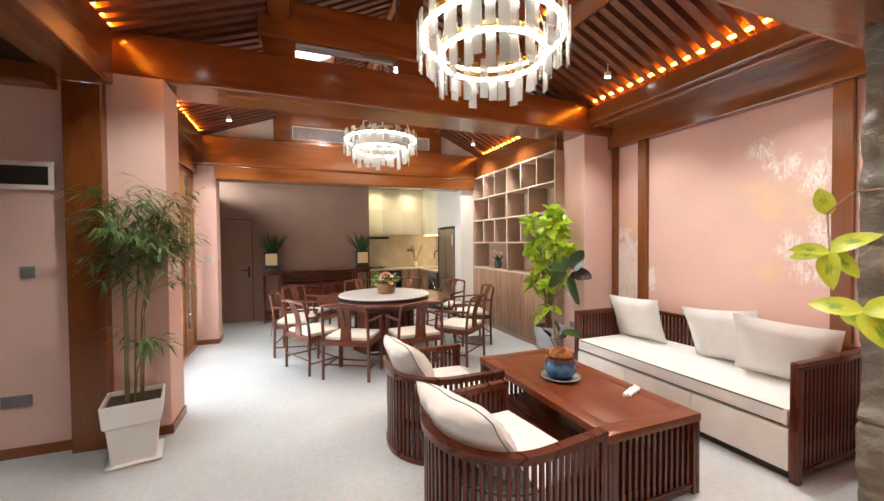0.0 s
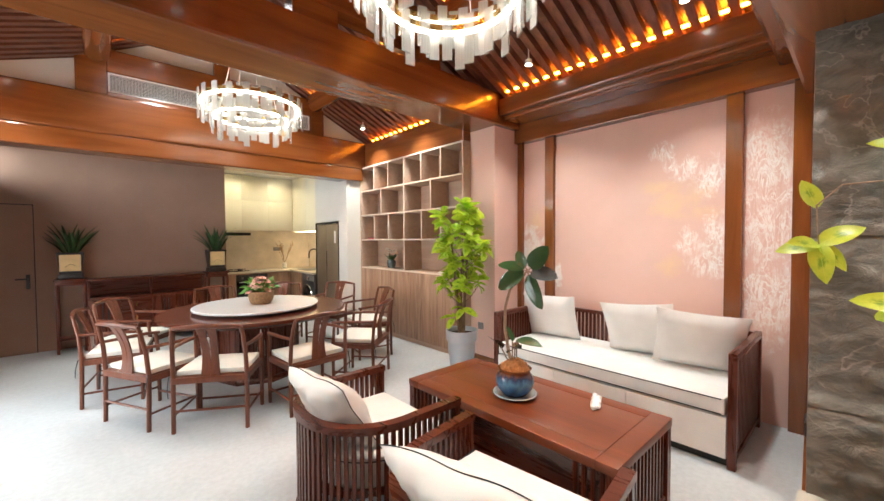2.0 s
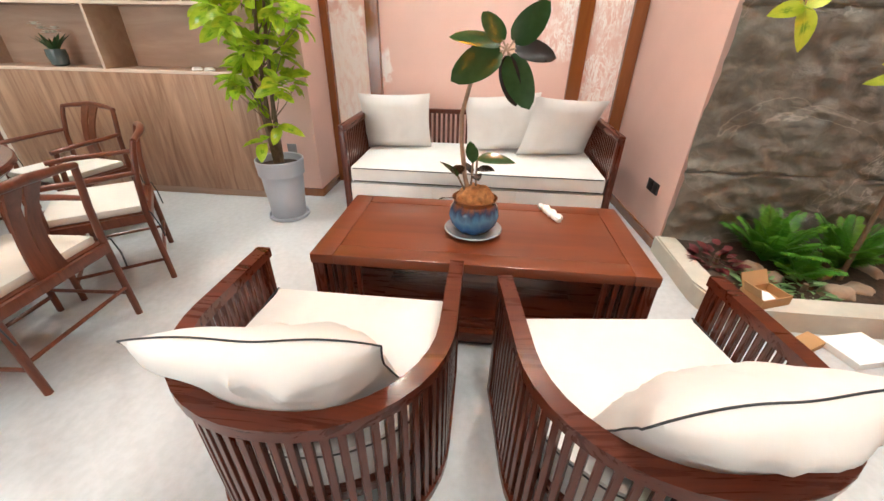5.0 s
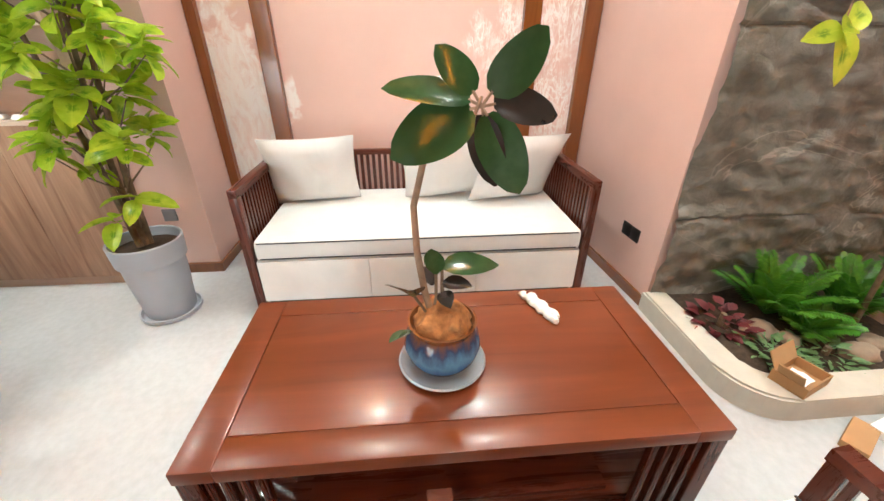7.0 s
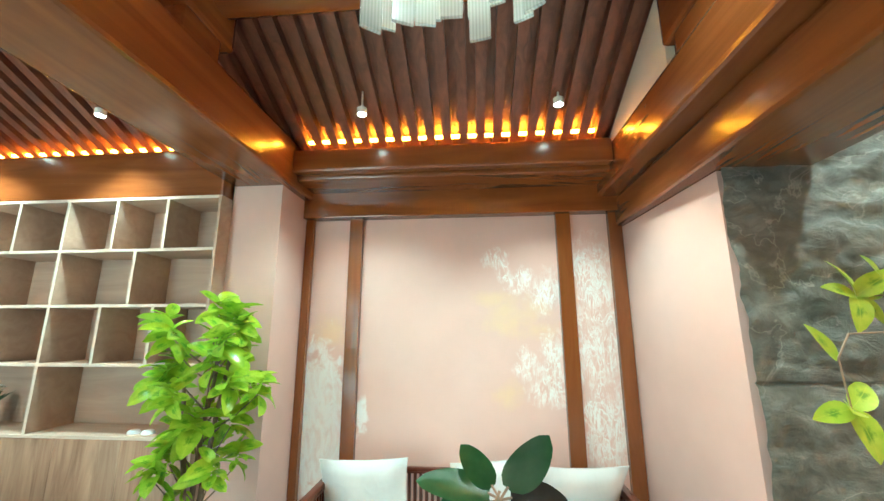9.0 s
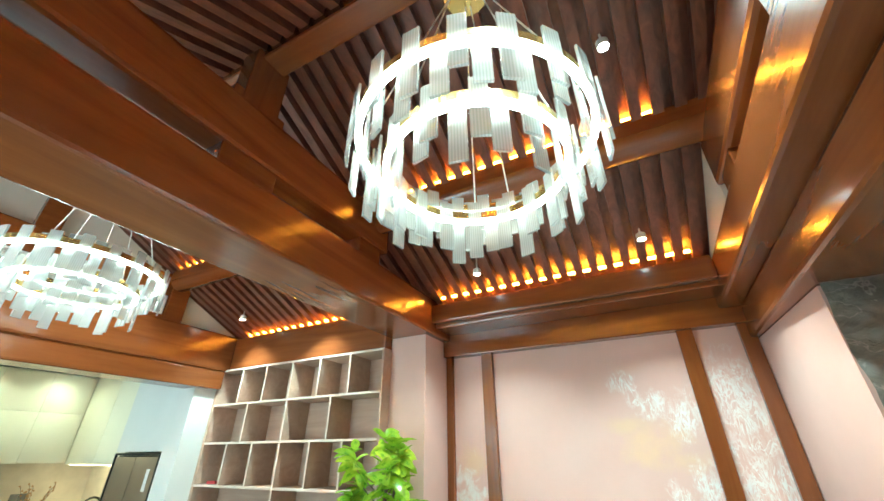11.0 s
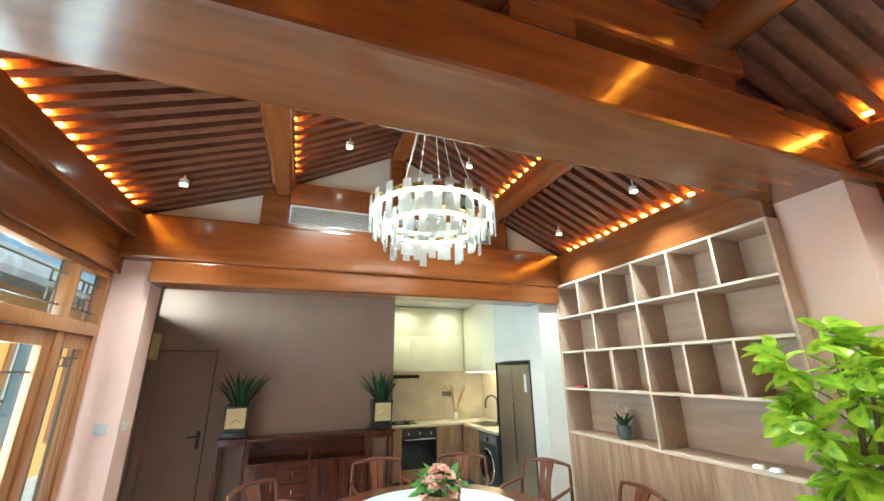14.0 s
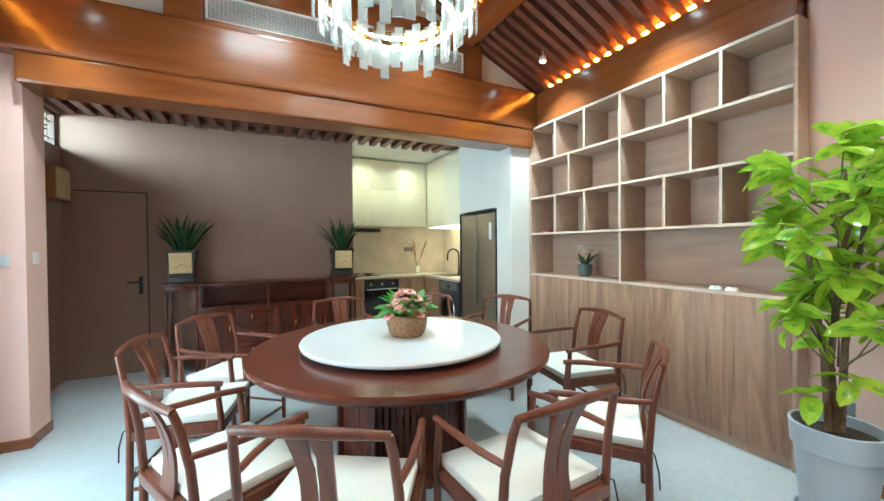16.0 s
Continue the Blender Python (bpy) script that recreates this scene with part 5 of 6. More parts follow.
for k, (deg, rad) in enumerate(((239, 1.20), (274.5, 1.19), (309.5, 1.27), (351, 1.36), (29.5, 1.43), (61, 1.36), (95, 1.30), (141, 1.37), (168, 1.28), (208, 1.18))):
    a = radians(deg)
    m = Matrix.Translation((TC[0] + rad * math.cos(a), TC[1] + rad * math.sin(a), 0)) @ Matrix.Rotation(a + math.pi / 2, 4, "Z")
    if first is None:
        first = dining_chair(m)
    else:
        copy_thing(first, m)

# bookcase
bc = thing("bookcase", "built-in pale oak bookcase with staggered open cells over closed doors", "bookcase")
FX, BX, YA, YB = 3.25, 3.60, 3.925, 6.45
part("back", B(BX - 0.012, BX, YA, YB, 1.07, 2.81), OAK_LIGHT, bc, smooth=False)
T = 0.011
for y in (YA, YB):
    part("side", B(FX, BX - 0.012, y - T, y + T, 0.0, 2.82, 0.001), OAK_LIGHT, bc)
ZS = (1.075, 1.557, 1.98, 2.398, 2.808)
for z in ZS:
    sh = part("shelf", B(FX + 0.002, BX - 0.012, YA + T, YB - T, z - T, z + T, 0.001), OAK_LIGHT, bc)
    # thin strip in a paler colour for the light on the shelf front
    part("edge_band", B(FX - 0.001, FX + 0.002, YA + T, YB - T, z - T, z + T), OAK_LIT_EDGE, sh, "front edge coloured paler, as if lit")
cell = (YB - YA) / 6
for r, cols in ((3, (1, 2, 3, 4, 5)), (2, (1.5, 3, 4.5)), (1, (1, 2, 3, 4, 5)), (0, (3,))):
    for k in cols:
        y = YB - k * cell
        dv = part("divider", B(FX + 0.003, BX - 0.012, y - T, y + T, ZS[r] + T, ZS[r + 1] - T, 0.001), OAK_LIGHT, bc)
        # the divider front gets the same painted light
        part("edge_band", B(FX, FX + 0.003, y - T, y + T, ZS[r] + T, ZS[r + 1] - T), OAK_LIT_EDGE, dv, "front edge coloured paler, as if lit")
part("plinth", B(FX + 0.03, BX, YA + T, YB - T, 0, 0.07), OAK_LIGHT, bc)
w = (YB - YA - 2 * T) / 5
for i in range(5):
    part("door", B(FX + 0.001, FX + 0.020, YA + T + i * w + 0.0015, YA + T + (i + 1) * w - 0.0015, 0.072, 1.062, 0.001), OAK_DARK, bc, "wood-grained door")
part("carcass", B(FX + 0.022, BX, YA + T, YB - T, 0.07, 1.06), OAK_DARK, bc)
part("filler", B(FX - 0.004, BX, YB + T, 6.60, 0, 2.82), OAK_LIGHT, bc)

lv = thing("lily_vase", "small glass vase with white flowers on the bookcase", "vase", pose(3.39, 5.73, 1.088))
part("vase", lathe(bmesh.new(), [(0.045, 0), (0.06, 0.01), (0.075, 0.08), (0.07, 0.13), (0.062, 0.13), (0.0, 0.12)], 28), plain("smoked_glass_vase", (0.10, 0.13, 0.13), 0.1, bump=0), lv)
vl = leaf_mesh("leaf", 0.16, 0.03, LEAF_DARK, 0.1, 0.2, 4)
pw = blossom(PETALW, 0.045)
for i in range(14):
    a = i * 2.4
    shared("leaf", vl, lv, aim((0.03 * math.cos(a), 0.03 * math.sin(a), 0.12), (math.cos(a) * 0.5, math.sin(a) * 0.5, 0.8), 0, 0.8 + 0.3 * (i % 3) / 2))
for i in range(5):
    a = i * 1.3
    shared("flower", pw, lv, Matrix.Translation((0.06 * math.cos(a), 0.06 * math.sin(a), 0.25 + 0.03 * (i % 3))))
solo("red_box", B(-0.03, 0.03, -0.06, 0.06, 0, 0.035, 0.004), REDCARD, "small red packet lying on a bookcase shelf", "box", m=pose(3.38, 6.30, 1.562, 0, 0, 12))
for k, (y, a) in enumerate(((4.42, 10), (4.31, -15))):
    solo("paper_cup_lid", lathe(bmesh.new(), [(0.04, 0), (0.045, 0.006), (0.03, 0.025), (0.0, 0.027)], 20), PAPER, "small white object on the bookcase ledge", "lid", m=pose(3.33, y, 1.087), group="white lids")

# sideboard and plant stands
sb = thing("sideboard", "dark rosewood sideboard with open shelf, slatted doors and drawers", "sideboard", pose(0.38, 7.85, 0))
part("top", B(-0.73, 0.73, -0.01, 0.34, 0.985, 1.01, 0.003), FURN["x"], sb)
for x in (-0.71, 0.0, 0.71):
    part("post", B(x - 0.016, x + 0.016, 0, 0.032, 0.74, 0.985, 0.003), FURN["z"], sb)
    part("post", B(x - 0.016, x + 0.016, 0.30, 0.332, 0.74, 0.985, 0.003), FURN["z"], sb)
part("shelf", B(-0.73, 0.73, 0.0, 0.34, 0.715, 0.74, 0.003), FURN["x"], sb)
part("body", B(-0.72, 0.72, 0.012, 0.335, 0.10, 0.715), FURN["x"], sb)
part("back_panel", B(-0.70, 0.70, 0.31, 0.32, 0.74, 0.985), FURN["x"], sb)
for x in (-0.69, 0.69):
    for y in (0.03, 0.30):
        part("leg", B(x - 0.02, x + 0.02, y - 0.02, y + 0.02, 0, 0.10, 0.003), FURN["z"], sb)
for i, x in enumerate((-0.54, -0.18, 0.18, 0.54)):
    if i in (0, 3, 2):
        d = part("door", B(x - 0.175, x + 0.175, -0.004, 0.012, 0.115, 0.705, 0.003), FURN["z"], sb)
        for k in range(5):
            part("slat", B(x - 0.06 + k * 0.03, x - 0.045 + k * 0.03, -0.012, -0.004, 0.30, 0.66), BLACK if k % 2 else FURN["z"], d)
        part("handle", B(x + 0.12, x + 0.13, -0.018, -0.004, 0.44, 0.52, 0.002), GOLD, d, "brass handle")
    else:
        for z in (0.115, 0.315, 0.515):
            d = part("drawer", B(x - 0.175, x + 0.175, -0.004, 0.012, z, z + 0.19, 0.003), FURN["x"], sb)
            part("handle", B(x - 0.006, x + 0.006, -0.018, -0.004, z + 0.06, z + 0.12, 0.002), GOLD, d, "brass handle")
blade = [leaf_mesh("leaf", L, 0.028, LEAF_DARK, 0.15, dr, 5, 0.5) for L, dr in ((0.42, 0.25), (0.36, 0.45), (0.30, 0.15))]


def stand_with_orchid(x):
    st = thing("plant_stand", "tall dark rosewood plant stand beside the sideboard", "plant stand", pose(x, 8.0, 0), "plant stands")
    part("top", B(-0.17, 0.17, -0.17, 0.17, 1.00, 1.03, 0.004), FURN["x"], st)
    part("apron", B(-0.15, 0.15, -0.15, 0.15, 0.94, 1.00, 0.003), FURN["x"], st)
    for sx in (-1, 1):
        for sy in (-1, 1):
            part("leg", B(sx * 0.14 - 0.016, sx * 0.14 + 0.016, sy * 0.14 - 0.016, sy * 0.14 + 0.016, 0, 0.95, 0.003), FURN["z"], st)
    part("shelf", B(-0.14, 0.14, -0.14, 0.14, 0.18, 0.20), FURN["x"], st)
    pl = thing("orchid_plant", "strap-leaved orchid in a black box pot with gold panel", "plant", pose(x, 8.0, 1.03), "orchids on the plant stands")
    part("pot", square_pot([(0.11, 0.07), (0.14, 0.37), (0.13, 0.37), (0.125, 0.33)]), LACQUER, pl, "black lacquer box pot")
    part("foot", B(-0.13, 0.13, -0.13, 0.13, 0.0, 0.07, 0.012), LACQUER, pl)
    pn = part("panel", B(-0.108, 0.108, -0.146, -0.134, 0.12, 0.35, 0.002), BOXGOLD, pl, "gold painted front panel", m=Matrix.Rotation(radians(4), 4, "X") @ Matrix.Translation((0, 0.015, 0)))
    part("drawing", tube(bmesh.new(), [(-0.05, -0.148, 0.18), (0.0, -0.148, 0.22), (0.03, -0.148, 0.21), (0.06, -0.148, 0.19)], 0.0025, 4), BARK, pn)
    part("soil", B(-0.125, 0.125, -0.125, 0.125, 0.30, 0.335), SOIL, pl)
    rnd = random.Random(int(x * 100) + 500)
    for i in range(46):
        a = i * 2.4
        k = rnd.random()
        dv = Vector((math.cos(a) * (0.10 + 0.42 * k), math.sin(a) * (0.10 + 0.36 * k), 1.0))
        shared("leaf", blade[i % 3], pl, aim((0.07 * math.cos(a) * k, 0.07 * math.sin(a) * k, 0.33), dv, rnd.uniform(-1, 1), rnd.uniform(0.9, 1.25)))


stand_with_orchid(-0.51)
stand_with_orchid(1.29)

# flush door in the mauve wall
dr = thing("door_1", "closed flush mauve door with black lever handle", "door", kind="structure")
part("door_leaf", B(-1.50, -0.885, 8.206, 8.222, 0.01, 2.055, 0.002), MAUVE, dr)
bm = B(-0.882, -0.872, 8.214, 8.222, 0, 2.07)
box(bm, -1.52, -0.882, 8.214, 8.222, 2.058, 2.07)
part("door_gap", bm, BLACK, dr)
h = part("door_handle", B(-0.965, -0.925, 8.198, 8.206, 0.90, 1.10, 0.004), BLACK, dr, "black lever handle")
part("lever", tube(bmesh.new(), [(-0.945, 8.20, 1.04), (-0.945, 8.155, 1.04), (-1.06, 8.150, 1.04)], 0.010, 8), BLACK, h)
for x in (-0.30, 0.30, 0.90):
    struct("trim_wall_joint", B(x - 0.001, x + 0.001, 8.2180, 8.2215, 0, 2.96), GREYPLASTIC, "thin joint between mauve wall panels", "trim")

# kitchen
kb = thing("kitchen_base_cabinet", "wood-fronted base cabinets under a pale worktop", "cabinet")
part("body", B(1.51, 3.58, 9.07, 9.60, 0.08, 0.875), OAK_DARK, kb)
part("plinth", B(1.51, 3.0, 9.12, 9.60, 0, 0.08), BLACK, kb)
part("body", B(2.97, 3.58, 8.40, 9.07, 0.08, 0.875), OAK_DARK, kb)
for x0, x1 in ((1.515, 1.86), (2.47, 2.94)):
    part("door", B(x0, x1, 9.05, 9.07, 0.09, 0.865, 0.002), OAK_DARK, kb)
part("door", B(2.95, 2.97, 8.42, 9.04, 0.09, 0.865, 0.002), OAK_DARK, kb)
bm = B(1.51, 3.60, 9.03, 9.60, 0.875, 0.915, 0.004)
box(bm, 2.93, 3.60, 7.76, 9.03, 0.875, 0.915, 0.004)
solo("worktop", bm, COUNTER, "pale stone corner worktop on the base cabinets", "worktop")
ov = thing("oven", "black built-in oven with a steel handle", "oven")
part("body", B(1.865, 2.465, 9.045, 9.072, 0.25, 0.85, 0.003), GLASSBLACK, ov)
part("control_panel", B(1.87, 2.46, 9.038, 9.046, 0.72, 0.845, 0.002), plain("dark_steel_panel", (0.06, 0.06, 0.065), 0.3, 0.6, bump=0), ov)
part("handle", tube(bmesh.new(), [(1.90, 9.045, 0.70), (1.90, 9.005, 0.70), (2.43, 9.005, 0.70), (2.43, 9.045, 0.70)], 0.014, 8), CHROME, ov)
for x in (1.97, 2.165, 2.36):
    part("knob", lathe(bmesh.new(), [(0.02, 0), (0.02, 0.02), (0, 0.022)], 16, Matrix.Translation((x, 9.038, 0.785)) @ Matrix.Rotation(radians(90), 4, "X")), CHROME, ov)
wm = thing("washing_machine", "dark grey front-loading washing machine under the worktop", "washing machine")
part("body", B(2.96, 3.56, 7.78, 8.39, 0.02, 0.865, 0.006), plain("dark_grey_enamel", (0.06, 0.062, 0.068), 0.3, bump=0), wm)
MX = Matrix.Translation((2.958, 8.085, 0.42)) @ Matrix.Rotation(radians(-90), 4, "Y")
part("door", lathe(bmesh.new(), [(0.225, 0), (0.225, 0.03), (0.17, 0.045), (0.16, 0.03), (0, 0.02)], 36, MX), GLASSBLACK, wm)
part("door_ring", lathe(bmesh.new(), [(0.23, 0.0), (0.24, 0.02), (0.225, 0.034), (0.222, 0.0)], 36, MX), CHROME, wm)
part("control_panel", B(2.952, 2.962, 7.80, 8.37, 0.73, 0.85, 0.002), GREYPLASTIC, wm)
part("dial", lathe(bmesh.new(), [(0.04, 0), (0.04, 0.02), (0, 0.022)], 20, Matrix.Translation((2.952, 8.05, 0.79)) @ Matrix.Rotation(radians(-90), 4, "Y")), CHROME, wm)
up = thing("kitchen_wall_cabinet", "tall cream lacquered wall cabinets", "cabinet")
part("body", B(1.51, 3.60, 9.27, 9.60, 1.78, 2.93), CREAM, up)
for x0, x1 in ((1.515, 2.0415), (2.043, 2.5715), (2.573, 3.09)):
    part("door", B(x0, x1, 9.25, 9.27, 1.775, 2.4035, 0.001), CREAM, up)
    part("door", B(x0, x1, 9.25, 9.27, 2.405, 2.93, 0.001), CREAM, up)
part("body", B(3.12, 3.60, 7.76, 9.25, 1.76, 2.93), CREAM, up)
for y0, y1 in ((7.765, 8.5035), (8.505, 9.245)):
    part("door", B(3.10, 3.12, y0, y1, 1.755, 2.93, 0.002), CREAM, up)
solo("kitchen_light_strip", B(3.14, 3.58, 7.80, 9.22, 1.742, 1.752), KLED, "warm light strip under the wall cabinets", "light strip")
hd = thing("range_hood", "slim black range hood under the wall cabinets", "range hood")
part("body", B(1.53, 2.14, 9.0, 9.27, 1.66, 1.72, 0.006), BLACK, hd)
part("control_strip", B(1.55, 2.12, 8.992, 9.0, 1.668, 1.70), GLASSBLACK, hd)
hob = thing("gas_hob", "black gas hob on the worktop", "hob")
part("plate", B(1.60, 2.15, 9.12, 9.50, 0.915, 0.925, 0.003), GLASSBLACK, hob)
for x in (1.75, 2.0):
    part("burner", lathe(bmesh.new(), [(0.05, 0.925), (0.05, 0.945), (0, 0.948)], 20, Matrix.Translation((x, 9.3, 0))), BLACK, hob)
    for a in range(4):
        part("pan_support", B(0.03, 0.11, -0.006, 0.006, 0.945, 0.958, m=Matrix.Translation((x, 9.3, 0)) @ Matrix.Rotation(a * math.pi / 2, 4, "Z")), BLACK, hob)
sk2 = thing("kitchen_sink", "black recessed sink in the worktop", "sink")
part("basin", B(3.05, 3.45, 8.35, 8.95, 0.912, 0.919, 0.002), BLACK, sk2)
fa = thing("kitchen_faucet", "black swan-neck kitchen tap", "faucet", pose(3.42, 8.60, 0.915))
part("base", lathe(bmesh.new(), [(0.028, 0), (0.028, 0.03), (0.018, 0.04), (0.018, 0.10)], 18), BLACK, fa)
part("spout", tube(bmesh.new(), [(0, 0, 0.05), (0, 0, 0.34)] + [(-0.11 + 0.11 * math.cos(i * math.pi / 8), 0.0, 0.34 + 0.11 * math.sin(i * math.pi / 8)) for i in range(1, 9)] + [(-0.22, 0, 0.25)], 0.014, 10), BLACK, fa)
part("lever", tube(bmesh.new(), [(0.0, 0.0, 0.10), (0.0, -0.09, 0.14)], 0.008, 8), BLACK, fa)
tw = thing("twig_vase", "dry orange-berried twigs in a small vase on the worktop", "vase", pose(2.95, 9.38, 0.915))
part("vase", lathe(bmesh.new(), [(0.03, 0), (0.05, 0.02), (0.05, 0.10), (0.03, 0.14), (0.028, 0.14), (0.0, 0.13)], 20), WHITEPOT, tw)
rnd = random.Random(3)
for i in range(9):
    a = rnd.random() * 6.28
    p = [Vector((0, 0, 0.12)), Vector((0.08 * math.cos(a), 0.08 * math.sin(a), 0.30)), Vector((0.20 * math.cos(a), 0.16 * math.sin(a), 0.50 + 0.12 * rnd.random()))]
    t = part("twig", tube(bmesh.new(), p, 0.003, 4), BARK, tw)
    for k in range(5):
        q = p[1].lerp(p[2], 0.2 + 0.2 * k)
        bmt = bmesh.new()
        bmesh.ops.create_icosphere(bmt, subdivisions=1, radius=0.012, matrix=Matrix.Translation(q + Vector((0.02 * math.sin(k * 3), 0.02 * math.cos(k * 5), 0.01))))
        part("berry", bmt, CARDBOARD, t)
fr = thing("refrigerator", "champagne steel double-door refrigerator in a white recess", "refrigerator")
part("body", B(3.02, 3.60, 6.80, 7.72, 0.03, 1.86), BLACK, fr)
for y0, y1 in ((6.82, 7.268), (7.275, 7.71)):
    part("door", B(2.985, 3.02, y0, y1, 0.06, 1.845, 0.008), STEEL, fr)
part("handle_groove", B(2.981, 2.988, 7.26, 7.283, 0.62, 1.35), BLACK, fr)
part("sticker", B(2.981, 2.985, 6.90, 6.96, 1.50, 1.72), PAPER, fr, "white paper label")
for y in (6.785, 7.728):
    part("trim", B(2.975, 3.0, y - 0.010, y + 0.010, 0.0, 1.88), BLACK, fr)
part("trim", B(2.975, 3.0, 6.775, 7.738, 1.862, 1.885), BLACK, fr)
for x, y in ((1.9, 9.0), (2.7, 9.0), (2.3, 8.6)):
    s = thing("downlight", "small round recessed downlight in the kitchen ceiling", "downlight", pose(x, y, 2.95), "kitchen downlights")
    part("rim", lathe(bmesh.new(), [(0.035, -0.004), (0.045, -0.004), (0.045, 0.0), (0.035, 0.0)], 24), AC_WHITE, s)
    part("lens", lathe(bmesh.new(), [(0.0, -0.002), (0.035, -0.002)], 24), BULB, s)
    l = bpy.data.lights.new("down_light", "SPOT")
    l.energy, l.spot_size, l.spot_blend, l.shadow_soft_size, l.color = 22, radians(160), 1.0, 0.10, (1.0, 0.86, 0.62)
    new("down_light", l).location = (x, y, 2.93)


# switches, sockets, vents
def plate(name, m, n, mat, label, cat):
    s = thing(name, label, cat, m)
    for i in range(n):
        x = (i - (n - 1) / 2) * 0.09
        p = part("plate", B(x - 0.043, x + 0.043, -0.010, 0.0, -0.043, 0.043, 0.003), mat, s)
        part("rocker", B(x - 0.032, x + 0.032, -0.013, -0.009, -0.032, 0.032, 0.002), mat, p)


plate("wall_socket", pose(2.985, 0.692, 0.40, 0, 0, 183.5), 2, plain("black_socket_plastic", (0.02, 0.018, 0.018), 0.35, bump=0), "black double wall socket on the pink wall", "socket")
plate("wall_switch", pose(-1.945, 3.38, 1.38), 1, GREYPLASTIC, "dark grey wall switch on the pink wall", "switch")
plate("wall_socket", pose(-2.03, 3.38, 0.42), 2, GREYPLASTIC, "dark grey double wall socket near the floor", "socket")
plate("wall_switch", pose(-1.345, 6.50, 1.35), 1, SILVERSW, "silver wall switch on the pink pillar", "switch")
plate("wall_switch", pose(-1.22, 6.62, 1.36, 0, 0, 90), 1, AC_WHITE, "white wall switch on the pillar side", "switch")
plate("wall_switch", pose(-1.07, 3.58, 1.36, 0, 0, 90), 2, AC_WHITE, "white control panel on the pillar side", "switch")
plate("wall_socket", pose(2.87, 9.62, 1.36), 2, GREYPLASTIC, "dark double socket on the kitchen splashback", "socket")
plate("wall_socket", pose(3.246, 6.53, 0.30, 0, 0, -90), 1, GREYPLASTIC, "dark wall socket beside the bookcase", "socket")
plate("wall_socket", pose(3.39, 3.74, 0.45, 0, 0, -90), 1, GREYPLASTIC, "dark wall socket behind the ficus", "socket")

vt = thing("air_vent", "long white framed air vent with dark slats", "air vent")
bm = B(-2.75, -1.77, 3.362, 3.38, 2.17, 2.205, 0.003)
box(bm, -2.75, -1.77, 3.362, 3.38, 1.995, 2.03, 0.003)
box(bm, -1.805, -1.77, 3.362, 3.38, 2.03, 2.17, 0.003)
box(bm, -2.75, -2.715, 3.362, 3.38, 2.03, 2.17, 0.003)
part("frame", bm, AC_WHITE, vt)
part("backing", B(-2.715, -1.805, 3.374, 3.379, 2.03, 2.17), DARKGREY, vt)
for i in range(7):
    part("slat", B(-2.715, -1.805, 3.366, 3.374, 2.04 + i * 0.019, 2.044 + i * 0.019), DARKGREY, vt)

AC_GREY = plain("grey_grille_plastic", (0.52, 0.51, 0.49), 0.5, bump=0)
ac = thing("air_conditioner_grille", "long white air conditioner grille in the upper beam", "air conditioner")
bm = B(-0.09, 2.32, 6.418, 6.44, 3.507, 3.523, 0.002)
box(bm, -0.09, 2.32, 6.418, 6.44, 3.297, 3.313, 0.002)
box(bm, -0.09, -0.072, 6.418, 6.44, 3.313, 3.507, 0.002)
box(bm, 2.302, 2.32, 6.418, 6.44, 3.313, 3.507, 0.002)
part("frame", bm, AC_WHITE, ac)
part("backing", B(-0.072, 2.302, 6.434, 6.439, 3.313, 3.507), plain("grey_filter_mesh", (0.10, 0.10, 0.10), 0.7, bump=0), ac)
for i in range(11):
    part("slat", B(-0.072, 2.302, 6.424, 6.434, 3.323 + i * 0.017, 3.329 + i * 0.017), AC_GREY, ac)
bm = bmesh.new()
for i in range(79):
    x = -0.05 + i * 0.03
    box(bm, x, x + 0.005, 6.421, 6.425, 3.313, 3.507)
part("grille_mesh", bm, AC_GREY, ac, smooth=False)

eb = thing("wall_box", "small wooden fuse box high on the mauve wall", "box", pose(-1.62, 8.0, 1.93))
part("case", B(0.0, 0.09, -0.17, 0.17, 0, 0.34, 0.004), DOORWOOD, eb)
part("front", B(0.09, 0.098, -0.15, 0.15, 0.02, 0.32, 0.002), BOXGOLD, eb)


# ---- glazed doors ----
def lattice(bm, x, y0, y1, z0, z1, b=0.012, fl=1):
    """Stepped bars round the edge of a pane."""
    w, h = y1 - y0, z1 - z0
    k = min(w, h) * 0.22
    for a, c in ((y0 + k, 1), (y1 - k, -1)):
        box(bm, x - b / 2, x + b / 2, a - b / 2, a + b / 2, z0, z1)
    for a in (z0 + k, z1 - k):
        box(bm, x - b / 2, x + b / 2, y0, y1, a - b / 2, a + b / 2)
    for sy, yy in ((1, y0), (-1, y1)):
        for sz, zz in ((1, z0), (-1, z1)):
            box(bm, x - b / 2, x + b / 2, *sorted((yy + sy * k, yy + sy * 2 * k)), *sorted((zz + sz * 2 * k, zz + sz * 2 * k + b)))
            box(bm, x - b / 2, x + b / 2, *sorted((yy + sy * 2 * k, yy + sy * 2 * k + b)), *sorted((zz + sz * k, zz + sz * 2 * k)))


def pane(x, y0, y1, z0, z1, parent):
    p = part("pane", B(x - 0.003, x + 0.003, y0, y1, z0, z1), GLASS, parent, smooth=False)
    p.visible_shadow = False
    return p


wf = thing("window_1", "golden-brown wooden window frame with lattice transoms over glazed doors", "window", kind="structure")
bm = B(-1.60, -1.52, 3.78, 3.86, 0, 2.66, 0.004)
box(bm, -1.60, -1.52, 6.42, 6.50, 0, 2.66, 0.004)
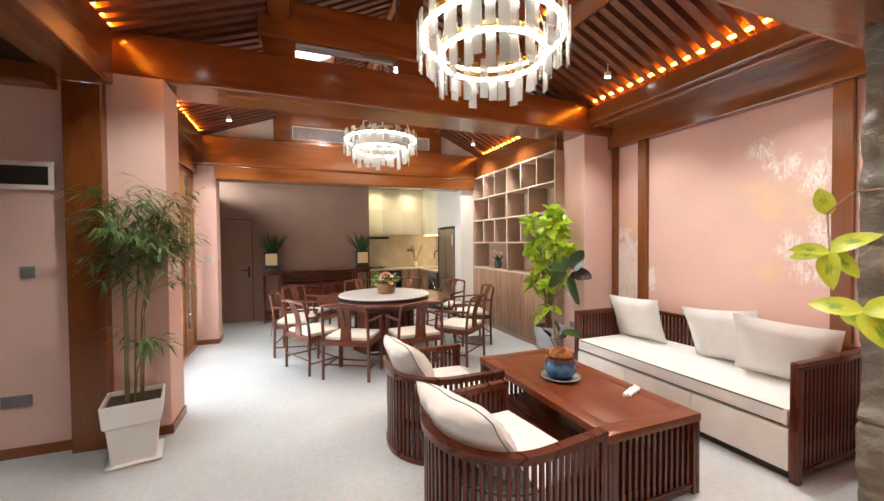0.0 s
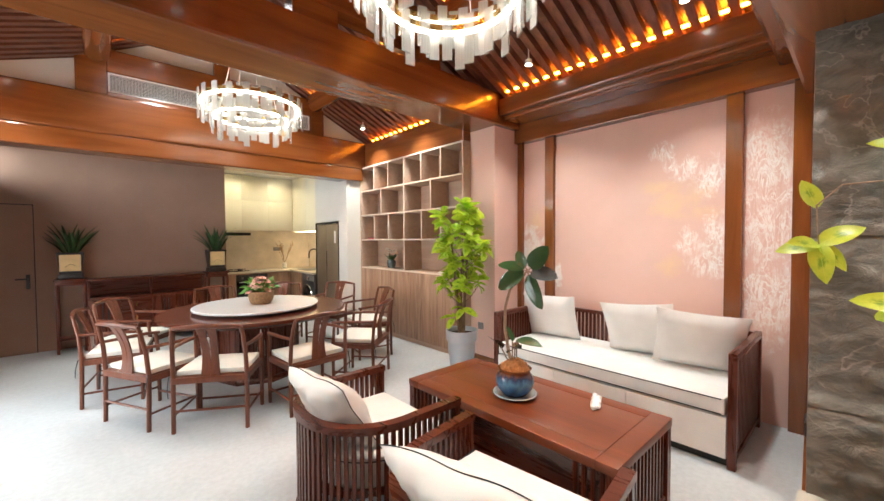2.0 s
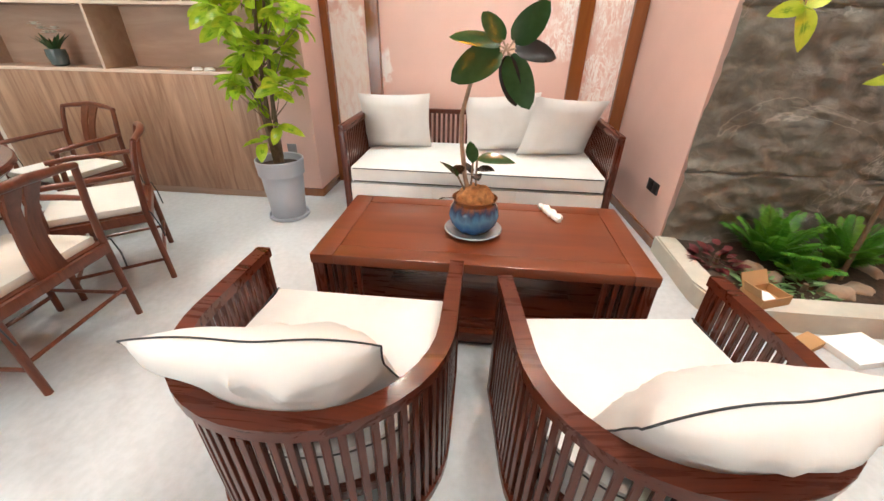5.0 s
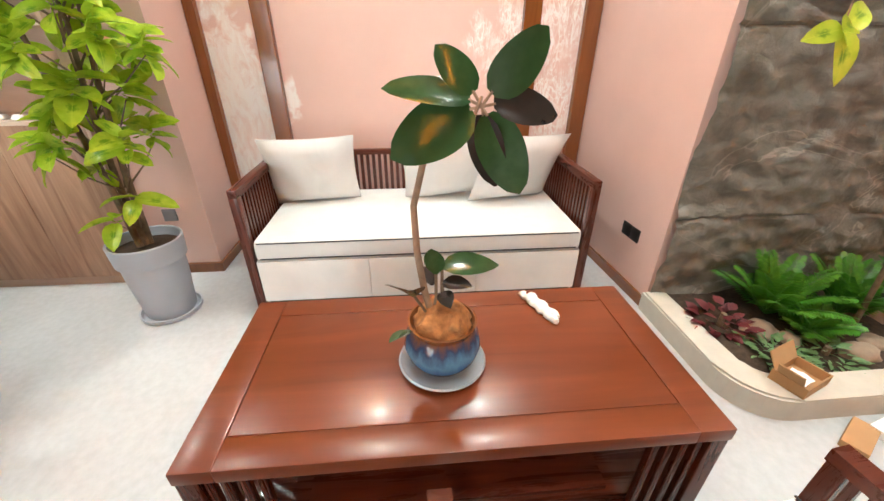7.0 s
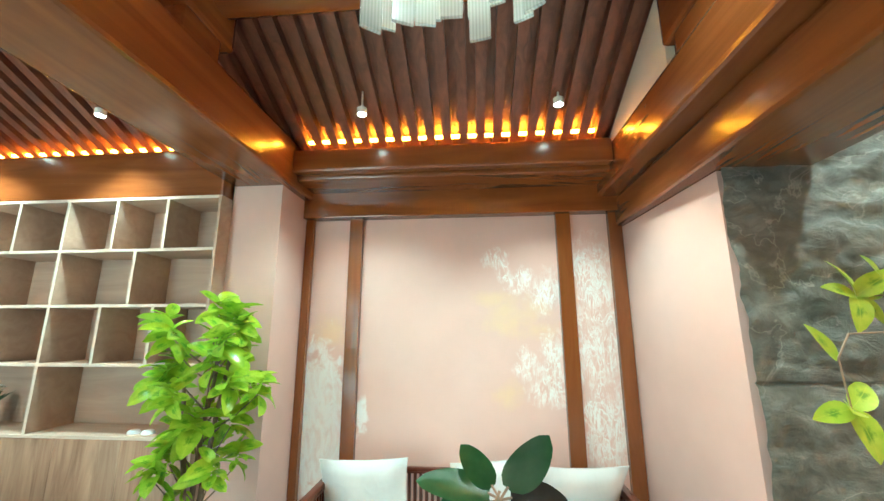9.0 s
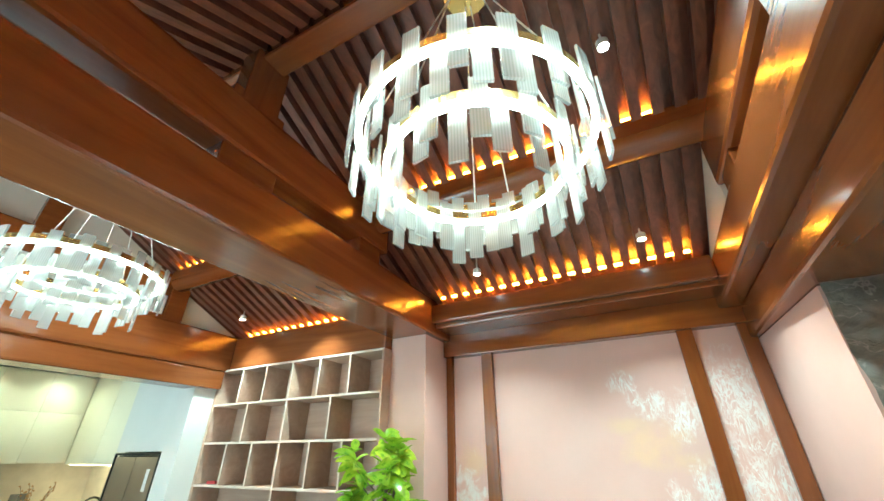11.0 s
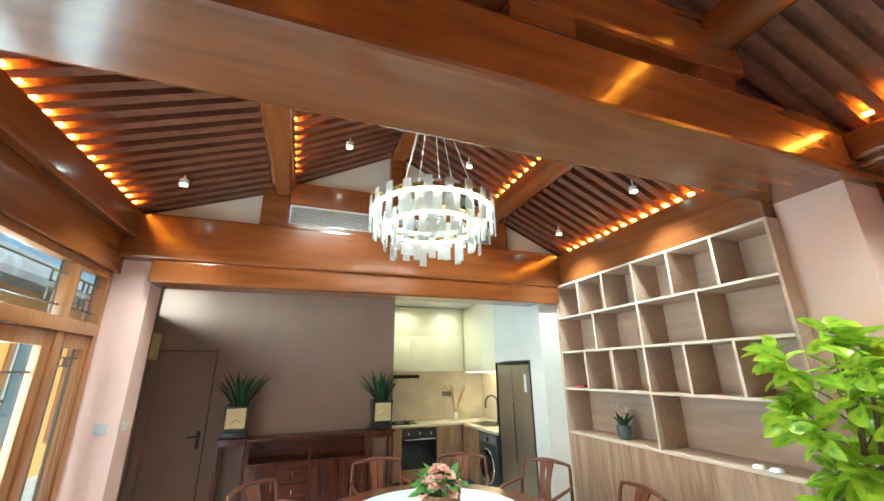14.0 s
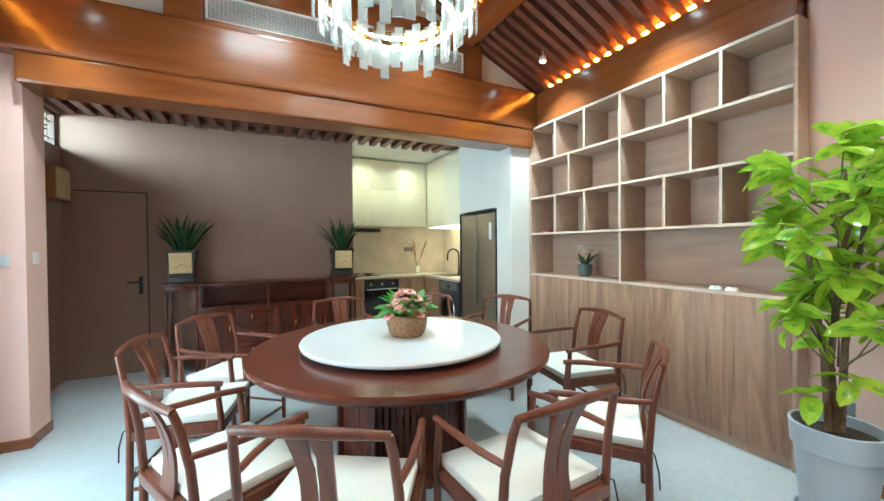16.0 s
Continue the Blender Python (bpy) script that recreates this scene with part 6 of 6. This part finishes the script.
box(bm, -1.60, -1.52, 3.86, 6.42, 2.60, 2.66, 0.004)
box(bm, -1.60, -1.50, 3.86, 6.42, 2.09, 2.19, 0.006)
box(bm, -1.60, -1.52, 5.90, 5.98, 0, 2.60, 0.004)
box(bm, -1.60, -1.52, 4.90, 4.96, 2.19, 2.60, 0.004)
box(bm, -1.62, -1.50, 3.86, 6.42, 0.0, 0.03, 0.004)
part("window_frame", bm, DOORWOOD, wf)
for y0, y1 in ((3.86, 4.90), (4.96, 5.90), (5.98, 6.42)):
    bm = bmesh.new()
    lattice(bm, -1.565, y0, y1, 2.19, 2.60)
    part("lattice", bm, plain("dark_lattice_bar", (0.10, 0.075, 0.05), 0.5, bump=0), wf)
    pane(-1.585, y0, y1, 2.19, 2.60, wf)
for k, (y0, y1) in enumerate(((3.86, 4.88), (4.88, 5.90), (5.98, 6.42))):
    d = thing("door_%d" % (k + 2), "glazed golden-brown wooden door with lattice corners", "door", kind="structure")
    e = 0.105 if k < 2 else 0.06
    bm = B(-1.585, -1.535, y0 + 0.003, y0 + e, 0.03, 2.088, 0.005)
    box(bm, -1.585, -1.535, y1 - e, y1 - 0.003, 0.03, 2.088, 0.005)
    box(bm, -1.585, -1.535, y0 + e, y1 - e, 1.98, 2.088, 0.005)
    box(bm, -1.585, -1.535, y0 + e, y1 - e, 0.03, 0.30, 0.005)
    part("door_frame", bm, DOORWOOD, d)
    bm = bmesh.new()
    lattice(bm, -1.565, y0 + e, y1 - e, 0.30, 1.98)
    part("lattice", bm, plain("dark_lattice_bar", (0.10, 0.075, 0.05), 0.5, bump=0), d)
    pane(-1.572, y0 + e, y1 - e, 0.30, 1.98, d)
    if k == 1:
        part("door_handle", tube(bmesh.new(), [(-1.535, y0 + 0.05, 1.0), (-1.49, y0 + 0.05, 1.0), (-1.49, y0 + 0.05, 1.25), (-1.535, y0 + 0.05, 1.25)], 0.010, 8), GOLD, d, "brass pull handle")

cw = thing("window_2", "clerestory window with dark lattice over the mauve wall", "window", kind="structure")
bm = bmesh.new()
for y0, y1 in ((6.80, 7.52), (7.52, 8.24)):
    box(bm, -1.74, -1.66, y0, y0 + 0.035, 2.50, 2.88)
    box(bm, -1.74, -1.66, y1 - 0.035, y1, 2.50, 2.88)
    box(bm, -1.74, -1.66, y0, y1, 2.50, 2.53)
    box(bm, -1.74, -1.66, y0, y1, 2.85, 2.88)
    lattice(bm, -1.70, y0 + 0.03, y1 - 0.03, 2.53, 2.85)
part("window_frame", bm, plain("dark_window_wood", (0.10, 0.055, 0.03), 0.45, bump=0), cw)
pane(-1.71, 6.80, 8.24, 2.50, 2.88, cw)

# courtyard outside
struct("ground", B(-60, -1.80, -40, 60, -0.20, -0.08), PAVING, "grey stone courtyard paving", "ground")
ho = thing("courtyard_house", "ochre painted house across the courtyard with grey tiled roof", "house", pose(-4.5, 8.5, -0.08))
part("wall", B(-3, 0, -6, 6, 0, 3.4), YELLOWHOUSE, ho, smooth=False)
bm = prism(bmesh.new(), [(-3.6, 3.3), (0.5, 3.3), (0.5, 3.42), (-1.5, 4.6), (-3.6, 3.42)], -6.4, 6.4, Matrix.Rotation(radians(90), 4, "X"))
part("roof", bm, TILEROOF, ho)
for y in (-4, -2.2, -0.4, 1.4, 3.2, 5):
    w = part("window", B(-0.02, 0.03, y - 0.7, y + 0.7, 0.6, 2.6), DOORWOOD, ho)
    part("pane", B(0.03, 0.036, y - 0.6, y - 0.04, 0.7, 2.5), plain("grey_window_glass", (0.16, 0.20, 0.22), 0.15, bump=0), w)
    part("pane", B(0.03, 0.036, y + 0.04, y + 0.6, 0.7, 2.5), plain("grey_window_glass", (0.16, 0.20, 0.22), 0.15, bump=0), w)
tre = thing("courtyard_tree", "leafy green tree behind the courtyard house", "tree", pose(-12.5, 10.0, -0.08))
part("trunk", tube(bmesh.new(), [(0, 0, 0), (0.1, 0, 2), (0, 0.2, 4), (0.2, 0.1, 7)], [0.22, 0.18, 0.14, 0.06], 10), BARK, tre)
rnd = random.Random(8)
bm = bmesh.new()
for i in range(2600):
    a, b, r = rnd.random() * 6.28, rnd.uniform(-0.8, 1.3), rnd.random() ** 0.4
    k = 1 + 0.45 * math.sin(3 * a) * math.cos(2.3 * b)
    p = Vector((2.6 * r * k * math.cos(a) * math.cos(b), 2.8 * r * k * math.sin(a) * math.cos(b), 6.2 + 2.2 * r * math.sin(b)))
    q = Euler((rnd.random() * 6, rnd.random() * 6, rnd.random() * 6)).to_matrix()
    vs = [bm.verts.new(p + q @ Vector(v)) for v in ((-0.09, 0, 0), (0, -0.16, 0.02), (0.09, 0, 0), (0, 0.16, 0.02))]
    bm.faces.new(vs)
tagged(part("crown", bm, LEAF_FERN, tre), kind="stuff")

# ---- planting bed ----
outer = [(2.70, 0.705), (2.10, 0.705)] + [(2.10 - 0.25 * math.sin(i * math.pi / 16), 0.455 + 0.25 * math.cos(i * math.pi / 16)) for i in range(1, 9)] + [(1.85, -3.0)]
inner = [(1.99, -3.0)] + [(2.10 - 0.11 * math.sin(i * math.pi / 16), 0.455 + 0.11 * math.cos(i * math.pi / 16)) for i in range(8, -1, -1)] + [(2.70, 0.565)]
bm = prism(bmesh.new(), outer + inner, 0.0, 0.13)
bmesh.ops.bevel(bm, geom=[e for e in bm.edges if e.verts[0].co.z > 0.12 and e.verts[1].co.z > 0.12], offset=0.012, segments=2, affect="EDGES")
struct("kerb", bm, CURB, "low pale cement kerb round the planting bed", "kerb")
bm = bmesh.new()
gv = {}
for i in range(15):
    for j in range(50):
        x, y = 1.97 + 0.75 * i / 14, -3.0 + 3.58 * j / 49
        gv[i, j] = bm.verts.new((x, y, 0.085 + 0.03 * noise.noise((x * 5, y * 5, 0)) + 0.04 * i / 14))
for i in range(14):
    for j in range(49):
        bm.faces.new((gv[i, j], gv[i + 1, j], gv[i + 1, j + 1], gv[i, j + 1]))
struct("planting_soil", bm, SOIL, "dark soil of the planting bed", "soil", True)


def fern(x, y, z, n, L, seed, group="ferns in the bed"):
    rnd = random.Random(seed)
    f = thing("fern", "bushy bright green fern growing before the slate wall", "fern", pose(x, y, z), group)
    lf = leaf_mesh("leaflet", 0.075, 0.022, LEAF_FERN, 0.08, 0.25, 3, 0.6)
    for i in range(n):
        a = i * 2.4 + rnd.random() * 0.5
        el = rnd.uniform(0.75, 1.35)
        l = L * rnd.uniform(0.75, 1.1)
        pts = [Vector((math.cos(a) * l * s * math.cos(el), math.sin(a) * l * s * math.cos(el), l * (s * math.sin(el) - 0.32 * s * s))) for s in (0, 0.25, 0.5, 0.75, 1.0)]
        bm = tube(bmesh.new(), pts, [0.004, 0.0035, 0.003, 0.002, 0.001], 5)
        for k in range(22):
            s = 0.18 + 0.80 * k / 21
            q = min(3, int(s * 4))
            p = pts[q].lerp(pts[q + 1], s * 4 - q)
            d = (pts[q + 1] - pts[q]).normalized()
            sd = d.cross(Vector((0, 0, 1))).normalized()
            for sg in (1, -1):
                ww = (0.075 + 0.03 * rnd.random()) * (1.15 - 0.85 * s) + 0.012
                e = (sd * sg * 0.9 + d * 0.5).normalized()
                t = d * 0.0065
                vs = [bm.verts.new(v) for v in (p - t, p + e * ww * 0.5 - t * 1.1 - Vector((0, 0, 0.004)), p + e * ww - Vector((0, 0, 0.016)), p + e * ww * 0.5 + t * 1.1 - Vector((0, 0, 0.004)))]
                bm.faces.new(vs)
        part("frond", bm, LEAF_FERN, f)


fern(2.46, 0.10, 0.10, 26, 0.52, 1)
fern(2.42, -0.32, 0.10, 24, 0.50, 2)
fern(2.48, -0.85, 0.10, 20, 0.45, 3)
fern(2.28, 0.02, 0.10, 12, 0.26, 4)


def low_plant(name, label, x, y, n, r, h, mat, seed, lw=(0.07, 0.04)):
    rnd = random.Random(seed)
    p = thing(name, label, "plant", pose(x, y, 0.09))
    me = leaf_mesh("leaf", lw[0], lw[1], mat, 0.1, 0.2, 3, 0.7)
    for i in range(n):
        a, q = rnd.random() * 6.28, r * rnd.random() ** 0.5
        dv = Vector((math.cos(a), math.sin(a), rnd.uniform(0.1, 1.0)))
        shared("leaf", me, p, aim((q * math.cos(a), q * math.sin(a), h * rnd.random() * (1.1 - q / r)), dv, rnd.uniform(-0.5, 0.5), rnd.uniform(0.7, 1.3)))
    part("root", lathe(bmesh.new(), [(0.02, -0.05), (0.015, h * 0.6)], 8), BARK, p)


low_plant("red_foliage_plant", "low wine-red leafed plant in the bed", 2.38, 0.44, 70, 0.13, 0.16, LEAF_RED, 5)
low_plant("succulent_cluster", "pale green succulents along the kerb", 2.16, 0.30, 120, 0.15, 0.08, LEAF_PALE, 6, (0.05, 0.022))
low_plant("succulent_cluster", "pale green succulents beside the ferns", 2.14, 0.05, 90, 0.13, 0.08, LEAF_PALE, 7, (0.05, 0.022))
rnd = random.Random(12)
for i in range(9):
    bm = bmesh.new()
    bmesh.ops.create_icosphere(bm, subdivisions=3, radius=1)
    sx, sy, sz = rnd.uniform(0.05, 0.11), rnd.uniform(0.05, 0.11), rnd.uniform(0.03, 0.06)
    for v in bm.verts:
        k = 1 + 0.25 * noise.noise(v.co * 1.6 + Vector((i * 7, 0, 0)))
        v.co = Vector((v.co.x * sx * k, v.co.y * sy * k, v.co.z * sz * k))
    solo("rock", bm, plain("pale_brown_rock", (0.34, 0.25, 0.18), 0.85, var=0.3, scale=8, bump=0.4, bscale=30), "rounded pale brown rock in the bed", "rock", m=pose((2.33, 2.24, 2.12, 2.35, 2.18, 2.4, 2.15, 2.3, 2.2)[i], (0.25, 0.16, -0.12, -0.15, -0.28, -0.5, -0.55, -0.7, -1.0)[i], 0.10), group="rocks in the bed")

cb = thing("cardboard_box", "small open cardboard box lying on the kerb", "box", pose(1.955, 0.40, 0.13, 0, 0, 20))
bm = B(-0.07, 0.07, -0.10, 0.10, 0, 0.006)
box(bm, -0.07, -0.064, -0.10, 0.10, 0, 0.055)
box(bm, 0.064, 0.07, -0.10, 0.10, 0, 0.055)
box(bm, -0.064, 0.064, -0.10, -0.094, 0, 0.055)
box(bm, -0.064, 0.064, 0.094, 0.10, 0, 0.055)
part("tray", bm, CARDBOARD, cb)
part("flap", B(0, 0.08, -0.09, 0.09, 0, 0.005, m=pose(0.068, 0, 0.055, 0, -58, 0)), CARDBOARD, cb)
part("flap", B(0, 0.07, -0.05, 0.05, 0, 0.005, m=pose(0, 0.097, 0.055, 0, -60, 90)), CARDBOARD, cb)
part("paper", cushion(bmesh.new(), 0.09, 0.08, 0.03, 6), PAPER, cb, m=pose(0, 0.01, 0.03))
for k, (x, y, w, l, h, mt, nm, lb, cat, a) in enumerate(((1.74, 0.27, 0.09, 0.20, 0.035, CARDBOARD, "wood_offcut", "pale brown wooden offcut on the floor", "wood", 30), (1.72, 0.03, 0.20, 0.27, 0.04, PAPER, "magazine_stack", "stack of printed papers on the floor", "papers", 15), (1.67, -0.25, 0.18, 0.24, 0.06, REDCARD, "red_box", "flat red gift box on the floor", "box", -10))):
    solo(nm, B(-w / 2, w / 2, -l / 2, l / 2, 0, h, 0.004), mt, lb, cat, m=pose(x, y, 0, 0, 0, a))

# variegated ficus that leans out of the bed
vf = thing("variegated_ficus", "slender lime and green variegated ficus before the slate wall", "plant", pose(2.28, -0.25, 0.10))
O = Vector((2.28, -0.25, 0.10))


def V(x, y, z):
    return Vector((x, y, z)) - O


part("trunk", tube(bmesh.new(), [(0, 0, -0.06), (0.02, 0.02, 0.6), (-0.02, 0.05, 1.2), (0.03, 0.1, 1.75), (0.05, 0.2, 2.1)], [0.014, 0.012, 0.010, 0.007, 0.004], 8), BARK, vf)
A_, B_, C_ = V(2.25, 0.62, 1.52), V(2.46, 0.33, 1.95), V(1.87, 0.36, 1.31)
part("branch", tube(bmesh.new(), [V(2.30, -0.10, 1.72), V(2.30, 0.30, 1.80), V(2.28, 0.55, 1.79), V(2.25, 0.63, 1.70), A_], [0.006, 0.005, 0.004, 0.004, 0.003], 6), STEM, vf)
part("branch", tube(bmesh.new(), [V(2.32, -0.08, 1.85), V(2.42, 0.15, 1.95), B_], [0.006, 0.005, 0.003], 6), STEM, vf)
part("branch", tube(bmesh.new(), [V(2.25, -0.20, 1.20), V(2.0, 0.1, 1.30), C_], [0.006, 0.005, 0.003], 6), STEM, vf)
vl = [leaf_mesh("leaf", 0.165, 0.080, LEAF_VARIEG, 0.12, dr, 7, 0.72) for dr in (0.15, 0.35)]
for p, dirs in ((A_, ((-0.2, 0.9, -0.15), (-0.5, -0.15, -0.85), (0.1, -0.55, -0.6), (0.15, -0.75, 0.55), (-0.6, 0.4, 0.1))), (A_ + Vector((0.01, 0.01, 0.17)), ((0.1, 0.2, 0.6),)), (B_, ((-0.2, 0.85, 0.3), (-0.4, -0.4, 0.5), (0.1, -0.8, 0.2), (-0.5, 0.3, -0.6), (-0.2, -0.5, -0.7), (0.0, 0.1, 0.9))), (B_ + Vector((0, -0.12, 0.06)), ((-0.3, 0.5, 0.7), (-0.3, -0.6, 0.4), (-0.5, 0.0, -0.5))), (C_, ((-0.2, 0.8, 0.1), (-0.3, -0.5, -0.5), (0.4, 0.4, -0.4), (0.0, -0.8, 0.3)))):
    for k, d in enumerate(dirs):
        shared("leaf", vl[k % 2], vf, face(p, d, (-0.8, -0.25 + 0.4 * math.sin(k * 2.2), 0.55), 0.95 + 0.15 * (k % 2)))
for k in range(16):
    a = k * 2.4
    shared("leaf", vl[k % 2], vf, aim(Vector((0.02, 0.12, 1.45 + 0.045 * k)), (math.cos(a), math.sin(a) - 0.3, 0.4), 0.2, 0.85))
